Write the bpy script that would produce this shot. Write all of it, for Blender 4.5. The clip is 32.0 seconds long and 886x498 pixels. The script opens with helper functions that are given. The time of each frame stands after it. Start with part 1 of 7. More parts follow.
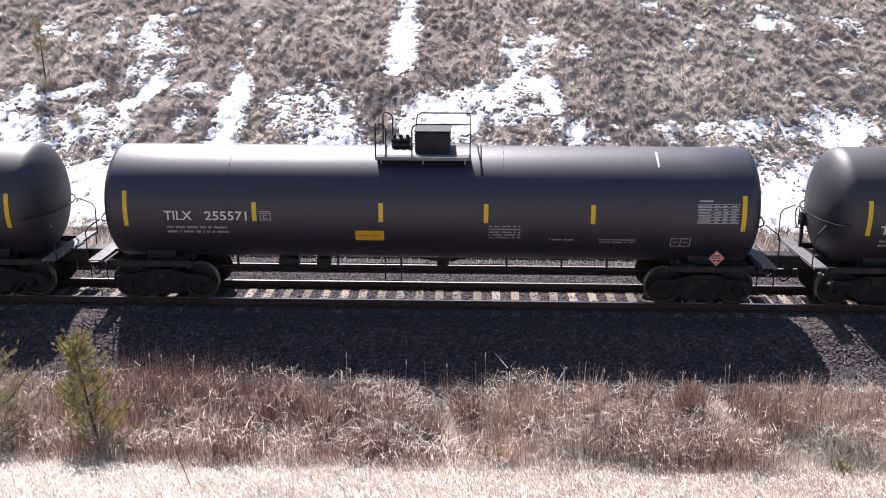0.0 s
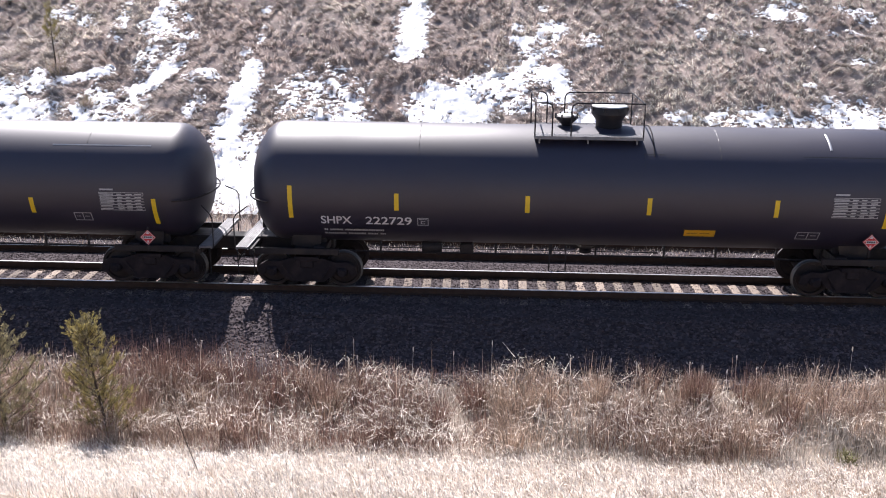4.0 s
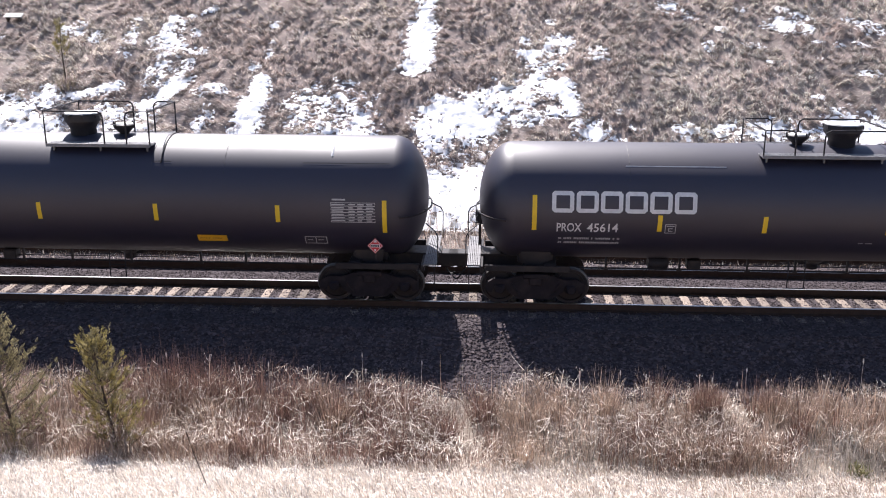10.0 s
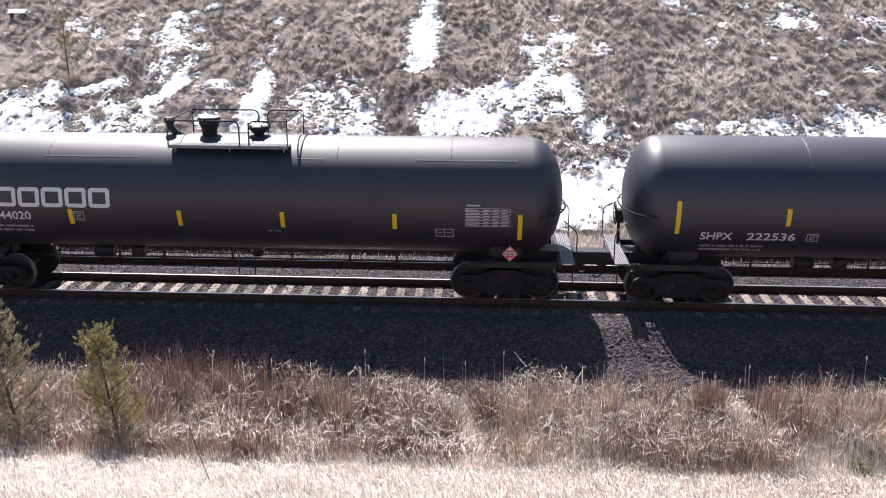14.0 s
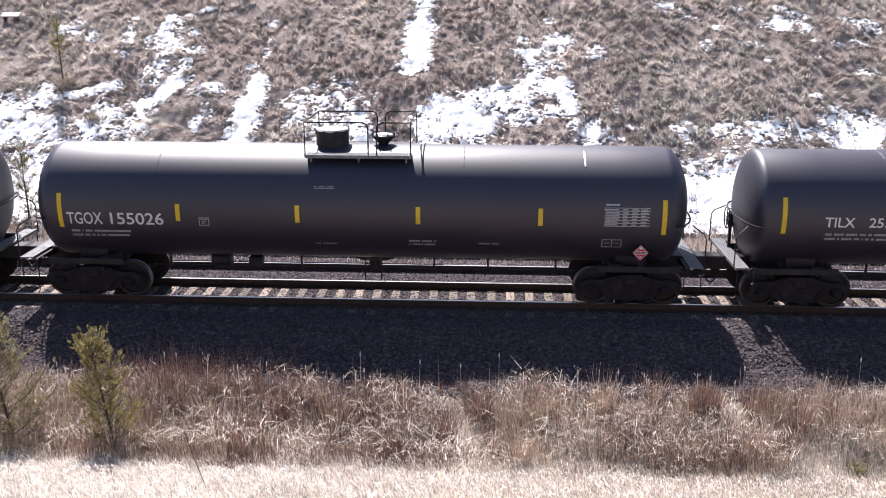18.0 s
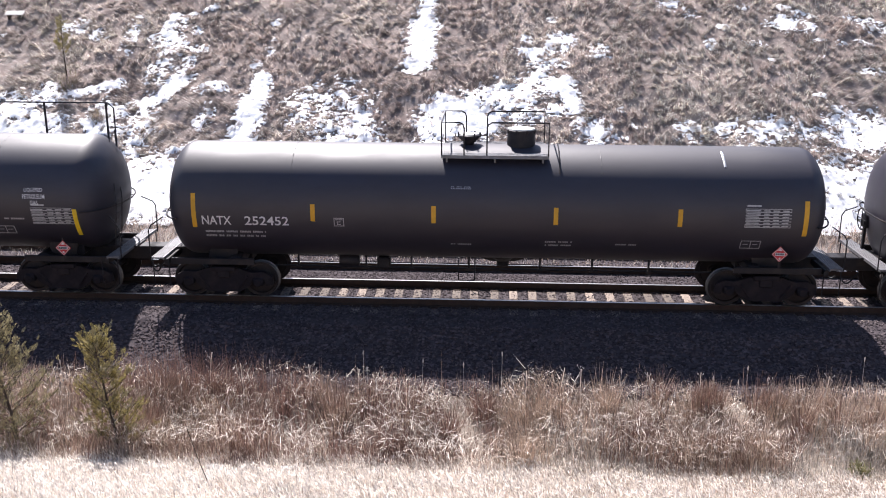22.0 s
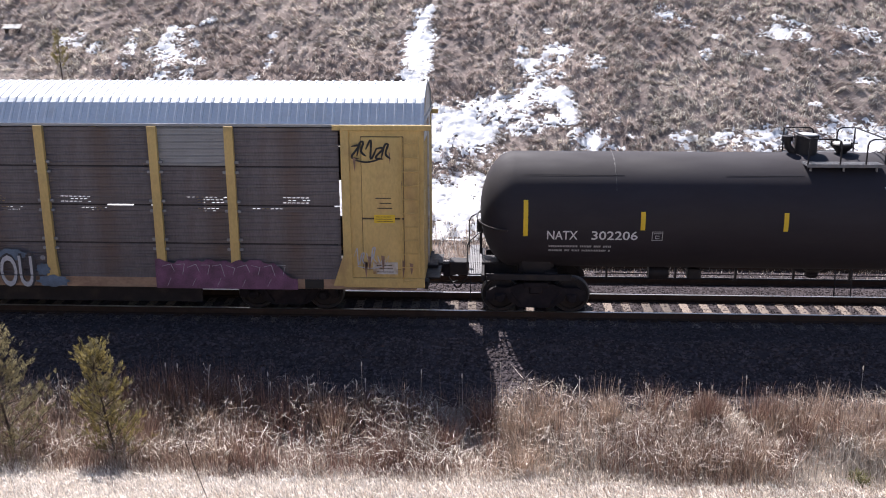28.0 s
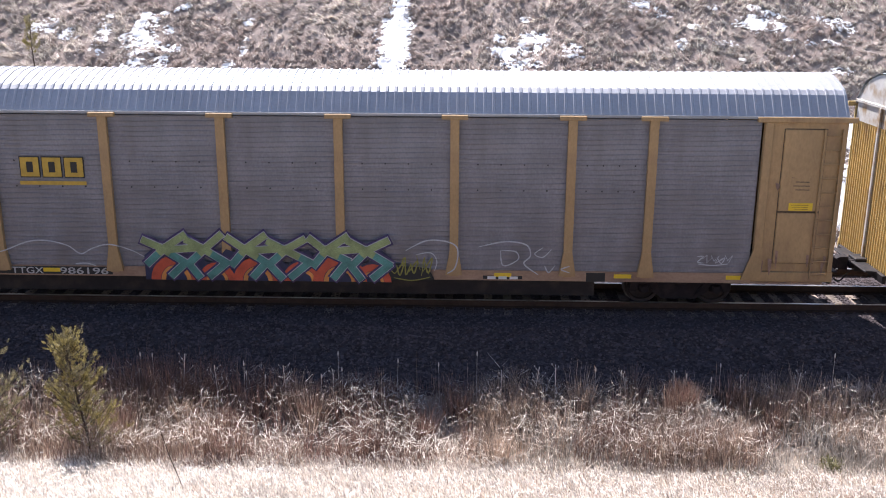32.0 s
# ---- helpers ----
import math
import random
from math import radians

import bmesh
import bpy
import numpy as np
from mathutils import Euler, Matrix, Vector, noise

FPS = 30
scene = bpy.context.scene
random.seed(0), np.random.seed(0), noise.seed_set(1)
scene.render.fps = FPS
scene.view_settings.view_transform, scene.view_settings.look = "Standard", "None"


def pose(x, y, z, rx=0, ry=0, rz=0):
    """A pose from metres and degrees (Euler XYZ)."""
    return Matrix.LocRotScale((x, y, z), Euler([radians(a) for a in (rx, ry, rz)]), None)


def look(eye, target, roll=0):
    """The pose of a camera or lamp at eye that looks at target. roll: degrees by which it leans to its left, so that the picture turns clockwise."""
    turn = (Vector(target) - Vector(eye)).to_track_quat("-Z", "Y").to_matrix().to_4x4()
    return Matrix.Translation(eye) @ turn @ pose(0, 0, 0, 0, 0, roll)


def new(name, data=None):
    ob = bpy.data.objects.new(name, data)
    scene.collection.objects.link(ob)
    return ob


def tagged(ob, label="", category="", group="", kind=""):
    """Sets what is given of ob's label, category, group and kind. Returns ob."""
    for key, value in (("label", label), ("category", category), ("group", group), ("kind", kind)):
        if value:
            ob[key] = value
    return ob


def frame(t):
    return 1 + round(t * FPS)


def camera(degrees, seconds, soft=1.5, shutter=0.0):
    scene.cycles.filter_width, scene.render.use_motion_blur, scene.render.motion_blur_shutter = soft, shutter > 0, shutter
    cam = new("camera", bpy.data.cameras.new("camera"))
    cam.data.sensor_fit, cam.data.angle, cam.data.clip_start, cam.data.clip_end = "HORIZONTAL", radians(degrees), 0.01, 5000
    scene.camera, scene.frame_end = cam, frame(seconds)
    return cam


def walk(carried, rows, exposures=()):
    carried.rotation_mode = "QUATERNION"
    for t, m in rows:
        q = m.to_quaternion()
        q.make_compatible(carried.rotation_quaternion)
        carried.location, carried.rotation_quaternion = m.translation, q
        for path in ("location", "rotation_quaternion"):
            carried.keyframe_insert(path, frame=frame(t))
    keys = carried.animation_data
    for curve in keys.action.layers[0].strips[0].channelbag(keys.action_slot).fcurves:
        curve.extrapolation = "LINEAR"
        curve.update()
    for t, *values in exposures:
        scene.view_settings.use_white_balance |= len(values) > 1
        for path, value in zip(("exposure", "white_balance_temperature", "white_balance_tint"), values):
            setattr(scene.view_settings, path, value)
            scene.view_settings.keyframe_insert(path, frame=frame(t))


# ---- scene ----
# ---- camera ----
cam = camera(50.0, 32.0, soft=1.0)
EYE = (0.0, -23.667, 7.826)
# seconds, yaw, pitch, roll of a camera held in the hand on the bank
walk(cam, [(t, pose(*EYE, 90 + p, r, y)) for t, y, p, r in (
    (0, 1.789, -15.766, -0.093), (0.5, 1.918, -15.853, -0.168), (1, 1.984, -15.883, -0.232), (1.5, 2.053, -15.914, -0.378),
    (2, 2.298, -15.929, -0.485), (2.5, 2.195, -16.150, -0.312), (3, 2.395, -16.378, -0.484), (3.5, 2.381, -16.608, -0.578),
    (5.5, 2.565, -15.905, -0.165), (6, 2.828, -16.087, -0.375), (6.5, 2.964, -15.964, -0.388), (7, 3.039, -15.733, -0.161),
    (7.5, 3.123, -15.526, 0.069), (8, 3.206, -15.492, 0.087), (8.5, 3.155, -15.416, 0.081), (9, 2.977, -15.491, 0.003),
    (9.5, 2.840, -15.612, -0.148), (10, 2.825, -15.700, -0.155), (10.5, 2.960, -15.546, -0.156), (11, 3.035, -15.352, -0.183),
    (11.5, 3.039, -15.418, -0.275), (12, 3.106, -15.431, -0.182), (12.5, 3.011, -15.544, -0.261), (13, 2.974, -15.609, -0.105),
    (13.5, 3.039, -15.865, -0.194), (15.5, 2.974, -15.952, 0.049), (16, 3.070, -15.825, 0.115), (16.5, 3.019, -15.702, 0.062),
    (17, 3.074, -15.676, 0.069), (17.5, 2.560, -15.764, -0.108), (18, 2.690, -15.755, -0.115), (18.5, 2.797, -15.497, -0.021),
    (19, 2.901, -15.545, -0.001), (19.5, 2.979, -15.344, 0.066), (20, 2.917, -15.409, -0.045), (20.5, 2.919, -15.530, -0.181),
    (21, 2.867, -15.743, -0.081), (21.5, 2.889, -15.871, -0.091), (22, 2.901, -15.825, -0.160), (22.5, 3.006, -15.549, -0.172),
    (23, 3.033, -15.455, -0.066), (23.5, 2.829, -15.545, 0.087), (24, 2.816, -15.632, -0.015), (24.5, 2.671, -15.783, -0.098),
    (26.5, 2.605, -15.544, -0.018), (27, 2.673, -15.353, 0.051), (27.5, 2.562, -15.071, 0.205), (28, 2.682, -15.167, 0.116),
    (28.5, 2.372, -15.417, 0.157), (29, 1.890, -15.682, 0.196), (29.5, 1.561, -15.578, 0.121), (30, 1.273, -15.426, 0.066),
    (30.5, 1.108, -15.519, 0.028), (31, 1.017, -15.225, 0.014), (31.5, 1.104, -15.330, -0.117), (32, 1.339, -15.831, -0.296),
)], exposures=((0, 1.33, 6300, 16), (24.5, 1.32, 6300, 16), (26.5, 1.08, 6350, 15), (27.5, 1.02, 6350, 15), (28.2, 1.13, 6200, 16), (29, 1.36, 6000, 15), (30, 1.41, 5950, 15), (31, 1.41, 6150, 16), (32, 1.45, 6200, 16)))

# ---- world, sun, exposure ----
SUN_EL, SUN_AZ = 52.0, -20.8      # degrees up; degrees from straight ahead, to the left
world = bpy.data.worlds.new("world")
scene.world = world
world.use_nodes = True
wn = world.node_tree.nodes
sky = wn.new("ShaderNodeTexSky")
sky.sky_type, sky.sun_disc = "NISHITA", False
sky.sun_elevation, sky.sun_rotation = radians(SUN_EL), radians(SUN_AZ)
sky.air_density, sky.dust_density, sky.ozone_density = 1.0, 0.6, 1.5
world.node_tree.links.new(sky.outputs[0], wn["Background"].inputs[0])
wn["Background"].inputs[1].default_value = 0.064
sun = new("sun", bpy.data.lights.new("sun", "SUN"))
sun.data.energy, sun.data.angle, sun.data.color = 4.65, radians(0.53), (1.0, 0.955, 0.90)
sd = Vector((math.sin(radians(SUN_AZ)) * math.cos(radians(SUN_EL)), math.cos(radians(SUN_AZ)) * math.cos(radians(SUN_EL)), math.sin(radians(SUN_EL))))
sun.matrix_world = look(sd * 200, (0, 0, 0))


# ---- materials ----
def mat(name, base, rough=0.6, metal=0.0, var=0.15, scale=3.0, bump=0.0, bscale=60.0, coat=0.0, dirt=None, dirt_scale=1.2,
        dirt_cut=(0.5, 0.75), island=0.0, objvar=0.0, stretch=(1, 1, 1), spec=0.5, through_light=0.0):
    m = bpy.data.materials.new(name)
    m.use_nodes = True
    nt = m.node_tree
    N, L = nt.nodes, nt.links
    b = N["Principled BSDF"]
    b.inputs["Roughness"].default_value, b.inputs["Metallic"].default_value = rough, metal
    b.inputs["Coat Weight"].default_value, b.inputs["Coat Roughness"].default_value = coat, 0.18
    b.inputs["Specular IOR Level"].default_value = spec
    co = N.new("ShaderNodeTexCoord")
    mp = N.new("ShaderNodeMapping")
    mp.inputs["Scale"].default_value = stretch
    L.new(co.outputs["Object"], mp.inputs[0])

    def noise_tex(s, d=6.0):
        n = N.new("ShaderNodeTexNoise")
        n.inputs["Scale"].default_value, n.inputs["Detail"].default_value = s, d
        L.new(mp.outputs[0], n.inputs["Vector"])
        return n.outputs["Fac"]

    def ramp(src, lo, hi, a=0.25, z=0.75):
        r = N.new("ShaderNodeMapRange")
        r.inputs[1].default_value, r.inputs[2].default_value, r.inputs[3].default_value, r.inputs[4].default_value = a, z, lo, hi
        L.new(src, r.inputs[0])
        return r.outputs[0]

    def mul(col, fac):
        x = N.new("ShaderNodeMix")
        x.data_type, x.blend_type = "RGBA", "MULTIPLY"
        x.inputs["Factor"].default_value = 1.0
        if isinstance(col, tuple):
            x.inputs["A"].default_value = (*col, 1)
        else:
            L.new(col, x.inputs["A"])
        L.new(fac, x.inputs["B"])
        return x.outputs["Result"]

    col = base
    if var:
        col = mul(col, ramp(noise_tex(scale), 1 - var, 1 + var))
        col = mul(col, ramp(noise_tex(scale * 14, 3.0), 1 - var * 0.7, 1 + var * 0.7))
    if island:
        g = N.new("ShaderNodeNewGeometry")
        col = mul(col, ramp(g.outputs["Random Per Island"], 1 - island, 1 + island, 0, 1))
    if objvar:
        g = N.new("ShaderNodeObjectInfo")
        col = mul(col, ramp(g.outputs["Random"], 1 - objvar, 1 + objvar, 0, 1))
    if dirt:
        x = N.new("ShaderNodeMix")
        x.data_type = "RGBA"
        L.new(ramp(noise_tex(dirt_scale, 9.0), 0.0, 1.0, *dirt_cut), x.inputs["Factor"])
        if isinstance(col, tuple):
            x.inputs["A"].default_value = (*col, 1)
        else:
            L.new(col, x.inputs["A"])
        x.inputs["B"].default_value = (*dirt, 1)
        col = x.outputs["Result"]
    if isinstance(col, tuple):
        b.inputs["Base Color"].default_value = (*col, 1)
    else:
        L.new(col, b.inputs["Base Color"])
    if var and metal < 0.5:
        wear = min(0.11, var * 0.5)
        L.new(ramp(noise_tex(scale * 3), max(rough - wear, 0.05), min(rough + wear, 1)), b.inputs["Roughness"])
    if bump:
        bn = N.new("ShaderNodeBump")
        bn.inputs["Strength"].default_value, bn.inputs["Distance"].default_value = bump, 0.02
        L.new(noise_tex(bscale, 4.0), bn.inputs["Height"])
        L.new(bn.outputs[0], b.inputs["Normal"])
    if through_light:
        t = N.new("ShaderNodeBsdfTranslucent")
        if isinstance(col, tuple):
            t.inputs[0].default_value = (*col, 1)
        else:
            L.new(col, t.inputs[0])
        mx = N.new("ShaderNodeMixShader")
        mx.inputs[0].default_value = through_light
        L.new(b.outputs[0], mx.inputs[1])
        L.new(t.outputs[0], mx.inputs[2])
        L.new(mx.outputs[0], N["Material Output"].inputs[0])
    return m


M = {
    "tank": mat("black_tank_paint", (0.0152, 0.0120, 0.0270), 0.53, var=0.10, scale=0.4, dirt=(0.0235, 0.0190, 0.0245), dirt_scale=0.5, dirt_cut=(0.5, 0.85), stretch=(0.4, 1, 1.0), bump=0.02, bscale=0.8, spec=0.8),
    "tank_dull": mat("dusty_black_tank_paint", (0.0150, 0.0119, 0.0215), 0.58, var=0.15, scale=0.5, dirt=(0.0225, 0.018, 0.022), dirt_scale=0.6, dirt_cut=(0.5, 0.85), stretch=(0.4, 1, 1.2), bump=0.02, bscale=0.8, spec=0.8),
    "tank_dusty": mat("dust_coated_black_tank_paint", (0.0200, 0.0160, 0.0215), 0.78, var=0.15, scale=0.5, dirt=(0.028, 0.023, 0.023), dirt_scale=0.6, dirt_cut=(0.5, 0.85), stretch=(0.4, 1, 1.2), spec=0.45),
    "tank_white": mat("white_tank_paint", (0.78, 0.77, 0.77), 0.42, var=0.05, scale=0.8, coat=0.1, dirt=(0.45, 0.39, 0.32), dirt_scale=0.8, dirt_cut=(0.6, 0.95), stretch=(0.7, 1, 1.5)),
    "white_steel": mat("cream_painted_steel", (0.50, 0.475, 0.42), 0.55, var=0.15, dirt=(0.15, 0.09, 0.05), dirt_scale=4, dirt_cut=(0.5, 0.75)),
    "steel": mat("black_painted_steel", (0.015, 0.013, 0.016), 0.55, var=0.25, dirt=(0.045, 0.034, 0.028), dirt_scale=3, dirt_cut=(0.5, 0.8), spec=0.3),
    "lid": mat("pale_dusty_lid", (0.46, 0.45, 0.43), 0.5, 0.2, var=0.2, scale=5),
    "truck": mat("oily_cast_steel", (0.020, 0.016, 0.019), 0.75, var=0.3, scale=6, dirt=(0.040, 0.032, 0.030), dirt_scale=3, bump=0.15, bscale=90, spec=0.15),
    "wheel": mat("worn_wheel_steel", (0.030, 0.024, 0.024), 0.6, 0.2, var=0.3, scale=5, spec=0.3),
    "tread": mat("polished_wheel_tread", (0.16, 0.155, 0.15), 0.5, 0.8, var=0.1),
    "seam": mat("ground_weld_bead", (0.05, 0.048, 0.05), 0.5, 0.3, var=0.2, scale=8),
    # pale paint that stands for sun glinting on weld beads and ledges
    "seam_glint": mat("painted_glint_bead", (0.42, 0.42, 0.43), 0.4, 0.5, var=0.15, scale=8),
    "grate": mat("galvanised_grating", (0.17, 0.168, 0.175), 0.6, 0.3, var=0.25, scale=8),
    "yellow": mat("yellow_reflective_stripe", (0.70, 0.47, 0.015), 0.45, var=0.10, scale=6),
    "orange": mat("orange_reflective_stripe", (0.44, 0.26, 0.09), 0.45, var=0.12, scale=6),
    "label_yellow": mat("amber_label", (0.62, 0.33, 0.015), 0.5, var=0.1, scale=8),
    "cream": mat("cream_label", (0.42, 0.38, 0.16), 0.55, var=0.12, scale=8),
    "lettering": mat("white_lettering", (0.62, 0.62, 0.62), 0.5, var=0.12, scale=10),
    "faint": mat("faded_white_lettering", (0.40, 0.40, 0.40), 0.55, var=0.2, scale=12),
    "pale_grey": mat("pale_grey_print", (0.40, 0.40, 0.41), 0.5, var=0.1, scale=12),
    "faint2": mat("dim_grey_lettering", (0.10, 0.10, 0.10), 0.55, var=0.2, scale=12),
    "sign_gold": mat("faded_gold_sign_paint", (0.46, 0.29, 0.035), 0.55, var=0.2, scale=6),
    "black": mat("black_lettering", (0.012, 0.012, 0.013), 0.6, var=0.1),
    "red": mat("red_placard", (0.55, 0.02, 0.03), 0.45, var=0.12, scale=20),
    "banner_ink": mat("navy_ink", (0.022, 0.040, 0.115), 0.45, var=0.08),
    "blue": mat("blue_ink", (0.03, 0.09, 0.26), 0.45, var=0.08),
    "spray_blue": mat("pale_blue_spray_paint", (0.16, 0.36, 0.72), 0.55, var=0.15, scale=15),
    "spray_grey": mat("silver_spray_paint", (0.25, 0.25, 0.265), 0.5, var=0.25, scale=15),
    "spray_yellow": mat("yellow_green_spray_paint", (0.22, 0.205, 0.04), 0.55, var=0.2, scale=15),
    "spray_white": mat("white_spray_paint", (0.42, 0.43, 0.46), 0.55, var=0.2, scale=15),
    "spray_teal": mat("teal_spray_paint", (0.07, 0.225, 0.20), 0.5, var=0.35, scale=3),
    "spray_green": mat("lime_spray_paint", (0.24, 0.30, 0.125), 0.5, var=0.35, scale=3),
    "spray_red": mat("red_orange_spray_paint", (0.46, 0.07, 0.03), 0.5, var=0.3, scale=4),
    "spray_orange": mat("orange_spray_paint", (0.55, 0.22, 0.05), 0.5, var=0.3, scale=4),
    "spray_navy": mat("navy_spray_paint", (0.012, 0.018, 0.06), 0.5, var=0.3, scale=4),
    "spray_violet": mat("dark_violet_spray_paint", (0.050, 0.030, 0.105), 0.55, var=0.4, scale=4),
    "spray_mauve": mat("mauve_spray_paint", (0.15, 0.062, 0.125), 0.55, var=0.5, scale=3),
    "spray_sky": mat("dull_blue_spray_paint", (0.105, 0.15, 0.215), 0.55, var=0.35, scale=5),
    "rack_yellow": mat("weathered_yellow_paint", (0.55, 0.39, 0.145), 0.55, var=0.15, scale=1.5, dirt=(0.26, 0.15, 0.075), dirt_scale=1.8, dirt_cut=(0.56, 0.85), stretch=(1, 1, 0.5)),
    "rack_tan": mat("weathered_tan_yellow_paint", (0.36, 0.23, 0.105), 0.6, var=0.18, scale=1.5, dirt=(0.17, 0.095, 0.06), dirt_scale=1.6, dirt_cut=(0.52, 0.85), stretch=(1, 1, 0.5)),
    "panel": mat("brownish_galvanised_panel", (0.134, 0.122, 0.132), 0.55, 0.25, var=0.25, scale=1.1, dirt=(0.115, 0.080, 0.066), dirt_scale=0.7, dirt_cut=(0.48, 0.8), stretch=(1.6, 1, 0.4)),
    "sill_rust": mat("rust_streaked_sill_paint", (0.36, 0.235, 0.155), 0.65, var=0.25, scale=1.4, dirt=(0.15, 0.075, 0.05), dirt_scale=1.3, dirt_cut=(0.45, 0.7), stretch=(0.6, 1, 1)),
    "reed_grey": mat("grey_dead_stalk", (0.36, 0.325, 0.29), 0.75, var=0.25, scale=0.7, island=0.6, through_light=0.25),
    "spray_dark": mat("blue_black_spray_paint", (0.030, 0.034, 0.046), 0.55, var=0.3, scale=5),
    "spray_fill": mat("thin_grey_spray_paint", (0.135, 0.135, 0.145), 0.55, var=0.35, scale=5),
    "moss": mat("yellow_green_leaf", (0.135, 0.125, 0.055), 0.7, var=0.3, scale=5, island=0.5, through_light=0.3),
    "panel_clean": mat("newer_galvanised_panel", (0.27, 0.28, 0.30), 0.5, 0.5, var=0.12, scale=2),
    "panel_grey": mat("grey_perforated_panel", (0.212, 0.205, 0.220), 0.6, 0.2, var=0.2, scale=1.4, dirt=(0.155, 0.14, 0.142), dirt_scale=1.1, dirt_cut=(0.45, 0.8), stretch=(1, 1, 0.6)),
    "roof": mat("galvanised_roof_sheet", (0.62, 0.65, 0.69), 0.45, 0.3, var=0.10, scale=1.2, dirt=(0.50, 0.49, 0.48), dirt_scale=1.5, dirt_cut=(0.55, 0.9)),
    "roof_dull": mat("dull_galvanised_roof_sheet", (0.385, 0.39, 0.42), 0.5, 0.3, var=0.12, scale=1.2, dirt=(0.36, 0.35, 0.36), dirt_scale=1.5, dirt_cut=(0.5, 0.9)),
    "sill_tan": mat("rusty_tan_sill_paint", (0.32, 0.205, 0.135), 0.65, var=0.2, scale=1.4, dirt=(0.16, 0.085, 0.06), dirt_scale=1.3, dirt_cut=(0.48, 0.75), stretch=(0.6, 1, 1)),
    "chalk": mat("white_door_paint", (0.55, 0.53, 0.50), 0.6, var=0.15, dirt=(0.30, 0.17, 0.05), dirt_scale=2.5, dirt_cut=(0.5, 0.7)),
    "rail": mat("rusty_rail_steel", (0.055, 0.036, 0.028), 0.8, 0.1, var=0.25, scale=5, spec=0.2),
    "railhead": mat("polished_railhead", (0.55, 0.54, 0.53), 0.32, 1.0, var=0.1, scale=3),
    "tie": mat("weathered_tie_wood", (0.19, 0.150, 0.122), 0.85, var=0.3, scale=3, dirt=(0.10, 0.072, 0.052), dirt_scale=5, objvar=0.5, bump=0.4, bscale=40, stretch=(4, 0.6, 2)),
    "ballast": mat("grey_ballast", (0.068, 0.057, 0.061), 0.95, var=0.35, scale=7, bump=0.9, bscale=25, dirt=(0.048, 0.040, 0.041), dirt_scale=1.5, spec=0.1),
    "stone": mat("crushed_stone", (0.084, 0.069, 0.072), 0.9, var=0.15, scale=9, island=0.48, spec=0.1),
    "soil": mat("thatch_and_soil", (0.20, 0.165, 0.135), 0.95, var=0.4, scale=1.3, bump=0.8, bscale=14, dirt=(0.28, 0.24, 0.20), dirt_scale=0.7, spec=0.1),
    "turf": mat("matted_dry_thatch", (0.30, 0.250, 0.222), 0.95, var=0.4, scale=1.2, bump=0.9, bscale=9, dirt=(0.23, 0.18, 0.16), dirt_scale=0.9, dirt_cut=(0.42, 0.7), spec=0.1),
    "snow": mat("old_snow", (0.78, 0.79, 0.81), 0.7, var=0.05, scale=4, bump=0.4, bscale=12, through_light=0.15),
    "hay": mat("matted_hill_grass", (0.63, 0.580, 0.525), 0.8, var=0.3, scale=0.6, island=0.65, through_light=0.32, spec=0.2),
    "hay_brown": mat("rusty_hill_grass", (0.375, 0.308, 0.280), 0.8, var=0.3, scale=0.6, island=0.62, through_light=0.32, spec=0.2),
    "hay_grey": mat("grey_hill_grass", (0.53, 0.505, 0.46), 0.8, var=0.3, scale=0.6, island=0.6, through_light=0.32, spec=0.2),
    "hay_gold": mat("pale_hill_grass", (0.71, 0.645, 0.54), 0.8, var=0.25, scale=0.6, island=0.35, through_light=0.32, spec=0.2),
    "reed": mat("dry_reed_blade", (0.385, 0.288, 0.222), 0.7, var=0.25, scale=0.7, island=0.65, through_light=0.3),
    "reed_red": mat("red_brown_reed_stalk", (0.20, 0.12, 0.098), 0.7, var=0.25, scale=0.7, island=0.55, through_light=0.25),
    "straw": mat("pale_broken_reed", (0.80, 0.715, 0.62), 0.6, var=0.15, scale=1, island=0.4, through_light=0.3),
    "bleached": mat("bleached_field_grass", (0.84, 0.78, 0.71), 0.7, var=0.25, scale=0.8, island=0.6, through_light=0.3),
    "fluff": mat("pale_seed_fluff", (0.55, 0.50, 0.44), 0.9, var=0.1),
    "rust_brown": mat("brown_rust_stain", (0.24, 0.15, 0.11), 0.8, var=0.4, scale=6),
    "bark": mat("grey_brown_bark", (0.075, 0.055, 0.042), 0.9, var=0.3, scale=20, bump=0.4, bscale=60),
    "cedar": mat("yellow_green_cedar_spray", (0.26, 0.215, 0.080), 0.7, var=0.25, scale=4, island=0.5, through_light=0.4),
    "cedar_dark": mat("grey_green_cedar_spray", (0.235, 0.205, 0.115), 0.7, var=0.25, scale=4, island=0.5, through_light=0.35),
    "board": mat("weathered_grey_board", (0.50, 0.48, 0.45), 0.8, var=0.2, scale=6),
}


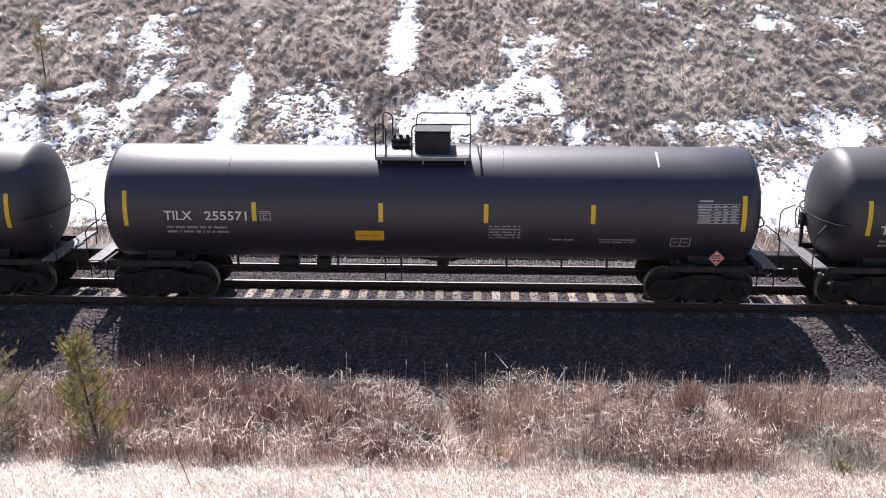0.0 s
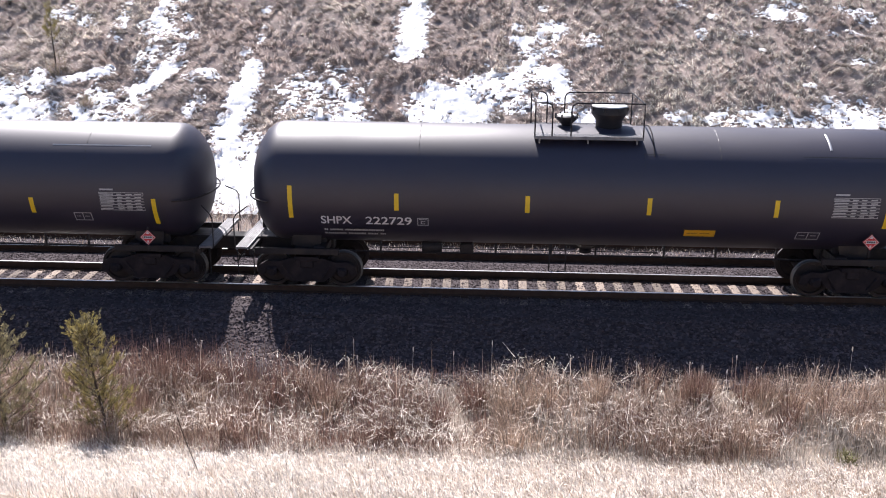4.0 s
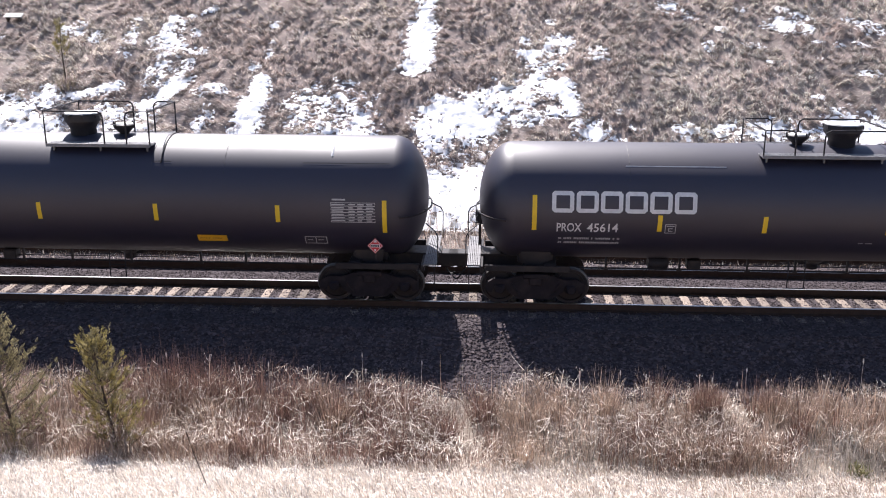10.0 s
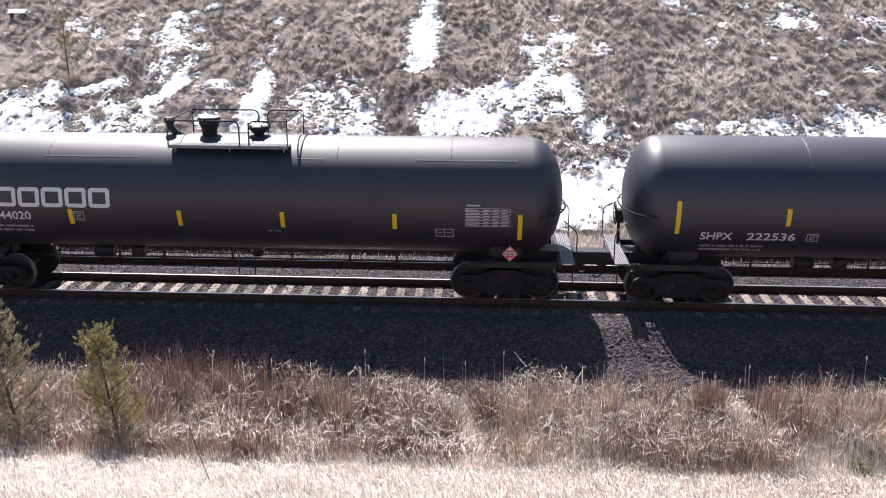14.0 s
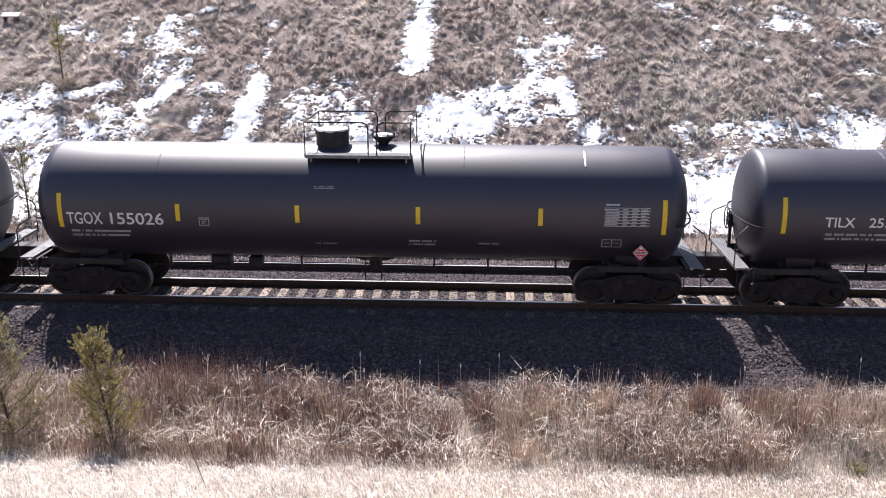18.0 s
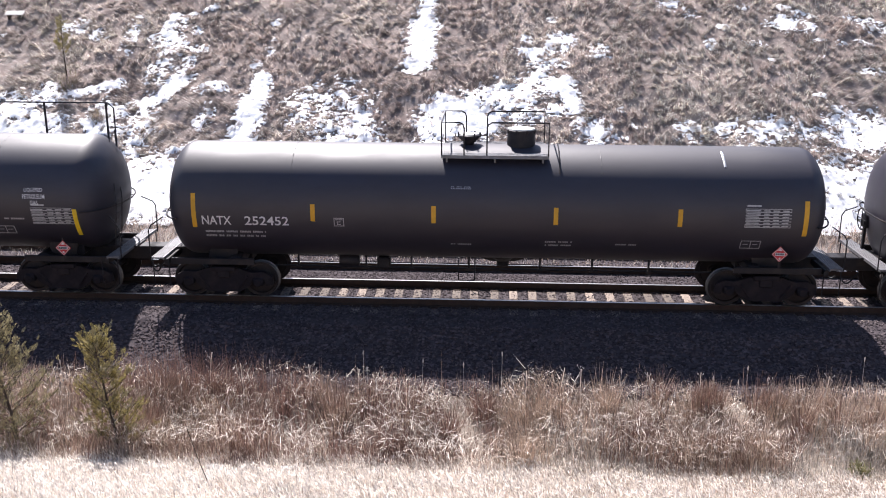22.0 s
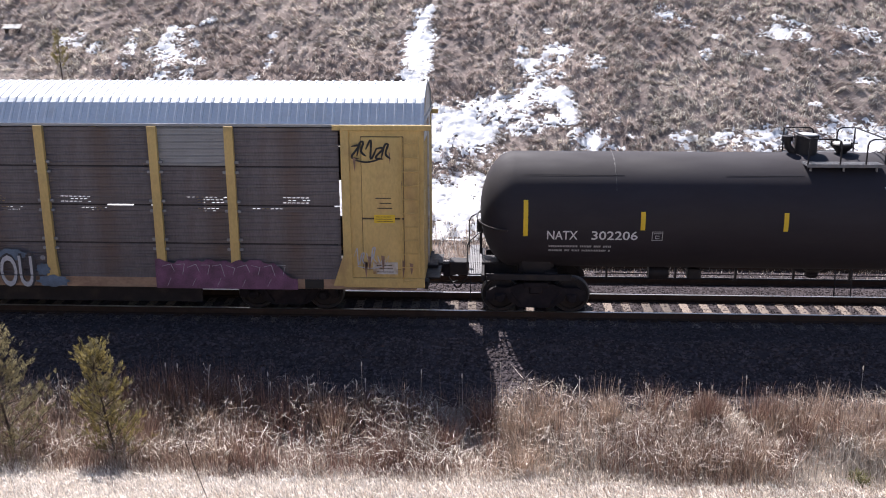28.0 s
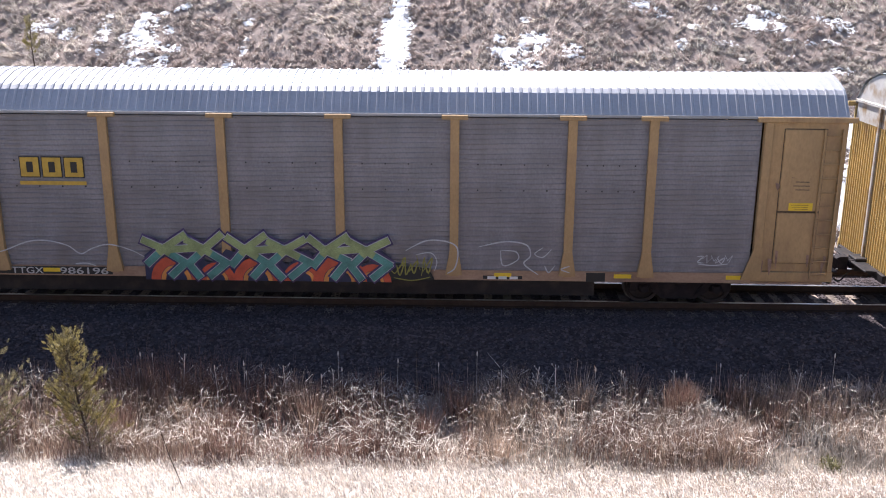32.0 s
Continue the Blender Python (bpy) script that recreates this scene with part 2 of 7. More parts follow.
# ---- mesh helpers ----
class Build:
    """Collects plain faces for one mesh."""

    def __init__(self):
        self.v, self.f = [], []

    def add(self, vs, fs):
        n = len(self.v)
        self.v += [tuple(p) for p in vs]
        self.f += [tuple(i + n for i in q) for q in fs]
        return self

    def box(self, c, s, ch=0.0):
        """A box of size s round c, its edges chamfered by ch."""
        h = [k / 2 for k in s]
        if ch <= 0:
            vs = [(c[0] + a * h[0], c[1] + b * h[1], c[2] + d * h[2]) for a in (-1, 1) for b in (-1, 1) for d in (-1, 1)]
            return self.add(vs, [(0, 1, 3, 2), (4, 6, 7, 5), (0, 4, 5, 1), (2, 3, 7, 6), (0, 2, 6, 4), (1, 5, 7, 3)])
        ch = min(ch, min(h) * 0.9)
        vs, idx = [], {}
        for a in (-1, 1):
            for b in (-1, 1):
                for d in (-1, 1):
                    sg = (a, b, d)
                    for ax in range(3):
                        idx[sg, ax] = len(vs)
                        vs.append(tuple(sg[k] * (h[k] if k == ax else h[k] - ch) for k in range(3)))
        fs = []
        for ax in range(3):
            o = [k for k in range(3) if k != ax]
            for sgn in (-1, 1):
                q = []
                for u, w in ((-1, -1), (1, -1), (1, 1), (-1, 1)):
                    sg = [0, 0, 0]
                    sg[ax], sg[o[0]], sg[o[1]] = sgn, u, w
                    q.append(idx[tuple(sg), ax])
                fs.append(q)
            for u in (-1, 1):
                for w in (-1, 1):
                    q = []
                    for e, fx in ((-1, o[0]), (1, o[0]), (1, o[1]), (-1, o[1])):
                        sg = [0, 0, 0]
                        sg[ax], sg[o[0]], sg[o[1]] = e, u, w
                        q.append(idx[tuple(sg), fx])
                    fs.append(q)
        for a in (-1, 1):
            for b in (-1, 1):
                for d in (-1, 1):
                    fs.append([idx[(a, b, d), k] for k in range(3)])
        out = []
        for q in fs:
            p = [Vector(vs[i]) for i in q]
            nrm = (p[1] - p[0]).cross(p[2] - p[1])
            out.append(tuple(q) if nrm.dot(sum(p, Vector())) > 0 else tuple(reversed(q)))
        return self.add([(x + c[0], y + c[1], z + c[2]) for x, y, z in vs], out)

    def tube(self, pts, r, n=6):
        """A round bar along the points."""
        P = [Vector(p) for p in pts]
        base, rings = len(self.v), []
        up = None
        for i, p in enumerate(P):
            d = (P[min(i + 1, len(P) - 1)] - P[max(i - 1, 0)]).normalized()
            if up is None or abs(up.dot(d)) > 0.98:
                up = Vector((0, 0, 1)) if abs(d.z) < 0.9 else Vector((1, 0, 0))
            side = d.cross(up).normalized()
            up = side.cross(d).normalized()
            rings.append([p + (side * math.cos(k * math.tau / n) + up * math.sin(k * math.tau / n)) * r for k in range(n)])
        fs = []
        for i in range(len(P) - 1):
            for k in range(n):
                fs.append((i * n + k, i * n + (k + 1) % n, (i + 1) * n + (k + 1) % n, (i + 1) * n + k))
        fs += [tuple(range(n - 1, -1, -1)), tuple((len(P) - 1) * n + k for k in range(n))]
        return self.add([v for ring in rings for v in ring], fs)

    def lathe(self, prof, axis="z", c=(0, 0, 0), n=24):
        """Turns (radius, height) pairs round an axis through c."""
        vs, fs = [], []
        for r, h in prof:
            for k in range(n):
                a = k * math.tau / n
                u, w = r * math.cos(a), r * math.sin(a)
                vs.append({"z": (u, w, h), "x": (h, u, w), "y": (w, h, u)}[axis])
        for i in range(len(prof) - 1):
            for k in range(n):
                fs.append((i * n + k, i * n + (k + 1) % n, (i + 1) * n + (k + 1) % n, (i + 1) * n + k))
        if prof[0][0] > 1e-4:
            fs.append(tuple(range(n - 1, -1, -1)))
        if prof[-1][0] > 1e-4:
            fs.append(tuple((len(prof) - 1) * n + k for k in range(n)))
        return self.add([(x + c[0], y + c[1], z + c[2]) for x, y, z in vs], fs)

    def slab(self, poly, y0, y1):
        """A flat shape, drawn in x and z, between two y."""
        n = len(poly)
        vs = [(x, y0, z) for x, z in poly] + [(x, y1, z) for x, z in poly]
        fs = [tuple(range(n)), tuple(range(2 * n - 1, n - 1, -1))]
        fs += [(i, n + i, n + (i + 1) % n, (i + 1) % n) for i in range(n)]
        return self.add(vs, fs)

    def mesh(self, name, material, smooth=0.0):
        me = bpy.data.meshes.new(name)
        me.from_pydata(self.v, [], self.f)
        for m in (material if isinstance(material, (list, tuple)) else [material]):
            me.materials.append(m)
        if smooth:
            bm = bmesh.new()
            bm.from_mesh(me)
            bmesh.ops.recalc_face_normals(bm, faces=bm.faces)
            bm.to_mesh(me)
            bm.free()
            me.shade_smooth()
            me.set_sharp_from_angle(angle=radians(smooth))
        return me


def part(name, me, parent, label="", m=None):
    """Links a mesh under a thing or a part."""
    ob = new(name, me)
    ob.parent = parent
    if m is not None:
        ob.matrix_basis = m
    return tagged(ob, label=label)


SHARED = {}


def shared(key, make):
    """One mesh for all alike pieces."""
    if key not in SHARED:
        SHARED[key] = make()
    return SHARED[key]


def lettering(text, width, height, material, fill=True):
    """Flat letters, width by height, from the built-in font; lower left at the origin, drawn in x and z."""
    cu = bpy.data.curves.new("letters", "FONT")
    cu.body, cu.size, cu.offset = text, 1.0, 0.012
    cu.resolution_u = 3
    ob = bpy.data.objects.new("letters", cu)
    scene.collection.objects.link(ob)
    dg = bpy.context.evaluated_depsgraph_get()
    me = bpy.data.meshes.new_from_object(ob.evaluated_get(dg))
    bpy.data.objects.remove(ob)
    co = np.array([v.co[:] for v in me.vertices])
    lo, hi = co.min(0), co.max(0)
    out = Build()
    out.v = [((x - lo[0]) / (hi[0] - lo[0]) * width, 0.0, (y - lo[1]) / (hi[1] - lo[1]) * height) for x, y, z in co]
    out.f = [tuple(p.vertices) for p in me.polygons]
    bpy.data.meshes.remove(me)
    return out


# ---- ground ----
PROFILE_Y = (-2500, -60, -26, -22.2, -11.7, -8.6, -7.6, -6.4, -5.4, -4.5, -3.2, -2.15, -1.8, 1.8, 2.4, 2.75, 5.6, 6.3, 7.0, 40.0, 70.0, 2500)
PROFILE_Z = (6.5, 6.3, 6.2, 6.0, 0.45, -0.75, -1.15, -1.3, -1.15, -0.80, -0.64, -0.26, -0.215, -0.215, -0.42, -0.49, -0.49, -0.66, -0.42, 15.7, 22.0, 24.0)


def waves(x, y, seed, size):
    """Smooth rolling numbers about 0, from sums of sines."""
    rng = np.random.RandomState(seed)
    out = np.zeros(np.broadcast(x, y).shape)
    for k in range(7):
        a, ph, f = rng.uniform(0, math.tau), rng.uniform(0, math.tau), rng.uniform(0.6, 2.2) / size
        out += np.sin((x * math.cos(a) + y * math.sin(a)) * f * math.tau + ph)
    return out / 4.0


def value_noise(x, y, seed, size):
    """Smooth random numbers about 0 on a lattice of that size, in four finer and finer layers."""
    out = np.zeros(np.broadcast(x, y).shape)
    for k in range(4):
        table = np.random.RandomState(seed * 10 + k).uniform(-1, 1, (256, 256))
        u, v = np.asarray(x) / size * 2 ** k + 900.37, np.asarray(y) / size * 2 ** k + 700.71
        i, j = np.floor(u).astype(int), np.floor(v).astype(int)
        a, b = u - i, v - j
        a, b = a * a * (3 - 2 * a), b * b * (3 - 2 * b)
        i0, i1, j0, j1 = i % 256, (i + 1) % 256, j % 256, (j + 1) % 256
        out += ((table[i0, j0] * (1 - a) + table[i1, j0] * a) * (1 - b) + (table[i0, j1] * (1 - a) + table[i1, j1] * a) * b) * 0.58 ** k
    return out


def ground_z(x, y):
    x, y = np.asarray(x, float), np.asarray(y, float)
    z = np.interp(y, PROFILE_Y, PROFILE_Z)
    hill = np.clip((y - 7.2) / 3.0, 0, 1)
    bank = np.clip((-8.0 - y) / 1.5, 0, 1) * np.clip((60 + y) / 20, 0, 1)
    ditch = np.clip((-4.6 - y) / 0.8, 0, 1) * (1 - bank)
    z = z + hill * (waves(x, y, 3, 9.0) * 0.16 + waves(x, y, 4, 2.4) * 0.06 + value_noise(x, y, 5, 0.9) * 0.075)
    z = z + bank * (waves(x, y, 6, 6.0) * 0.07 + waves(x, y, 7, 1.4) * 0.03) + ditch * waves(x, y, 8, 2.5) * 0.06
    return z


def ramped(edges, steps):
    out = []
    for (a, b), s in zip(zip(edges, edges[1:]), steps):
        out += list(np.linspace(a, b, max(int(round((b - a) / s)), 1), endpoint=False))
    return np.array(out + [edges[-1]])


def sheet(name, xs, ys, zfun, mats, pick=None, keep=None):
    X, Y = np.meshgrid(xs, ys)
    Z = zfun(X, Y)
    nx, ny = len(xs), len(ys)
    idx = np.arange(nx * ny).reshape(ny, nx)
    q = np.stack([idx[:-1, :-1], idx[:-1, 1:], idx[1:, 1:], idx[1:, :-1]], -1).reshape(-1, 4)
    cx, cy = (X[:-1, :-1] + X[1:, 1:]).ravel() / 2, (Y[:-1, :-1] + Y[1:, 1:]).ravel() / 2
    if keep is not None:
        sel = keep(cx, cy)
        q, cx, cy = q[sel], cx[sel], cy[sel]
    return fast_mesh(name, np.stack([X.ravel(), Y.ravel(), Z.ravel()], -1), q, mats, pick(cx, cy) if pick else None, True)


def fast_mesh(name, co, faces, mats, mi=None, smooth=False):
    """A mesh from arrays of places and of three- or four-cornered faces."""
    me = bpy.data.meshes.new(name)
    n, k = faces.shape
    me.vertices.add(len(co))
    me.vertices.foreach_set("co", np.ascontiguousarray(co, np.float32).ravel())
    me.loops.add(n * k)
    me.loops.foreach_set("vertex_index", np.ascontiguousarray(faces, np.int32).ravel())
    me.polygons.add(n)
    me.polygons.foreach_set("loop_start", np.arange(0, n * k, k, dtype=np.int32))
    for m in mats:
        me.materials.append(m)
    if mi is not None:
        me.polygons.foreach_set("material_index", np.asarray(mi, np.int32))
    me.polygons.foreach_set("use_smooth", np.full(n, smooth))
    me.update(calc_edges=True)
    me.validate()
    return me


gx = ramped((-2500, -400, -60, -26, 30, 64, 400, 2500), (300, 17, 2, 0.16, 2, 17, 300))
gy = ramped((-2500, -400, -60, -26, -13, -8.6, -4.4, 6.6, 32, 41, 70, 400, 2500), (300, 34, 3, 0.6, 0.25, 0.14, 0.2, 0.15, 1, 4, 33, 300))


def ground_pick(x, y):
    edge = waves(x, y, 9, 1.5) * 0.35
    out = np.where((y > -4.5 + edge) & (y < 6.3 + edge * 0.5), 0, 1)
    return np.where(y > 6.3 + edge * 0.5, 2, out)


ground = new("ground", sheet("ground", gx, gy, ground_z, [M["ballast"], M["soil"], M["turf"]], ground_pick))
tagged(ground, "gravel railway bed between a grassy ditch and a steep thatched hillside", "ground", kind="structure")

# ---- old snow on the hillside ----
# streaks in the gullies: from x, y to x, y, half width, depth; patches: x, y, half widths, depth (thin snow is broken by the grass)
WEST_STREAKS = [
    (-16.2, 20.3, -15.8, 17.4, 0.23, 0.35), (-12.8, 21.2, -14.6, 20.3, 0.19, 0.55), (-14.3, 20.5, -14.3, 18.2, 0.39, 0.45), (-13.8, 18.1, -14.1, 15.8, 0.39, 0.40), (-12.8, 15.6, -13.8, 14.1, 0.47, 1.20),
    (-15.3, 15.2, -16.8, 14.5, 0.28, 1.10),
]
MIDDLE_STREAKS = [
    (-9.4, 15.7, -9.4, 13.9, 0.37, 1.30), (-9.4, 14.1, -9.6, 11.6, 0.49, 1.40), (-9.6, 11.7, -9.5, 10.5, 0.56, 1.30), (-2.9, 21.7, -3.1, 19.7, 0.39, 1.10), (-3.1, 20.1, -3.1, 16.6, 0.59, 1.30),
    (1.8, 15.9, 0.1, 13.8, 0.54, 0.75), (3.2, 19.0, 1.5, 15.5, 0.40, 0.45), (3.0, 15.5, 3.3, 13.8, 0.36, 1.20), (-5.8, 13.9, -4.7, 11.2, 0.70, 0.45),
]
EAST_STREAKS = [
    (13.3, 20.7, 12.0, 20.2, 0.17, 0.60), (13.0, 21.3, 14.2, 20.4, 0.15, 0.40),
]
WEST_PATCHES = [
    (-18.9, 19.7, 0.53, 0.52, 0.60), (-17.5, 19.1, 0.39, 0.41, 0.45), (-14.3, 18.7, 0.56, 0.67, 1.00), (-12.7, 18.0, 0.30, 0.30, 0.40), (-13.2, 19.4, 0.26, 0.23, 0.35),
    (-12.9, 16.6, 0.29, 0.53, 0.40), (-11.4, 14.7, 0.56, 0.34, 0.45), (-11.2, 13.0, 0.34, 0.63, 0.40), (-19.2, 13.2, 1.11, 1.15, 0.90), (-17.9, 14.3, 0.80, 0.67, 0.85),
    (-15.2, 12.7, 0.59, 1.25, 1.00), (-14.0, 12.6, 0.90, 1.18, 0.50), (-18.0, 12.2, 1.35, 0.68, 1.00), (-22.0, 18.7, 0.26, 0.23, 0.40), (-14.9, 13.3, 0.46, 0.72, 0.80),
]
MIDDLE_PATCHES = [
    (-9.8, 20.2, 0.21, 0.24, 0.45), (-9.6, 18.2, 0.22, 0.48, 0.35), (-9.9, 16.6, 0.22, 0.37, 0.40), (-6.4, 14.3, 1.37, 1.11, 0.42), (-7.1, 13.4, 0.67, 1.07, 0.35),
    (-5.3, 12.2, 0.98, 0.84, 0.70), (-3.7, 11.1, 0.55, 0.70, 1.10), (-1.1, 13.4, 1.54, 1.13, 1.20), (0.4, 14.5, 1.39, 0.89, 1.10), (-2.1, 12.6, 0.74, 1.43, 1.20),
    (1.7, 17.6, 0.58, 0.42, 1.00), (3.0, 18.8, 0.54, 0.53, 1.00), (1.5, 18.5, 0.22, 0.35, 0.70), (2.3, 15.3, 0.55, 0.65, 0.80), (2.7, 20.6, 0.23, 0.28, 0.60),
    (3.1, 16.7, 0.23, 0.20, 0.60), (1.1, 13.4, 0.88, 0.49, 0.80), (2.5, 13.6, 0.48, 0.28, 0.60),
]
EAST_PATCHES = [
    (3.8, 12.6, 0.56, 0.68, 0.90), (5.0, 13.7, 0.13, 0.18, 0.60), (5.6, 12.9, 0.28, 0.14, 0.60), (4.9, 12.2, 0.25, 0.13, 0.60), (4.6, 18.0, 0.36, 0.55, 0.40),
    (4.5, 17.2, 0.42, 0.16, 0.60), (8.1, 21.9, 0.46, 0.54, 0.40), (11.4, 21.6, 0.33, 0.24, 0.70), (13.0, 20.2, 0.59, 0.60, 1.10), (9.4, 18.7, 0.24, 0.35, 0.40),
    (11.3, 18.7, 0.41, 0.22, 0.60), (13.9, 18.6, 0.33, 0.17, 0.60), (13.9, 17.5, 0.28, 0.12, 0.50), (16.7, 20.1, 0.53, 0.50, 0.60), (14.9, 18.4, 0.24, 0.17, 0.45),
]
FAR_EAST_PATCHES = [
    (15.9, 20.5, 0.29, 0.23, 0.40), (13.0, 15.0, 0.24, 0.18, 0.60), (14.2, 13.0, 1.05, 1.15, 1.10), (12.9, 13.4, 0.19, 0.31, 0.80), (10.9, 12.6, 1.15, 0.60, 0.75),
    (9.0, 12.7, 0.59, 0.50, 0.70), (7.5, 12.6, 0.51, 0.50, 0.70), (13.2, 12.6, 0.71, 0.50, 0.80), (11.7, 17.4, 0.14, 0.12, 0.50), (8.9, 21.2, 0.35, 0.38, 0.35),
    (10.1, 19.7, 0.24, 0.23, 0.30), (13.8, 19.7, 0.24, 0.27, 0.40), (15.9, 18.6, 0.33, 0.21, 0.50), (15.4, 16.3, 0.45, 0.20, 0.35),
]


def snow_cover(x, y):
    c = np.full(x.shape, -1.0)
    for ax, ay, bx, by, w, deep in WEST_STREAKS + MIDDLE_STREAKS + EAST_STREAKS:
        k = np.clip(((x - ax) * (bx - ax) + (y - ay) * (by - ay)) / ((bx - ax) ** 2 + (by - ay) ** 2), 0, 1)
        d = np.hypot(x - ax - k * (bx - ax), y - ay - k * (by - ay)) / (w * 1.22)
        c = np.maximum(c, np.where(d < 1, deep * (1 - d * d), 1 - d * d))
    for px, py, a, b, deep in WEST_PATCHES + MIDDLE_PATCHES + EAST_PATCHES + FAR_EAST_PATCHES:
        d = np.hypot((x - px) / (a * 1.25), (y - py) / (b * 1.25))
        c = np.maximum(c, np.where(d < 1, deep * (1 - d * d), 1 - d * d))
    # the foot of the slope keeps most of its snow
    c = np.maximum(c, 1.9 - np.abs(y - 9.0 - 0.4 * waves(x, y, 14, 7.0)) / 1.15 + 0.3 * waves(x, y, 15, 3.5))
    c = np.minimum(c, 1.3) - 1.5 * np.exp(-((x + 2.9) / 0.45) ** 2 - ((y - 10.6) / 0.9) ** 2)
    rough = value_noise(x, y * 0.9, 11, 0.9) * 0.20 + value_noise(x, y * 1.25, 12, 0.36) * 0.50 + value_noise(x, y * 1.5, 16, 0.13) * 0.66
    return np.where(c > -0.9, c * 0.95 + rough - 0.26, -1.0)


sx, sy = np.arange(-28, 27, 0.05), np.arange(7.2, 23.5, 0.055)
snow = new("hillside_snow", sheet("hillside_snow", sx, sy, lambda x, y: ground_z(x, y) + 0.05 + 0.05 * np.clip(snow_cover(x, y) * 1.5, 0, 1),
                                  [M["snow"]], keep=lambda x, y: snow_cover(x, y) > 0))
tagged(snow, "patches of melting old snow lying on a grassy slope", "snow", kind="stuff")


def ditch_cover(x, y):
    return waves(x, y, 21, 1.6) * 0.5 + waves(x, y, 22, 0.5) * 0.4 - 0.25 - np.abs(y + 7.6) * 1.0 + np.where((x > -10) & (x < -3.5), 0.15, -1.0)


snow_d = new("ditch_snow", sheet("ditch_snow", np.arange(-15, 14, 0.09), np.arange(-8.6, -6.4, 0.07), lambda x, y: ground_z(x, y) + 0.02 + 0.06 * np.clip(ditch_cover(x, y) * 3, 0, 1),
                                 [M["snow"]], keep=lambda x, y: ditch_cover(x, y) > 0))
tagged(snow_d, "thin remains of snow in the reedy ditch", "snow", kind="stuff")


# ---- grasses ----
rng = np.random.RandomState(5)
U = rng.uniform


def pose_at(ob, x, y):
    """Stands a thing on the ground."""
    ob.location = (x, y, float(ground_z(x, y)) - 0.04)
    return ob


def blades(name, base, heading, lean, length, width, droop, material, label, category, segs=3, mi=None):
    """Thin tapering blades: lean from upright and droop along the blade in radians, heading the way that they lean."""
    n = len(base)
    t = np.linspace(0, 1, segs + 1)
    ang = lean[:, None] + droop[:, None] * (t[None, :-1] + 0.5 / segs)
    step = length[:, None] / segs
    out = np.concatenate([np.zeros((n, 1)), np.cumsum(np.sin(ang) * step, 1)], 1)
    up = np.concatenate([np.zeros((n, 1)), np.cumsum(np.cos(ang) * step, 1)], 1)
    hx, hy = np.cos(heading), np.sin(heading)
    cen = np.stack([base[:, 0:1] + out * hx[:, None], base[:, 1:2] + out * hy[:, None], base[:, 2:3] + up], -1)
    twist = heading + np.pi / 2 + rng.uniform(-0.9, 0.9, n)
    w = width[:, None] * (1 - 0.75 * t[None, :]) / 2
    sd_ = np.stack([np.cos(twist)[:, None] * w, np.sin(twist)[:, None] * w, np.zeros_like(w)], -1)
    co = np.stack([cen - sd_, cen + sd_], 2).reshape(n, -1, 3)
    k = np.arange(segs)
    q = np.stack([2 * k, 2 * k + 1, 2 * k + 3, 2 * k + 2], -1)
    faces = (np.arange(n)[:, None, None] * (2 * segs + 2) + q[None]).reshape(-1, 4)
    mats = material if isinstance(material, list) else [material]
    ob = new(name, fast_mesh(name, co.reshape(-1, 3), faces, mats, None if mi is None else np.repeat(mi, segs)))
    return tagged(ob, label, category, kind="stuff")



# matted grass of the hillside: loose blades, then heavy tussocks that hang over downhill
def hill_flow(x, y):
    """The way that the grass is combed: down the slope, in swirls."""
    return -np.pi / 2 - 0.45 + value_noise(x, y, 31, 3.2) * 0.9 + value_noise(x, y, 30, 0.8) * 0.35


def hill_tone(x, y):
    """Paler or browner stretches of the slope."""
    pale = 0.55 * np.exp(-((x + 6.6 - 0.45 * (y - 19)) / 1.5) ** 2 - ((y - 19.5) / 2.6) ** 2) + 0.30 * np.exp(-((x - 7.5) / 3.2) ** 2 - ((y - 15.5) / 2.4) ** 2) + 0.35 * np.exp(-((x + 19.5) / 3.5) ** 2 - ((y - 17) / 2.2) ** 2)
    brown = 0.60 * np.exp(-((x + 10.5) / 2.6) ** 2 - ((y - 17.5) / 3.5) ** 2) + 0.55 * np.exp(-((x + 4.3) / 1.8) ** 2 - ((y - 14.0) / 2.6) ** 2)
    return pale - brown + value_noise(x, y, 32, 3.0) * 0.34


HILL_MATS = [M["hay"], M["hay_brown"], M["hay_gold"], M["hay_grey"]]


def hill_mat(tone, x):
    """Gold, hay, grey or brown by the tone; the east of the slope is greyer."""
    grey = value_noise(x, tone * 3, 34, 2.0) * 0.3 + np.clip(x / 14, -0.2, 0.6) > 0.28
    return np.where(tone > 0.66, 2, np.where(tone > -0.05, np.where(grey, 3, 0), 1))


n = 170000
y = 6.6 + 17.5 * U(0, 1, n) ** 0.95
x = (y + 24) * U(-0.60, 0.55, n)
cov = snow_cover(x, y)
keepb = (cov < 0.0) | (U(0, 1, n) < np.clip(0.42 - 0.6 * cov, 0.03, 0.8) * np.where(y < 10.5, 0.35, 1))
x, y = x[keepb], y[keepb]
n = len(x)
tone = hill_tone(x, y) + value_noise(x, y, 33, 0.35) * 0.5 + U(-0.5, 0.5, n)
blades("hillside_grass", np.stack([x, y, ground_z(x, y) - 0.02], -1), hill_flow(x, y) + U(-0.7, 0.7, n), U(0.7, 1.6, n), U(0.08, 0.28, n), U(0.014, 0.030, n), U(0.1, 0.8, n),
       HILL_MATS, "matted dry brown grass combed down the hillside", "grass", segs=2, mi=hill_mat(tone, x))
n_tufts, per = 9500, 26
cy = 7.0 + 16.8 * U(0, 1, n_tufts) ** 0.95
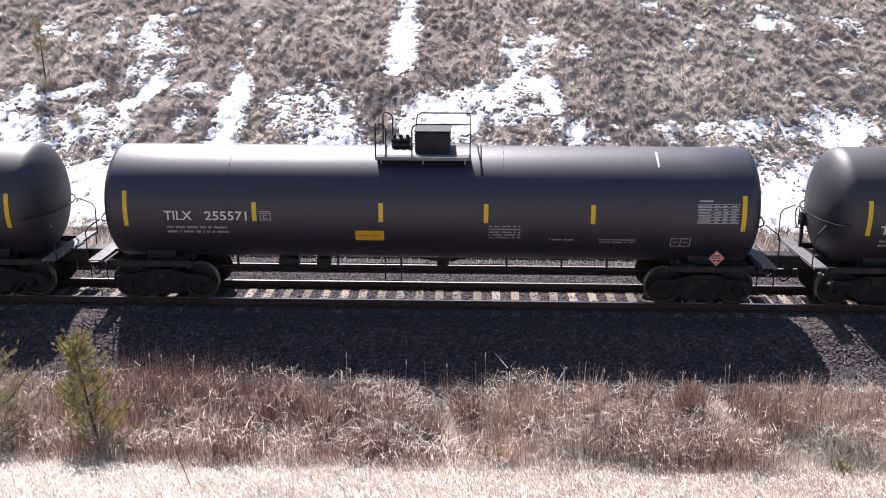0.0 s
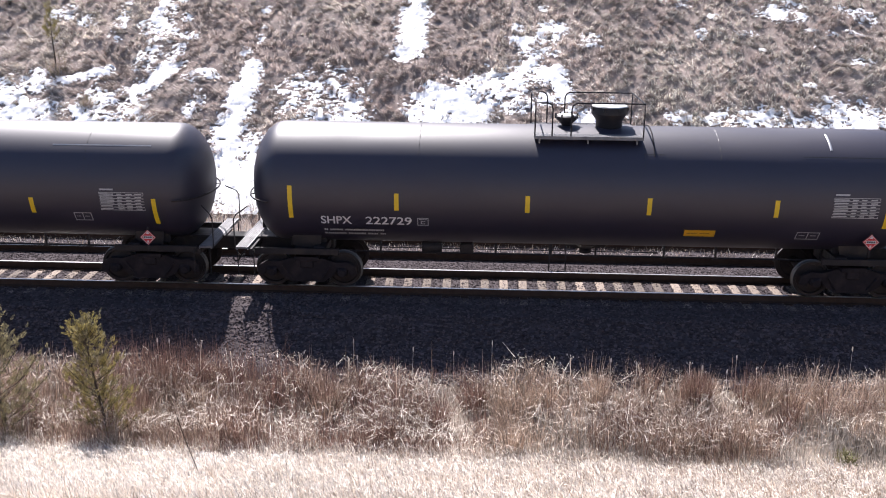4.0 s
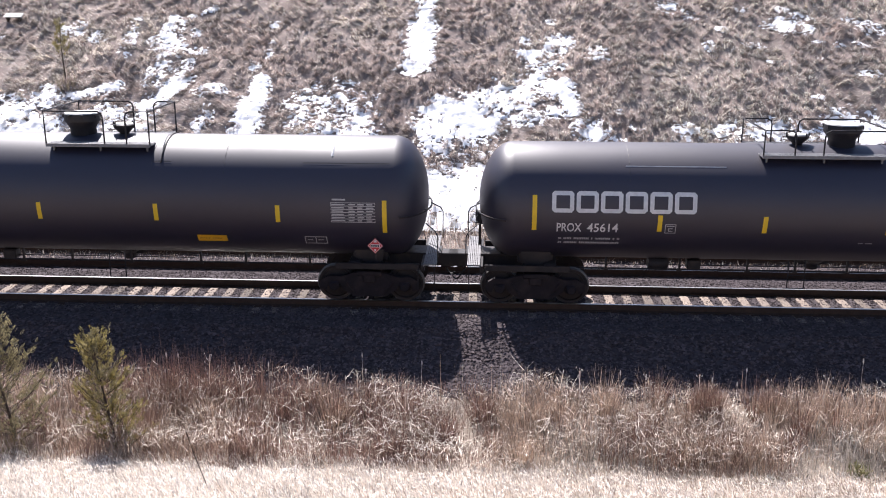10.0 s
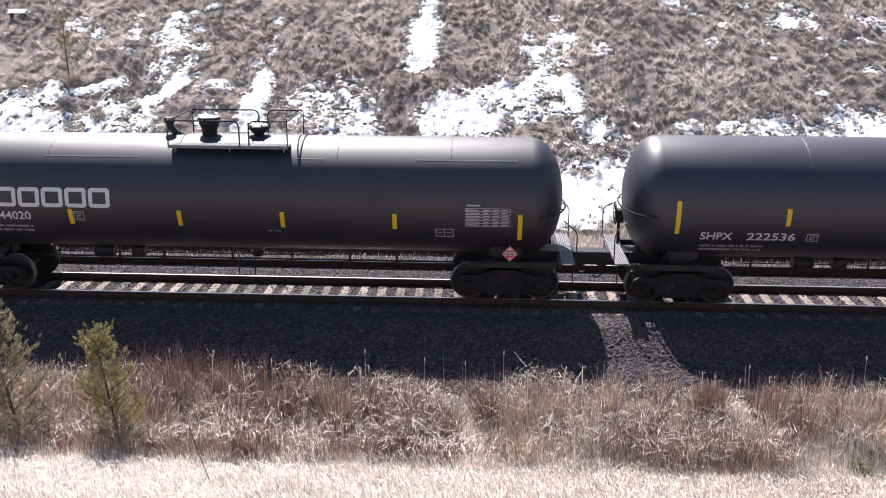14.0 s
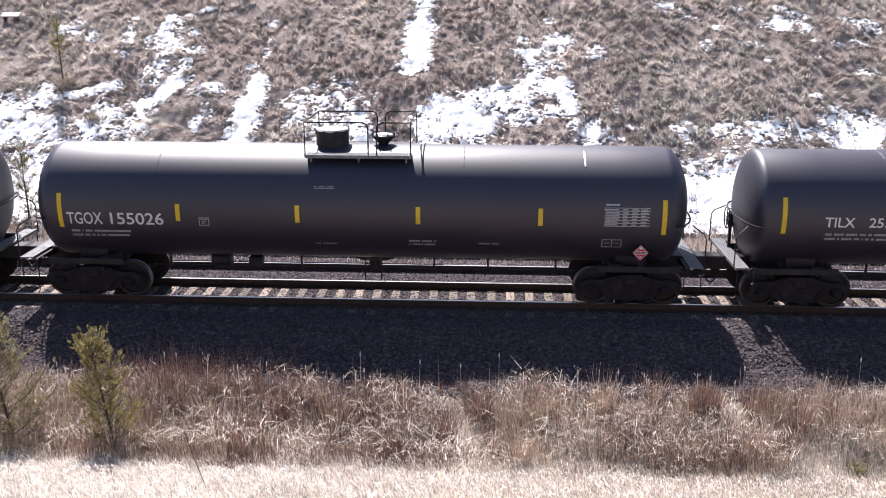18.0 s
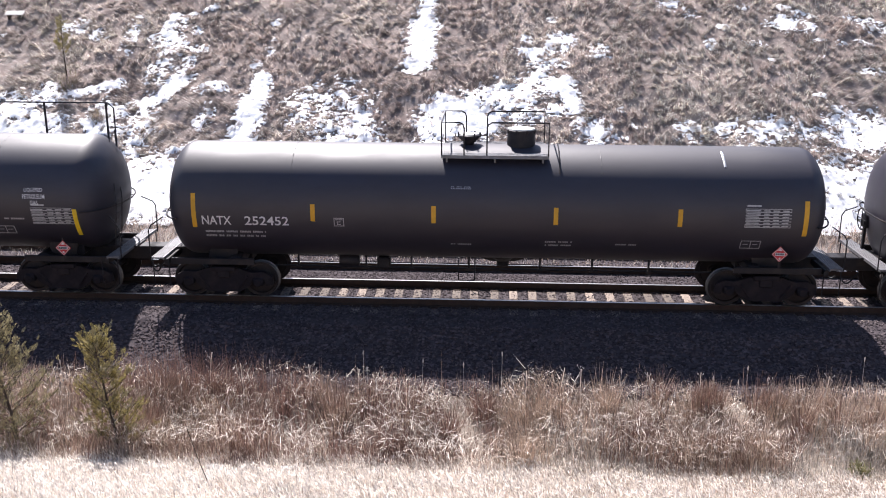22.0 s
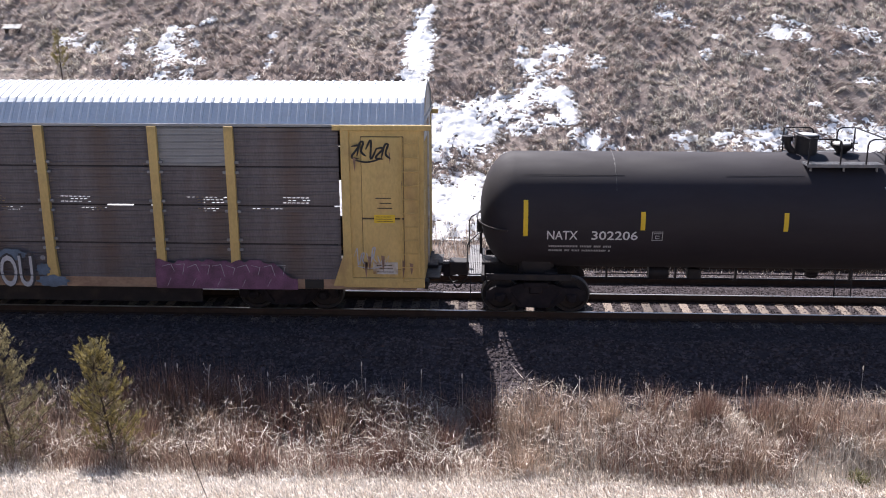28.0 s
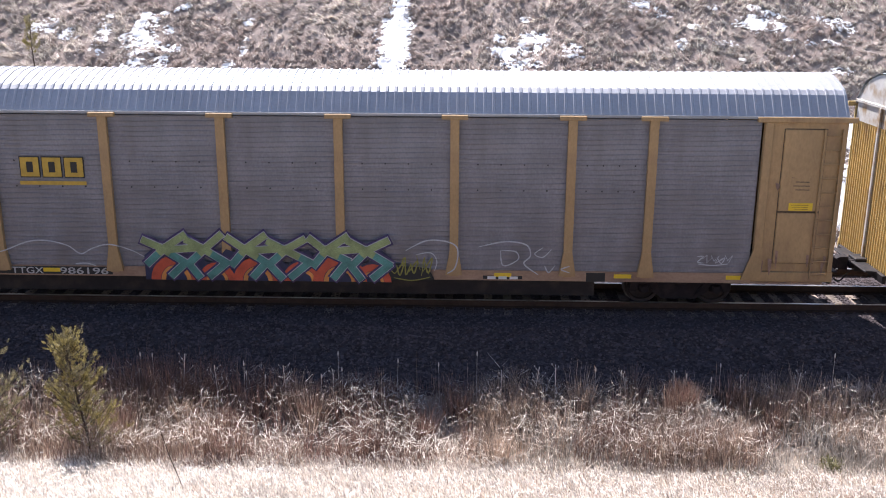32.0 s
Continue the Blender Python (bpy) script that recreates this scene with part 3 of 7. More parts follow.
cx = (cy + 24) * U(-0.60, 0.55, n_tufts)
cov = snow_cover(cx, cy)
k = (cov < 0.12) | (U(0, 1, n_tufts) < np.where(cy < 10.8, 0.05, np.clip(0.34 - 0.5 * cov, 0, 1)))
cx, cy = cx[k], cy[k]
n_tufts = len(cx)
big = U(0.38, 0.85, n_tufts)
tuft_tone = hill_tone(cx, cy) + U(-0.4, 0.4, n_tufts)
tuft_head = hill_flow(cx, cy) + U(-0.35, 0.35, n_tufts)
rad, ang = 0.13 * np.repeat(big, per) * np.sqrt(U(0, 1, n_tufts * per)), U(0, math.tau, n_tufts * per)
x, y = np.repeat(cx, per) + rad * np.cos(ang) * 1.3, np.repeat(cy, per) + rad * np.sin(ang)
n = len(x)
tone = np.repeat(tuft_tone, per) + U(-0.5, 0.5, n)
blades("hillside_tussocks", np.stack([x, y, ground_z(x, y) + 0.08 * np.repeat(big, per) - rad * 0.5], -1), np.repeat(tuft_head, per) + U(-0.45, 0.45, n), U(0.45, 1.45, n), np.repeat(big, per) * U(0.22, 0.62, n), U(0.012, 0.026, n), U(0.6, 1.2, n),
       HILL_MATS, "shaggy tussocks of dry grass hanging down the hillside", "grass", segs=3, mi=hill_mat(tone, x))

# weeds over the siding and, taller, along the toe of the hill
n = 16000
x, y = U(-20, 20, n), 3.5 + 3.9 * U(0, 1, n)
blades("toe_weeds", np.stack([x, y, ground_z(x, y) - 0.02], -1), U(0, math.tau, n), U(0, 0.6, n), U(0.4, 1.0, n) * np.interp(y, (3.5, 5.4, 6.6), (0.14, 0.25, 0.9)), U(0.008, 0.020, n), U(0, 0.9, n),
       [M["hay"], M["reed"]], "dry weeds standing along the foot of the slope", "weeds", mi=(U(0, 1, n) > 0.5).astype(int))


def reed_places(n, y0, y1):
    """Places in the ditch, gathered into clumps."""
    x, y = U(-15, 13, n * 2), U(y0, y1, n * 2)
    dens = 0.60 + 0.5 * value_noise(x, y, 41, 1.3)
    k = np.nonzero(U(0, 1, n * 2) < dens)[0][:n]
    return x[k], y[k]


# standing reeds
x, y = reed_places(33000, -7.75, -4.45)
n = len(x)
dip = 0.14 * np.exp(-((x + 1.3) / 1.4) ** 2) - 0.14 * np.clip((-3.5 - x) / 2, 0, 1)
tall = np.clip(0.73 - dip + 0.28 * value_noise(x, y, 43, 1.4) - 0.30 * np.clip((y + 5.4) / 0.8, 0, 1) - 0.30 * np.clip((-7.0 - y) / 0.6, 0, 1), 0.22, 1.2)
tone = value_noise(x, y, 44, 1.8) + U(-0.7, 0.7, n)
grey = (value_noise(x, y, 45, 2.5) + np.clip((-6.9 - y) / 0.6, 0, 1) * 0.9 + np.clip((x - 6) / 6, -0.3, 0.5) + U(-0.4, 0.4, n)) > 0.75
blades("standing_reeds", np.stack([x, y, ground_z(x, y) - 0.03], -1), U(0, math.tau, n), U(0, 0.28, n), tall * U(0.55, 1.13, n), U(0.006, 0.014, n), U(-0.1, 0.9, n),
       [M["reed"], M["reed_red"], M["reed_grey"]], "dense dry brown reeds standing in a ditch", "reeds", mi=np.where(grey, 2, (tone > 0.05 + np.clip(x / 9, -0.3, 0.7)).astype(int)), segs=4)

# upright tufts among them, fanning out from their roots
n_tufts, per = 95, 190
cx, cy = U(-14.5, 12.8, n_tufts), -7.2 + 2.5 * U(0, 1, n_tufts) ** 0.8
rad, hgt, red = U(0.10, 0.26, n_tufts), U(0.66, 1.06, n_tufts) - 0.25 * np.clip((cy + 5.4) / 0.8, 0, 1) - 0.25 * np.exp(-((cx + 1.3) / 1.4) ** 2), U(0, 1, n_tufts)
ang, rr = U(0, math.tau, (n_tufts, per)), np.sqrt(U(0, 1, (n_tufts, per)))
x, y = (cx[:, None] + rad[:, None] * rr * np.cos(ang)).ravel(), (cy[:, None] + rad[:, None] * rr * np.sin(ang)).ravel()
n = len(x)
blades("reed_tufts", np.stack([x, y, ground_z(x, y) - 0.03], -1), ang.ravel(), rr.ravel() * 0.22 + U(0, 0.10, n), np.repeat(hgt, per) * U(0.6, 1.1, n), U(0.006, 0.013, n), U(0.0, 0.5, n),
       [M["reed"], M["reed_red"]], "upright red-brown tufts of dead reeds", "reeds", mi=(np.repeat(red, per) + U(-0.25, 0.25, n) > 0.45 + 0.3 * (x > 0)).astype(int), segs=4)

# broken pale reeds lying over the standing ones
x, y = reed_places(17000, -7.65, -4.6)
n = len(x)
top = np.clip(0.73 - 0.14 * np.exp(-((x + 1.3) / 1.4) ** 2) + 0.25 * value_noise(x, y, 43, 1.4) - 0.30 * np.clip((y + 5.4) / 0.8, 0, 1), 0.2, 1.1)
pale = U(0, 1, n) + 0.35 * value_noise(x, y, 46, 1.1)
high = U(0, 1, n) < 0.72
blades("broken_reeds", np.stack([x, y, ground_z(x, y) + top * np.where(high, U(0.55, 1.08, n), U(0.05, 0.7, n))], -1), U(0, math.tau, n), U(0.9, 1.9, n), U(0.10, 0.30, n) * np.where(U(0, 1, n) > 0.85, 1.6, 1), U(0.0045, 0.0115, n), U(-0.3, 0.5, n),
       [M["straw"], M["reed"], M["reed_grey"]], "bent and broken pale reed stalks", "reeds", mi=np.where((pale > 0.46) & high, 0, np.where(pale > 0.2, 1, 2)))

# pale litter where the reeds meet the bank
n = 9000
x = U(-14, 12.5, n)
y = -7.55 + 0.28 * rng.randn(n)
blades("ditch_litter", np.stack([x, y, ground_z(x, y) + U(0, 0.14, n)], -1), U(0, math.tau, n), U(0.2, 1.7, n), U(0.08, 0.30, n), U(0.005, 0.012, n), U(-0.3, 0.8, n),
       [M["reed_grey"], M["straw"], M["reed"]], "grey broken litter at the foot of the reeds", "reeds", mi=rng.randint(0, 3, n))

# single tall stems with seed heads against the shaded gravel
n = 240
x, y = U(-14, 12.5, n), -4.75 - 0.7 * U(0, 1, n)
blades("tall_stems", np.stack([x, y, ground_z(x, y) - 0.03], -1), U(0, math.tau, n), U(0, 0.16, n), U(0.6, 1.25, n), U(0.008, 0.013, n), U(-0.1, 0.3, n),
       M["reed"], "single tall reed stems at the edge of the gravel", "reeds", segs=4)
tufts = Build()
for i in range(42):
    px, py = U(-13, 12), U(-5.4, -4.7)
    pz = float(ground_z(px, py)) + U(0.5, 1.15)
    tufts.lathe([(0.004, -0.06), (0.014, -0.03), (0.017, 0.0), (0.010, 0.04), (0.003, 0.06)], "z", (px, py, pz), 5)
    tufts.tube([(px, py, pz - 0.05), (px + U(-0.03, 0.03), py, float(ground_z(px, py)) - 0.03)], 0.0035, 4)
tagged(new("seed_heads", tufts.mesh("seed_heads", M["fluff"])), "pale fluffy reed seed heads on thin stems", "reeds", kind="stuff")

# red twiggy brush at the gravel's edge
n = 1900
x = -6.4 + 1.0 * rng.randn(n)
y = -5.0 + 0.30 * rng.randn(n)
blades("red_brush", np.stack([x, y, ground_z(x, y) - 0.03], -1), U(0, math.tau, n), U(0, 0.7, n), U(0.5, 1.25, n), U(0.006, 0.011, n), U(-0.2, 0.4, n),
       M["reed_red"], "red-brown twiggy brush by the ditch", "brush")

# bleached grass of the near bank
n = 120000
y = -6.7 - 5.8 * U(0, 1, n)
x = -0.4 + (24 + y) * 0.62 * U(-1, 1, n)
edge = -7.05 - 0.55 * np.clip((x + 5) / 15, 0, 1) + waves(x, y, 51, 2.0) * 0.12
clump = value_noise(x, y, 52, 0.22)
k = (y < edge) & (U(0, 1, n) < 0.75 + 0.35 * clump)
x, y, edge, clump = x[k], y[k], edge[k], clump[k]
n = len(x)
blades("bank_grass", np.stack([x, y, ground_z(x, y) - 0.02], -1), np.pi + rng.normal(0, 1.0, n), U(0.05, 0.95, n), U(0.07, 0.24, n) * (1 + 0.6 * (U(0, 1, n) > 0.95)) * (1 + 0.5 * np.exp((y - edge) / 0.3)), U(0.006, 0.015, n), U(0.0, 0.6, n),
       [M["bleached"], M["reed"], M["straw"]], "bleached knee-high field grass on the near bank", "grass", mi=np.where(U(0, 1, n) > 0.68 - 0.36 * np.clip(x / 8, -0.6, 1), 1, np.where(clump + U(-0.5, 0.5, n) > 0.2, 2, 0)))
# pale seed heads over it
n = 26000
y = -7.2 - 4.6 * U(0, 1, n)
x = -0.4 + (24 + y) * 0.62 * U(-1, 1, n)
blades("bank_seed_heads", np.stack([x, y, ground_z(x, y) + U(0.06, 0.2, n)], -1), np.pi + rng.normal(0, 1.2, n), U(0.2, 1.3, n), U(0.04, 0.09, n), U(0.012, 0.022, n), U(0.0, 0.6, n),
       [M["straw"], M["bleached"]], "pale feathery heads of the field grass", "grass", segs=2, mi=rng.randint(0, 2, n))


def dead_weed(x, y, height, seed, label):
    """A dry branched stalk with seed tips."""
    r = random.Random(seed)
    w = new("dead_weed")
    w.location = (x, y, float(ground_z(x, y)) - 0.04)
    tagged(w, label, "weed")
    tilt = r.uniform(-0.12, 0.12)
    part("stem", Build().tube([(0, 0, 0), (tilt * 0.4, 0.02, height * 0.5), (tilt, 0, height)], 0.0075, 5).mesh("stem", M["straw"]), w)
    for i in range(r.randint(7, 11)):
        k = r.uniform(0.35, 0.97)
        az, ln = r.uniform(0, math.tau), height * r.uniform(0.12, 0.30) * (1.2 - k * 0.6)
        a = Vector((tilt * k, 0, height * k))
        e = a + Vector((math.cos(az) * ln * 0.8, math.sin(az) * ln * 0.5, ln * r.uniform(0.4, 0.9)))
        br = part("branch", Build().tube([a, a + (e - a) * 0.5 - Vector((0, 0, ln * 0.1)), e], 0.0045, 4).mesh("branch", M["reed_grey"]), w)
        part("seed_tip", Build().lathe([(0.002, -0.02), (0.010, -0.006), (0.011, 0.006), (0.002, 0.024)], "z", e, 5).mesh("seed_tip", M["fluff"]), br)


for i, (px, py, h) in enumerate(((-3.75, -5.0, 0.95), (-2.75, -4.9, 0.80), (1.55, -4.9, 0.92), (2.0, -5.0, 1.0), (0.85, -4.9, 0.85), (4.55, -4.8, 0.80), (6.0, -4.9, 0.78), (3.55, -4.8, 0.72), (7.15, -4.8, 0.80), (9.8, -4.9, 0.85), (-6.0, -4.95, 1.15), (-5.2, -5.1, 1.05))):
    dead_weed(px, py, h, 60 + i, "pale dry branched weed at the edge of the gravel")
# one dark leaning stalk on the near bank
part("stem", Build().tube([(0, 0, 0), (-0.20, 0.05, 0.55), (-0.36, 0.12, 1.02)], 0.007, 5).mesh("stem", M["bark"]),
     tagged(pose_at(new("leaning_stalk"), -4.40, -10.2), "dark thin leaning stalk on the grassy bank", "weed"))


# ---- crushed stone ----
def stones(name, n, xr, yr, size, label):
    """Loose angular stones lying on the ground."""
    ico = np.array([(1, 1, 1), (1, -1, -1), (-1, 1, -1), (-1, -1, 1), (1.5, 0, 0), (-1.5, 0, 0), (0, 1.5, 0), (0, -1.5, 0)], float) * 0.6
    tri = np.array([(0, 4, 6), (6, 4, 1), (0, 7, 4), (4, 7, 1), (0, 6, 3), (3, 6, 5), (3, 5, 7), (0, 3, 7), (2, 5, 6), (1, 2, 6), (1, 7, 2), (2, 7, 5)])
    c = np.stack([U(*xr, n), U(*yr, n)], -1)
    s = U(*size, n)[:, None, None] * U(0.6, 1.3, (n, 1, 3)) * np.array([1, 1, 0.75])
    a = U(0, math.tau, n)
    v = ico[None] * s * U(0.8, 1.2, (n, 8, 1))
    ca, sa = np.cos(a)[:, None], np.sin(a)[:, None]
    v = np.stack([v[..., 0] * ca - v[..., 1] * sa, v[..., 0] * sa + v[..., 1] * ca, v[..., 2]], -1)
    v += np.stack([c[:, 0], c[:, 1], ground_z(c[:, 0], c[:, 1]) + 0.008], -1)[:, None]
    faces = (np.arange(n)[:, None, None] * 8 + tri[None]).reshape(-1, 3)
    return tagged(new(name, fast_mesh(name, v.reshape(-1, 3), faces, [M["stone"]])), label, "ballast", kind="stuff")


stones("track_ballast", 34000, (-16, 16), (-2.3, 2.9), (0.022, 0.042), "grey crushed stone ballast round the sleepers")
stones("near_crib_ballast", 7000, (-14, 14), (-1.42, -0.88), (0.030, 0.050), "grey crushed stone banked over the ends of the sleepers")
stones("shoulder_ballast", 26000, (-14, 14), (-4.7, -2.1), (0.018, 0.060), "grey crushed stone on the ballast shoulder")
stones("far_ballast", 14000, (-17, 18), (2.5, 6.3), (0.022, 0.042), "grey crushed stone ballast round the far track")


# ---- tracks ----
RAIL = [(-0.07, -0.185), (0.07, -0.185), (0.07, -0.172), (0.012, -0.155), (0.010, -0.045), (0.038, -0.036), (0.038, -0.008), (0.030, 0.0),
        (-0.030, 0.0), (-0.038, -0.008), (-0.038, -0.036), (-0.010, -0.045), (-0.012, -0.155), (-0.07, -0.172)]


def rail_mesh():
    b = Build()
    n, xs = len(RAIL), (-480.0, 480.0)
    b.add([(X, p, q) for X in xs for p, q in RAIL], [(i, (i + 1) % n, n + (i + 1) % n, n + i) for i in range(n)])
    me = b.mesh("rail", [M["rail"], M["railhead"]])
    for k in (6, 7, 8):
        me.polygons[k].material_index = 1
    return me


def tie_mesh():
    b = Build().box((0, 0, -0.09), (0.225, 2.6, 0.18), 0.012)
    return b.mesh("tie", M["tie"])


def plate_mesh():
    b = Build()
    for sgn in (-1, 1):
        b.box((0, sgn * 0.7525, 0.006), (0.18, 0.34, 0.016), 0.004)
        for u in (-0.06, 0.06):
            for w in (-0.1, 0.1):
                b.box((u, sgn * 0.7525 + w, 0.02), (0.03, 0.03, 0.03), 0.006)
    return b.mesh("tie_plate", M["rail"])


def track(name, yc, zr, label, sleepers=True):
    t = new(name)
    t.location = (0, yc, zr)
    tagged(t, label, "railway track", kind="structure")
    for sgn in (-1, 1):
        part("rail", shared("rail", rail_mesh), t, m=pose(0, sgn * 0.7525, 0))
    if not sleepers:
        return t
    x = -17.0
    k = 0
    while x < 17.5:
        tie = part("tie", shared("tie", tie_mesh), t, m=pose(x + U(-0.03, 0.03), U(-0.05, 0.05), -0.195 - U(0, 0.008), 0, 0, U(-1.2, 1.2)))
        part("tie_plate", shared("plate", plate_mesh), tie)
        x += 0.505
        k += 1
    far = Build()
    for side in (-1, 1):
        for i in range(900):
            far.box((side * (17.7 + i * 0.505), 0, -0.285), (0.225, 2.6, 0.18))
    tagged(part("distant_ties", far.mesh("distant_ties", M["tie"]), t), kind="stuff")
    return t


track("track_1", 0.0, 0.0, "straight railway track with rusty rails on weathered wooden ties")
track("track_2", 4.0, -0.27, "overgrown siding with rusty rails sunk into ballast and weeds", False)


# ---- trees and small things on the slopes ----
def young_cedar(name, x, y, height, spread, seed, label, dark=False, lean=0.0, limbs=120, open_foot=0.06):
    """A young conifer: leaning tapering trunk, thin rising limbs in a loose blunt cone, feathery sprays of scale leaves with gaps."""
    r = random.Random(seed)
    t = new(name)
    t.location = (x, y, float(ground_z(x, y)) - 0.05)
    tagged(t, label, "tree")

    def stem(h):
        k = h / height
        return Vector((lean * k * (0.55 + 0.45 * k) + 0.02 * math.sin(k * 7), 0.02 * math.cos(k * 8), h))
    trunk = Build()
    rings = []
    for k in range(13):
        c, rad = stem(height * k / 12), 0.034 * (1 - k / 13) + 0.004
        rings += [(c.x + rad * math.cos(g * math.tau / 6), c.y + rad * math.sin(g * math.tau / 6), c.z) for g in range(6)]
    trunk.add(rings, [(6 * k + g, 6 * k + (g + 1) % 6, 6 * k + 6 + (g + 1) % 6, 6 * k + 6 + g) for k in range(12) for g in range(6)])
    part("trunk", trunk.mesh("trunk", M["bark"], 60), t)
    co, fs, mi = [], [], []
    for i in range(limbs):
        k = open_foot + (0.99 - open_foot) * r.random() ** 0.92
        base = stem(height * k)
        reach = spread * (1.02 - k) ** 0.52 * r.uniform(0.45, 1.12) + 0.03
        az, rise = r.uniform(0, math.tau), r.uniform(0.35, 1.0) + 0.5 * k
        tip = base + Vector((math.cos(az) * reach, math.sin(az) * reach, reach * rise))
        bow = base + (tip - base) * 0.55 - Vector((0, 0, reach * 0.12))
        part("limb", Build().tube([base, bow, tip], 0.0045, 4).mesh("limb", M["bark"]), t)
        way = (tip - base).normalized()
        sunny = 0 if r.random() < 0.6 else 1
        for j in range(int(3 + 11 * reach / spread)):
            f = r.uniform(0.32, 1.04)
            o = base + (tip - base) * f + Vector((r.gauss(0, 0.03), r.gauss(0, 0.03), r.gauss(0, 0.035)))
            axis = (way + Vector((r.uniform(-0.9, 0.9), r.uniform(-0.9, 0.9), r.uniform(-0.1, 0.9)))).normalized()
            side = axis.cross(Vector((r.uniform(-1, 1), r.uniform(-1, 1), r.uniform(-0.4, 1)))).normalized()
            ln = r.uniform(0.08, 0.17)
            for m_ in range(5):
                for sg in (-1, 1):
                    a = o + axis * ln * m_ / 5
                    d = (axis + side * sg * r.uniform(0.5, 0.9)).normalized() * ln * (0.50 - 0.07 * m_)
                    w = axis.cross(d).cross(d).normalized() * r.uniform(0.005, 0.009)
                    n0 = len(co)
                    co += [a, a + d * 0.55 + w, a + d, a + d * 0.55 - w]
                    fs.append((n0, n0 + 1, n0 + 2, n0 + 3))
                    mi.append(sunny)
    me = fast_mesh("foliage", np.array([v[:] for v in co]), np.array(fs), [M["cedar_dark" if dark else "cedar"], M["cedar_dark"]], np.array(mi))
    part("foliage", me, t)
    return t


young_cedar("young_cedar", -7.26, -7.0, 2.50, 0.66, 3, "thin young yellow-green cedar at the edge of the ditch", lean=-0.30, limbs=165, open_foot=0.07)
young_cedar("young_cedar", -9.28, -6.95, 2.95, 0.92, 8, "taller grey-green young cedar beside the ditch", True, lean=-0.42, limbs=190, open_foot=0.07)
young_cedar("young_cedar", -15.8, 7.55, 2.75, 0.55, 21, "dark young cedar at the snowy foot of the slope", True, limbs=80)
young_cedar("sapling", -17.5, 15.1, 2.7, 0.42, 12, "spindly yellowish sapling on the snowy slope", limbs=46, open_foot=0.45)


def shrub(x, y, size, seed, label):
    r = np.random.RandomState(seed)
    n = 500
    u = r.uniform(0, 1, n)
    bx, by = x + r.randn(n) * size * 0.35, y + r.randn(n) * size * 0.35
    blades("shrub", np.stack([bx, by, ground_z(bx, by) - 0.02], -1), r.uniform(0, math.tau, n), r.uniform(0.1, 1.2, n), size * (0.5 + 0.7 * u),
           r.uniform(0.010, 0.022, n), r.uniform(-0.2, 0.5, n), [M["hay_brown"], M["cedar_dark"]], label, "shrub", mi=(u > 0.75).astype(int))


shrub(0.35, 9.2, 0.55, 1, "small bare brown shrub standing in snow")
shrub(-15.4, 12.9, 0.45, 2, "dark tuft of dead weeds in snow")
shrub(-17.4, 15.0, 0.6, 3, "dark dry weeds round a sapling")
shrub(9.1, 9.4, 0.5, 4, "dead weeds poking out of snow")
shrub(-9.3, -7.0, 0.6, 5, "tangled weeds under a young cedar")
for gx_, gy_, gs in ((7.0, -7.3, 0.35), (7.12, -7.2, 0.25), (5.28, -7.55, 0.12)):
    q = np.random.RandomState(int(gx_ * 10) + 200)
    k = 90
    bx, by = gx_ + q.normal(0, 0.10, k), gy_ + q.normal(0, 0.10, k)
    blades("green_plant", np.stack([bx, by, ground_z(bx, by) + q.uniform(0, gs, k)], -1), q.uniform(0, math.tau, k), q.uniform(0.2, 1.5, k), q.uniform(0.06, 0.16, k), q.uniform(0.02, 0.045, k), q.uniform(0, 0.8, k),
           M["moss"], "small yellow-green leafy plant at the ditch's edge", "plant")
n = 1500
ang, rr = U(0, math.tau, n), np.sqrt(U(0, 1, n))
x, y = 4.55 + 0.20 * rr * np.cos(ang), -5.57 + 0.20 * rr * np.sin(ang)
blades("tall_tuft", np.stack([x, y, ground_z(x, y) - 0.03], -1), ang, rr * 0.10 + U(0, 0.05, n), U(0.85, 1.22, n) * (1.05 - 0.2 * rr), U(0.006, 0.012, n), U(-0.05, 0.35, n),
       [M["reed_red"], M["reed"]], "dense upright red-brown tuft of reeds taller than the rest", "reeds", mi=(U(0, 1, n) > 0.7).astype(int), segs=4)


def bench():
    b = new("bench")
    zb = float(ground_z(-21.9, 20.3))
    b.matrix_basis = pose(-21.9, 20.3, zb, 22, 0, 8)
    tagged(b, "weathered pale board bench on the hillside", "bench")
    for i in range(3):
        part("board", shared("bench_board", lambda: Build().box((0, 0, 0), (0.80, 0.13, 0.04), 0.006).mesh("board", M["board"])), b, m=pose(0, -0.16 + i * 0.15, 0.30))
    for sgn in (-1, 1):
        part("leg", shared("bench_leg", lambda: Build().box((0, 0, 0), (0.08, 0.36, 0.42), 0.008).mesh("leg", M["bark"])), b, m=pose(sgn * 0.28, 0, 0.065))


bench()


# ---- rolling stock: running gear ----
WHEEL_R = 0.4575


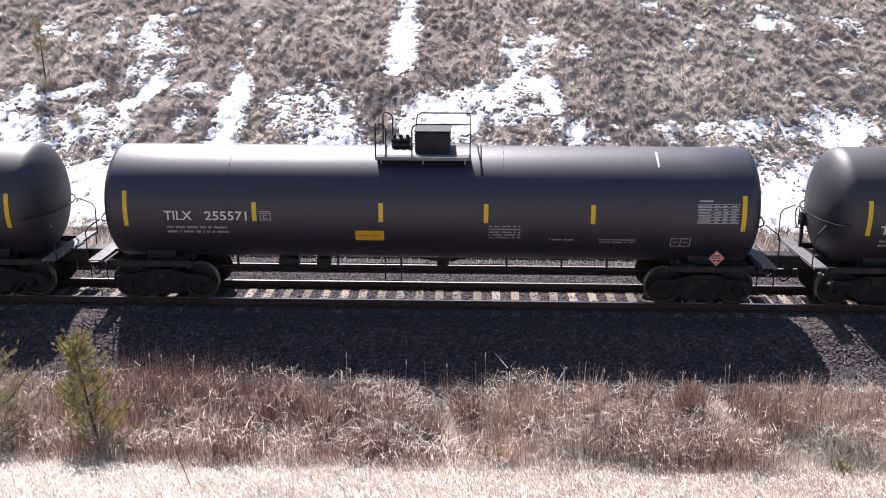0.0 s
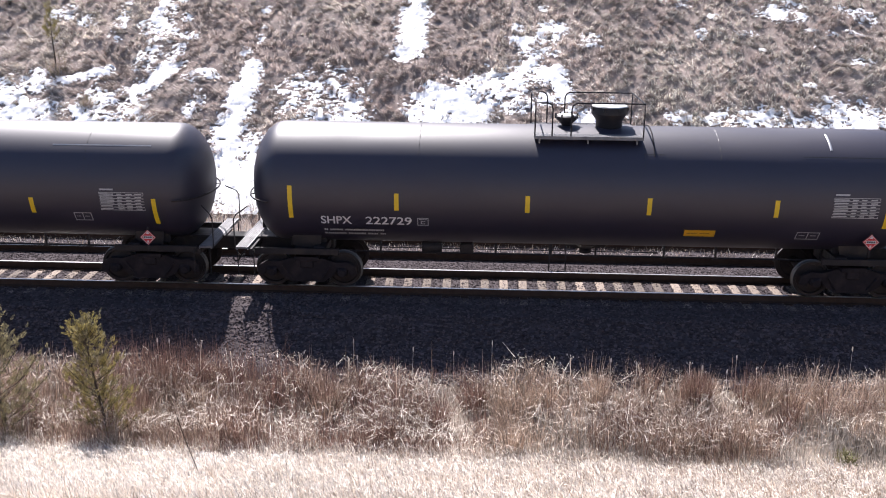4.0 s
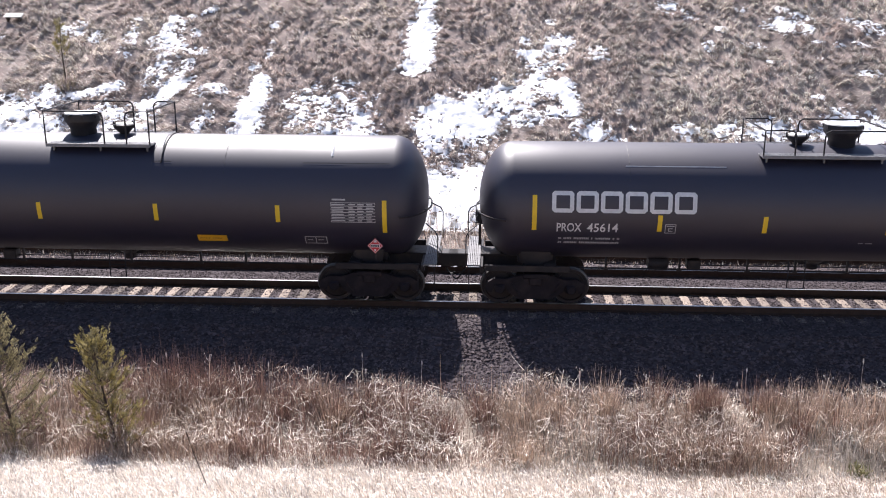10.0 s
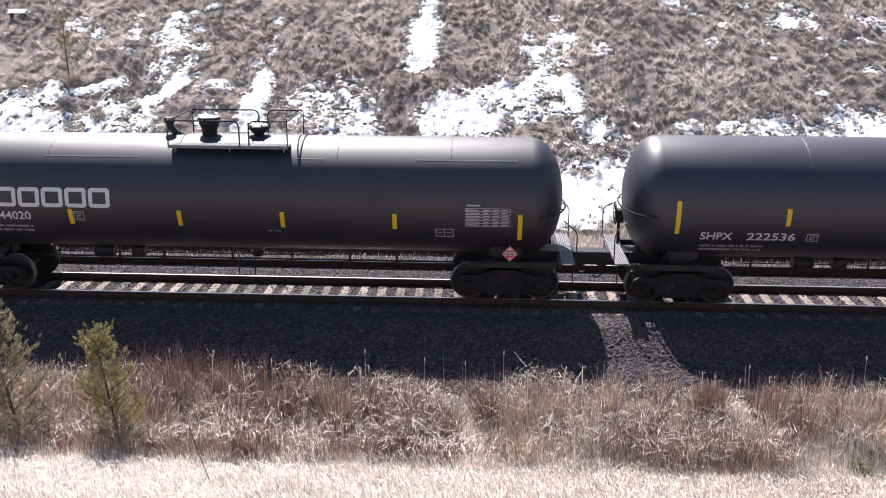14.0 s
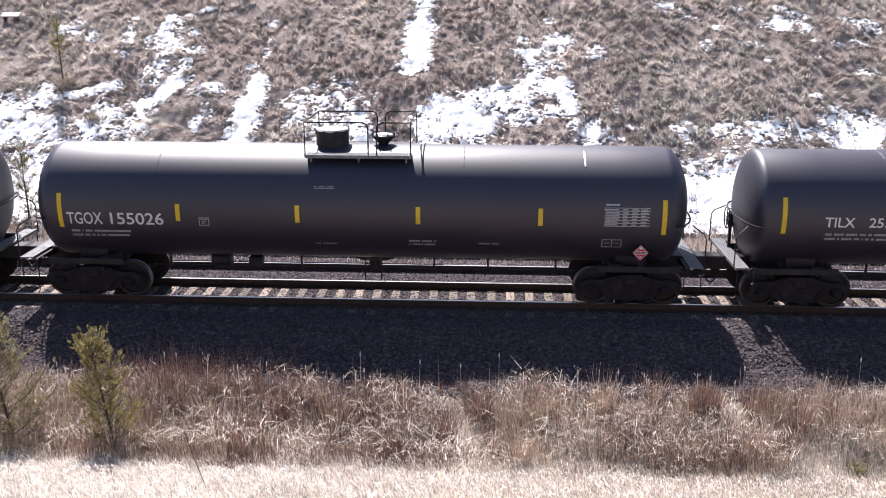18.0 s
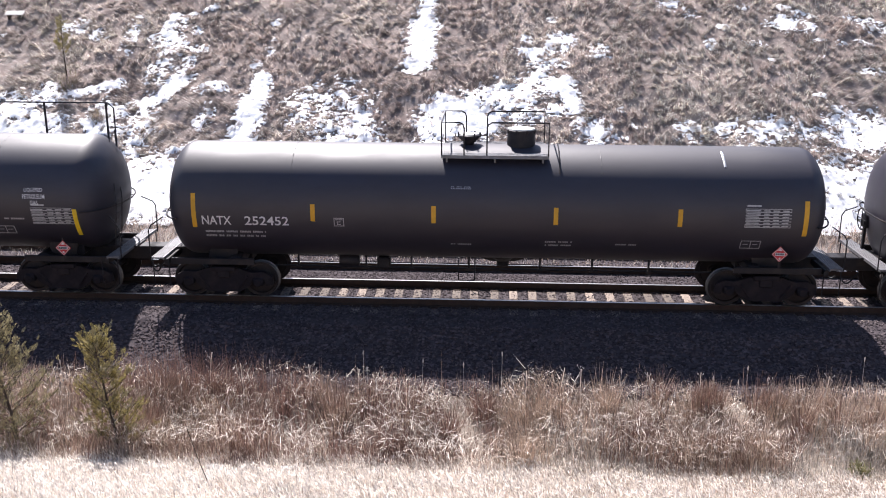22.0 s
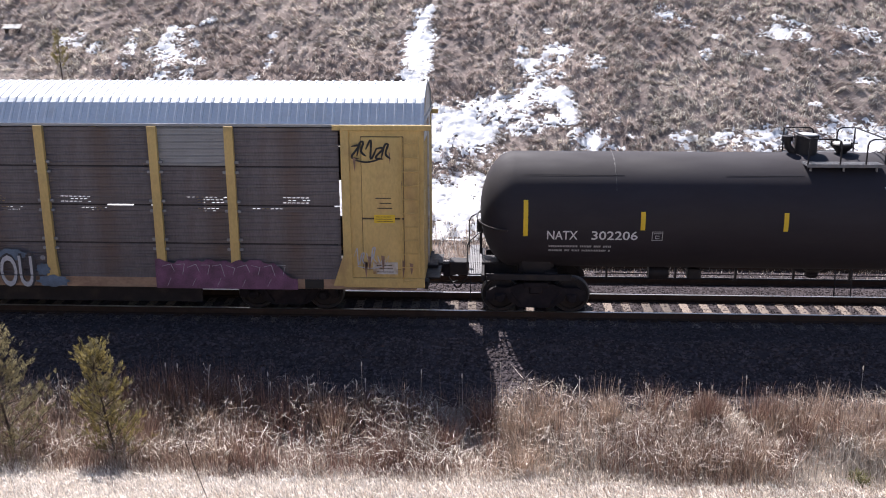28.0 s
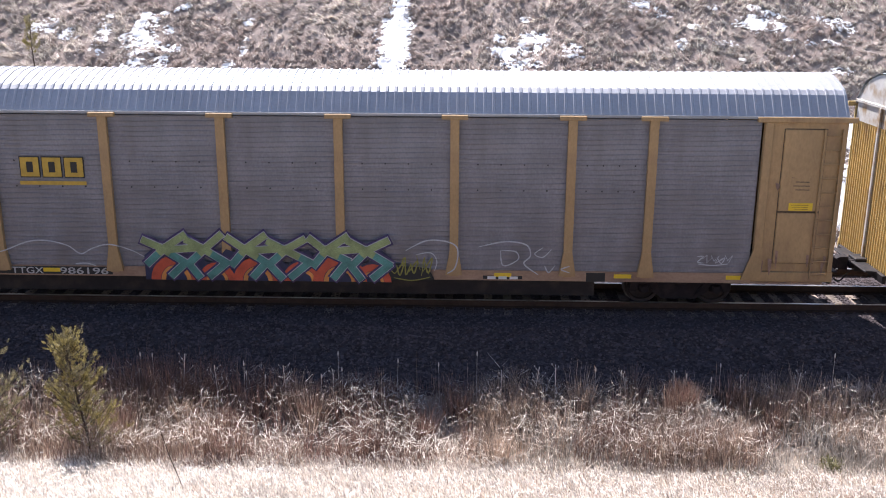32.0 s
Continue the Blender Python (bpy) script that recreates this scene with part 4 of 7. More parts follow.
def wheelset_mesh():
    b = Build()
    for sgn in (-1, 1):
        c = sgn * 0.70
        prof = [(0.09, -0.09), (0.13, -0.09), (0.15, -0.03), (0.36, -0.01), (0.38, -0.065), (0.445, -0.07), (0.4575, -0.055), (0.4605, 0.03), (0.485, 0.045), (0.485, 0.07), (0.38, 0.07), (0.36, 0.025), (0.15, 0.01), (0.12, 0.07), (0.09, 0.07)]
        b.lathe([(r, c - sgn * h * 1.0) for r, h in prof], "y", (0, 0, 0), 32)
    b.lathe([(0.075, -1.05), (0.075, 1.05)], "y", (0, 0, 0), 12)
    for sgn in (-1, 1):
        for k in range(3):
            a = k * math.tau / 3
            b.lathe([(0.02, sgn * 1.05), (0.02, sgn * 1.09)], "y", (0.04 * math.cos(a), 0, 0.04 * math.sin(a)), 6)
    me = b.mesh("wheelset", [M["wheel"], M["tread"]], 35)
    for p in me.polygons:
        if abs(math.hypot(p.center.x, p.center.z) - 0.459) < 0.012:
            p.material_index = 1
    return me


def side_frame_mesh():
    b = Build()
    top = [(-1.25, 0.40), (-1.22, 0.60), (-1.02, 0.72), (-0.72, 0.70), (-0.42, 0.80), (0.42, 0.80), (0.72, 0.70), (1.02, 0.72), (1.22, 0.60), (1.25, 0.40),
           (1.08, 0.36), (1.02, 0.55), (0.76, 0.55), (0.68, 0.38), (0.40, 0.20), (-0.40, 0.20), (-0.68, 0.38), (-0.76, 0.55), (-1.02, 0.55), (-1.08, 0.36)]
    b.slab(top, -0.07, 0.07)
    b.box((0, -0.02, 0.80), (0.62, 0.22, 0.12), 0.02)
    for u in (-0.889, 0.889):
        b.box((u, -0.05, 0.475), (0.26, 0.20, 0.20), 0.03)
        b.lathe([(0.085, -0.19), (0.105, -0.17), (0.105, -0.05)], "y", (u, 0, WHEEL_R), 14)
    for u in (-0.60, 0.60):
        b.tube([(u * 1.02, -0.09, 0.62), (u * 0.62, -0.09, 0.28)], 0.03, 6)
    return b.mesh("side_frame", M["truck"], 40)


def spring_mesh():
    b = Build()
    pts = [(0.055 * math.cos(a * 0.9), 0.055 * math.sin(a * 0.9), 0.26 + a * 0.0098) for a in range(45)]
    b.tube(pts, 0.016, 5)
    return b.mesh("spring", M["truck"], 60)


def bolster_mesh():
    b = Build()
    b.box((0, 0, 0.68), (0.34, 2.2, 0.24), 0.03)
    b.lathe([(0.2, 0.79), (0.2, 0.86)], "z", (0, 0, 0), 20)
    for sgn in (-1, 1):
        b.box((sgn * 0.5, 0, 0.42), (0.12, 1.9, 0.16), 0.02)
    return b.mesh("truck", M["truck"], 40)


WHEELS = []      # wheelset, its place on the car, the car's start, half length


def truck(car, x, start, half):
    t = part("truck", shared("bolster", bolster_mesh), car, m=pose(x, 0, 0))
    for sgn, turn in ((-1, 0), (1, 180)):
        part("side_frame", shared("side_frame", side_frame_mesh), t, m=pose(0, sgn * 0.99, 0, 0, 0, turn))
        for u in (-0.16, 0.0, 0.16):
            part("spring", shared("spring", spring_mesh), t, m=pose(u, sgn * 0.99, 0))
    for u in (-0.889, 0.889):
        w = part("wheelset", shared("wheelset", wheelset_mesh), car, m=pose(x + u, 0, WHEEL_R))
        WHEELS.append((w, x + u, start, half))


def coupler_mesh():
    b = Build()
    b.box((-0.35, 0, 0.88), (0.8, 0.16, 0.18), 0.03)
    b.slab([(0.0, 0.72), (0.22, 0.72), (0.30, 0.78), (0.30, 1.00), (0.22, 1.05), (0.0, 1.05)], -0.17, 0.10)
    b.box((0.24, -0.12, 0.88), (0.20, 0.11, 0.28), 0.03)
    b.box((-0.10, 0.12, 0.88), (0.2, 0.16, 0.22), 0.03)
    return b.mesh("coupler", M["truck"], 40)


def hose_mesh():
    pts = [(0.0, 0.30, 0.74)] + [(0.05 + 0.30 * k / 7, 0.30 - 0.12 * k / 7, 0.74 - 0.30 * math.sin(math.pi * 0.72 * k / 7)) for k in range(1, 8)]
    return Build().tube(pts, 0.022, 6).mesh("air_hose", M["black"], 60)


def end_gear(car, x, sgn, steel, span):
    """Sill, crossover platform, grab irons, brake wheel side, coupler and hose at one end; x: the tank head's outermost place."""
    key = (steel.name, round(span, 2))
    place = pose(x * sgn, 0, 0, 0, 0, 0 if sgn > 0 else 180)

    part("draft_sill", shared(("sill", key), lambda: Build().box((-span / 2 + 0.42, 0, 0.95), (span + 0.84, 0.46, 0.34), 0.02).mesh("draft_sill", steel)), car, m=place)
    part("sill_plate", shared(("sillplate", key), lambda: Build().box((-span / 2 + 0.3, 0, 1.135), (span + 0.2, 0.72, 0.05), 0.01).mesh("sill_plate", steel)), car, m=place)
    for u in (-1.15, 1.15):
        part("side_sill", shared(("sidesill", key), lambda: Build().box((-1.15, 0, 1.02), (2.1, 0.07, 0.16), 0.01).mesh("side_sill", steel)), car, m=place @ pose(0, u, 0))
    part("end_beam", shared(("beam", key), lambda: Build().box((-0.02, 0, 1.02), (0.09, 2.6, 0.16), 0.01).mesh("end_beam", steel)), car, m=place)
    part("body_bolster", shared(("bbolster", key), lambda: Build().box((-1.72, 0, 1.02), (0.30, 2.24, 0.22), 0.02).mesh("body_bolster", steel)), car, m=place)

    def platform():
        b = Build()
        for k in range(6):
            b.box((0.05 + k * 0.046, 0, 1.14), (0.030, 2.75, 0.045))
        for k in range(19):
            b.box((0.165, -1.35 + k * 0.15, 1.135), (0.28, 0.022, 0.035))
        b.box((0.02, 0, 1.135), (0.02, 2.8, 0.07))
        b.box((0.315, 0, 1.135), (0.02, 2.8, 0.07))
        return b.mesh("end_platform", M["grate"] if steel is not M["white_steel"] else steel)
    part("end_platform", shared(("plat", key), platform), car, "grated crossover platform", m=place)

    for u in (-1, 1):
        part("grab_iron", shared(("grab", key, u), lambda: Build().tube([(0.36, u * 1.33, 1.1), (0.36, u * 1.33, 1.85), (0.30, u * 1.30, 1.97), (0.05, u * 1.12, 2.14)], 0.016, 6).mesh("grab_iron", steel)), car, m=place)
        part("stirrup", shared(("stirrup", key), lambda: Build().tube([(-0.12, 0, 1.1), (-0.12, 0, 0.45), (0.28, 0, 0.45), (0.28, 0, 1.1)], 0.016, 6).mesh("stirrup", steel)), car, m=place @ pose(0, u * 1.40, 0))
    part("coupler", shared("coupler", coupler_mesh), car, m=pose((x + 0.38) * sgn, 0, 0, 0, 0, 0 if sgn > 0 else 180))
    part("air_hose", shared("hose", hose_mesh), car, m=pose((x + 0.38) * sgn, 0, 0, 0, 0, 0 if sgn > 0 else 180))


def head_rail(car, sp, sgn, steel):
    """A pipe that runs round the tank's head at chest height, on short stand-offs."""
    r, zc, head, half = sp["r"], sp["zc"], sp["head"], sp["L"] / 2

    def make():
        z = zc - 0.22
        b, pts, reach = Build(), [], math.sqrt(r * r - (z - zc) ** 2)
        for k in range(15):
            a = radians(-84 + 12 * k)
            yy = reach * math.sin(a)
            bulge = math.sqrt(max(1 - (yy * yy + (z - zc) ** 2) / (r * r), 0.0))
            pts.append((half - head + head * bulge + 0.09, yy * 1.05, z))
        b.tube(pts, 0.022, 6)
        for k in (1, 5, 9, 13):
            b.tube([pts[k], (pts[k][0] - 0.14, pts[k][1] * 0.96, z - 0.02)], 0.014, 5)
        return b.mesh("head_rail", steel, 60)
    part("head_rail", shared(("head_rail", steel.name, r, zc, head, half), make), car, m=pose(0, 0, 0, 0, 0, 0 if sgn > 0 else 180))


def brake_wheel(car, x, sgn, steel):
    def make():
        b = Build()
        ring = [(0.10, 0.28 * math.cos(a * math.tau / 20) - 0.55, 1.95 + 0.28 * math.sin(a * math.tau / 20)) for a in range(21)]
        b.tube(ring, 0.016, 5)
        for k in range(4):
            a = k * math.tau / 4
            b.tube([(0.10, -0.55, 1.95), (0.10, -0.55 + 0.28 * math.cos(a), 1.95 + 0.28 * math.sin(a))], 0.012, 5)
        b.box((-0.02, -0.55, 1.90), (0.2, 0.26, 0.34), 0.03)
        b.box((0.0, -0.55, 1.45), (0.07, 0.10, 0.7), 0.01)
        return b.mesh("brake_wheel", steel, 40)
    part("brake_wheel", shared(("brakewheel", steel.name), make), car, m=pose(x * sgn, 0, 0, 0, 0, 0 if sgn > 0 else 180))


# ---- tank cars ----
def tank_mesh(L, r, zc, head, material, seams):
    b = Build()
    prof = []
    for k in range(11):
        a = k / 10 * math.pi / 2
        prof.append((max(r * math.sin(a), 1e-5), -L / 2 + head * (1 - math.cos(a))))
    nseg = 12
    for k in range(1, nseg):
        prof.append((r, -L / 2 + head + (L - 2 * head) * k / nseg))
    for k in range(10, -1, -1):
        a = k / 10 * math.pi / 2
        prof.append((max(r * math.sin(a), 1e-5), L / 2 - head * (1 - math.cos(a))))
    b.lathe(prof, "x", (0, 0, zc), 72)
    return b.mesh("tank", material, 50)


def skin(b, r, zc, lift=0.006):
    """Lays a flat drawing in x and z onto the tank's near side."""
    b.v = [(x, -math.sqrt(max((r + lift) ** 2 - (z - zc) ** 2, 0.01)), z) for x, y, z in b.v]
    return b


def patch(x0, x1, z0, z1, r, zc, material, name, lift=0.005, nz=6):
    b = Build()
    for k in range(nz):
        a, d = z0 + (z1 - z0) * k / nz, z0 + (z1 - z0) * (k + 1) / nz
        b.add([(x0, 0, a), (x1, 0, a), (x1, 0, d), (x0, 0, d)], [(0, 1, 2, 3)])
    return skin(b, r, zc, lift).mesh(name, material)


def bars(x0, x1, z0, z1, rows, r, zc, material, name, seed, solid=False):
    """Unreadable small print as rows of short bars."""
    b, q = Build(), random.Random(seed)
    h = (z1 - z0) / rows
    for i in range(rows):
        za = z0 + i * h + h * 0.22
        x = x0
        while x < x1 - 0.02:
            w = min(q.uniform(0.022, 0.042), x1 - x)
            b.add([(x, 0, za), (x + w, 0, za), (x + w, 0, za + h * 0.44), (x, 0, za + h * 0.44)], [(0, 1, 2, 3)])
            x += w + (0.009 if solid or q.random() > 0.14 else 0.06)
        if q.random() < 0.3:
            x1 = x1 - 0.04
    return skin(b, r, zc, 0.006).mesh(name, material)


def frame_box(x0, x1, z0, z1, w, r, zc, material, name, inner=0):
    b = Build()
    for a, c, d, e in ((x0, x1, z0, z0 + w), (x0, x1, z1 - w, z1), (x0, x0 + w, z0, z1), (x1 - w, x1, z0, z1)):
        b.add([(a, 0, d), (c, 0, d), (c, 0, e), (a, 0, e)], [(0, 1, 2, 3)])
    if inner == 1:      # small mark in the middle
        xm, zm, s = (x0 + x1) / 2, z0 + (z1 - z0) * 0.35, (x1 - x0) * 0.2
        b.add([(xm - s, 0, zm - s * .7), (xm + s, 0, zm - s * .7), (xm + s, 0, zm - s * .3), (xm - s, 0, zm - s * .3)], [(0, 1, 2, 3)])
        b.add([(xm - s, 0, zm - s * .7), (xm - s * .6, 0, zm - s * .7), (xm - s * .6, 0, zm + s), (xm - s, 0, zm + s)], [(0, 1, 2, 3)])
        b.add([(xm - s, 0, zm + s * .6), (xm + s, 0, zm + s * .6), (xm + s, 0, zm + s), (xm - s, 0, zm + s)], [(0, 1, 2, 3)])
        zt = z0 + (z1 - z0) * 0.74
        b.add([(x0 + w * 2, 0, zt), (x1 - w * 2, 0, zt), (x1 - w * 2, 0, zt + w), (x0 + w * 2, 0, zt + w)], [(0, 1, 2, 3)])
    if inner == 2:      # two dark fields split by a bar, with bars of print
        xm = (x0 + x1) / 2
        b.add([(xm - w / 2, 0, z0), (xm + w / 2, 0, z0), (xm + w / 2, 0, z1), (xm - w / 2, 0, z1)], [(0, 1, 2, 3)])
        for u in (x0 + (x1 - x0) * 0.12, xm + (x1 - x0) * 0.1):
            zt = z0 + (z1 - z0) * 0.5
            b.add([(u, 0, zt), (u + (x1 - x0) * .25, 0, zt), (u + (x1 - x0) * .25, 0, zt + w), (u, 0, zt + w)], [(0, 1, 2, 3)])
    return skin(b, r, zc, 0.007).mesh(name, material)


def data_panel(car, x0, x1, z0, z1, r, zc, seed, material):
    """The table of test dates: fine lines of print in columns."""
    b, q = Build(), random.Random(seed)
    rows = 6
    h = (z1 - z0) / rows
    for i in range(rows):
        za = z0 + i * h
        b.add([(x0, 0, za), (x1, 0, za), (x1, 0, za + 0.017), (x0, 0, za + 0.017)], [(0, 1, 2, 3)])
        for c0, c1 in ((0.02, 0.34), (0.40, 0.56), (0.60, 0.76), (0.80, 0.97)):
            a, e = x0 + (x1 - x0) * c0, x0 + (x1 - x0) * (c1 - q.uniform(0, 0.06))
            b.add([(a, 0, za + h * 0.38), (e, 0, za + h * 0.38), (e, 0, za + h * 0.72), (a, 0, za + h * 0.72)], [(0, 1, 2, 3)])
    b.add([(x0, 0, z1), (x1, 0, z1), (x1, 0, z1 + 0.012), (x0, 0, z1 + 0.012)], [(0, 1, 2, 3)])
    for xe in (x0, x1 - 0.012):
        b.add([(xe, 0, z0), (xe + 0.012, 0, z0), (xe + 0.012, 0, z1), (xe, 0, z1)], [(0, 1, 2, 3)])
    b.add([(x0 + 0.03, 0, z1 + 0.06), (x0 + 0.36, 0, z1 + 0.06), (x0 + 0.36, 0, z1 + 0.10), (x0 + 0.03, 0, z1 + 0.10)], [(0, 1, 2, 3)])
    part("data_table", skin(b, r, zc, 0.006).mesh("data_table", material), car, "white table of fine print")


def placard(car, x, z, y=-1.36, white=False):
    """A diamond placard on its holder below the tank."""
    def make():
        b = Build().slab([(-0.195, 0), (0, -0.195), (0.195, 0), (0, 0.195)], -0.004, 0.004)
        return b.mesh("placard", M["red"] if not white else M["lettering"])

    def marks():
        b = Build()
        c = M["lettering"] if not white else M["black"]
        b.slab([(-0.115, -0.035), (0.115, -0.035), (0.115, 0.04), (-0.115, 0.04)], -0.008, -0.006)
        b.slab([(0, 0.155), (-0.05, 0.09), (0.05, 0.09)], -0.008, -0.006)
        b.slab([(-0.02, -0.13), (0.02, -0.13), (0.02, -0.08), (-0.02, -0.08)], -0.008, -0.006)
        for k in range(4):
            a, d = k * math.pi / 2, (k + 1) * math.pi / 2
            p, q = (math.cos(a), math.sin(a)), (math.cos(d), math.sin(d))
            b.slab([(p[0] * .18, p[1] * .18), (q[0] * .18, q[1] * .18), (q[0] * .165, q[1] * .165), (p[0] * .165, p[1] * .165)], -0.008, -0.006)
        return b.mesh("placard_print", c)

    def digits():
        b = Build()
        for k in range(4):
            b.slab([(-0.1 + k * 0.052, -0.022), (-0.063 + k * 0.052, -0.022), (-0.063 + k * 0.052, 0.027), (-0.1 + k * 0.052, 0.027)], -0.011, -0.009)
        return b.mesh("placard_number", M["black"])
    p = part("placard", shared(("placard", white), make), car, "diamond hazard placard", m=pose(x, y, z))
    part("placard_print", shared(("pmarks", white), marks), p)
    part("placard_number", shared(("pdig", white), digits), p)
    part("placard_holder", shared(("pholder", white), lambda: Build().box((0, 0.02, 0.04 if white else -0.06), (0.16 if white else 0.05, 0.03, 0.62), 0.004).mesh("placard_holder", M["white_steel"] if white else M["steel"])), p)


def curved_rail(pts, steel, name, r=0.02):
    return Build().tube(pts, r, 6).mesh(name, steel)


def fittings(car, sp, steel):
    """Top platform with handrails, manway, valve bowl and, on some cars, an elbow pipe."""
    r, zc = sp["r"], sp["zc"]
    zt = zc + r
    x0, x1 = sp["plat"]
    mid = (x0 + x1) / 2
    zp = zt - 0.13

    w = x1 - x0
    for sgn in (-1, 1):
        b = Build()
        for k in range(6):
            b.box((mid, sgn * (0.62 + k * 0.075), zp + 0.012), (w, 0.035, 0.012))
        for k in range(int(w / 0.22) + 1):
            b.box((x0 + k * w / int(w / 0.22), sgn * 0.81, zp - 0.012), (0.02, 0.46, 0.035))
        b.box((mid, sgn * 0.81, zp), (w, 0.46, 0.012))
        b.box((mid, sgn * 1.04, zp - 0.01), (w + 0.02, 0.02, 0.08))
        for u in (x0 + 0.12, mid, x1 - 0.12):
            b.box((u, sgn * 0.88, zp - 0.09), (0.04, 0.05, 0.16))
        part("platform", b.mesh("platform", M["grate"] if steel is not M["white_steel"] else steel), car, "grated walkway beside the manway")
    # handrails: a long hoop and a short hoop on each side, with a gap for the ladder
    g0, g1 = sp.get("gap", (x0 + (x1 - x0) * 0.60, x0 + (x1 - x0) * 0.68))
    top = zp + 0.82 if not sp.get("lowrail") else zp + 0.62
    for sgn in (-1, 1):
        yy = sgn * 1.03
        part("handrail", curved_rail([(x0, yy, zp), (x0, yy, top), (g0 - 0.12, yy, top), (g0 - 0.03, yy, top - 0.05), (g0, yy, top - 0.14), (g0, yy, zp)], steel, "handrail"), car)
        part("handrail", curved_rail([(g1, yy, zp), (g1, yy, top - 0.14), (g1 + 0.03, yy, top - 0.05), (g1 + 0.12, yy, top), (x1, yy, top), (x1, yy, zp)], steel, "handrail"), car)
    for xe in (x0, x1):
        part("handrail", curved_rail([(xe, -1.03, top), (xe, 1.03, top)], steel, "handrail", 0.018), car)
    # manway
    kind, dx, dw, dz = sp["dome"]
    b = Build()
    if kind == "box":
        b.box((dx, 0, zt + dz / 2 - 0.1), (dw, dw * 1.15, dz + 0.2), 0.03)
        b.box((dx, 0, zt + dz + 0.015), (dw + 0.05, dw * 1.15 + 0.05, 0.03), 0.008)
    else:
        rr = dw / 2
        b.lathe([(rr * 0.72, zt - 0.15), (rr * 0.72, zt + dz * 0.3), (rr * 0.96, zt + dz * 0.62), (rr, zt + dz * 0.66), (rr, zt + dz * 0.92), (rr * 0.97, zt + dz), (0.0001, zt + dz + 0.03)] if kind == "bulb" else
                [(rr, zt - 0.15), (rr, zt + dz * 0.9), (rr * 1.04, zt + dz * 0.91), (rr * 1.04, zt + dz), (rr * 0.9, zt + dz + 0.02), (0.0001, zt + dz + 0.025)], "z", (dx, 0, 0), 28)
        for k in range(8):
            a = (k + 0.5) * math.tau / 8
            b.box((dx + rr * math.cos(a), rr * math.sin(a), zt + dz * 0.92), (0.05, 0.05, 0.10), 0.01)
    part("manway", b.mesh("manway", steel, 35), car, "round manway housing" if kind != "box" else "boxy valve housing")
    if kind != "box":
        part("lid", Build().lathe([(rr * 0.98, zt + dz + 0.012), (rr * 0.95, zt + dz + 0.034), (0.0001, zt + dz + 0.045)], "z", (dx, 0, 0), 28).mesh("lid", M["lid"], 35), car, "pale manway lid")
    if "bowl" in sp:
        bx = sp["bowl"]
        part("lid", Build().lathe([(0.235, zt + 0.252), (0.22, zt + 0.268), (0.0001, zt + 0.272)], "z", (bx, 0, 0), 20).mesh("lid", M["lid"], 35), car, "pale valve lid")
        b = Build().lathe([(0.10, zt - 0.05), (0.13, zt + 0.04), (0.25, zt + 0.15), (0.27, zt + 0.19), (0.27, zt + 0.23), (0.24, zt + 0.25), (0.0001, zt + 0.255)], "z", (bx, 0, 0), 20)
        bowl = part("valve_bowl", b.mesh("valve_bowl", steel, 40), car)
        for k in range(6):
            a = k * math.tau / 6
            part("bolt", shared(("bowl_bolt", steel.name), lambda: Build().lathe([(0.02, 0.0), (0.02, 0.13)], "z", (0, 0, 0), 6).mesh("bolt", steel)), bowl, m=pose(bx + 0.27 * math.cos(a), 0.27 * math.sin(a), zt + 0.17))
    else:
        bx = sp["valves"]
        b = Build().box((bx, 0, zt + 0.05), (0.45, 0.5, 0.10), 0.02)
        b.box((bx, 0, zt + 0.16), (0.5, 0.36, 0.10), 0.03)
        for k in (-0.17, 0.0, 0.17):
            b.lathe([(0.05, zt + 0.1), (0.05, zt + 0.27), (0.03, zt + 0.30)], "z", (bx + k, -0.1, 0), 10)
        part("valve_block", b.mesh("valve_block", steel, 40), car)
    if "elbow" in sp:
        ex = sp["elbow"]
        b = Build().tube([(ex + 0.42, 0, zt - 0.1), (ex + 0.16, 0, zt + 0.02), (ex + 0.03, 0, zt + 0.16), (ex, 0, zt + 0.34)], 0.09, 12)
        b.lathe([(0.14, zt + 0.30), (0.14, zt + 0.42), (0.10, zt + 0.43)], "z", (ex, 0, 0), 14)
        part("relief_pipe", b.mesh("relief_pipe", steel, 50), car)
    # ladder from the platform down to a low step on each side
    lx = sp["ladder"]
    for sgn in (-1, 1):
        b = Build()
        stile = [(sgn * (r + 0.11) * math.cos(radians(a)), zc + (r + 0.11) * math.sin(radians(a))) for a in range(42, -43, -6)] if sp.get("full_ladder") else []
        low = [(sgn * 1.30, zc - r + 0.30), (sgn * 1.36, zc - r - 0.05), (sgn * 1.36, sp.get("ladder_foot", 0.70))]
        for u in (-0.2, 0.2):
            b.tube(([(lx + u, sgn * 1.03, zp)] if stile else []) + [(lx + u, yy, z) for yy, z in stile + low], 0.017, 5)
        for yy, z in stile[1:] + low[1:]:
            b.tube([(lx - 0.2, yy, z), (lx + 0.2, yy, z)], 0.012, 5)
        part("ladder", b.mesh("ladder", steel), car)
    # hoop round the tank beside the platform
    hx = sp.get("hoop", x1 + 0.28)
    b = Build()
    pts = [(hx, (r + 0.02) * math.cos(radians(a)), zc + (r + 0.02) * math.sin(radians(a))) for a in range(40, 141, 10)]
    b.tube(pts, 0.015, 5)
    part("cable_conduit", b.mesh("cable_conduit", steel), car)


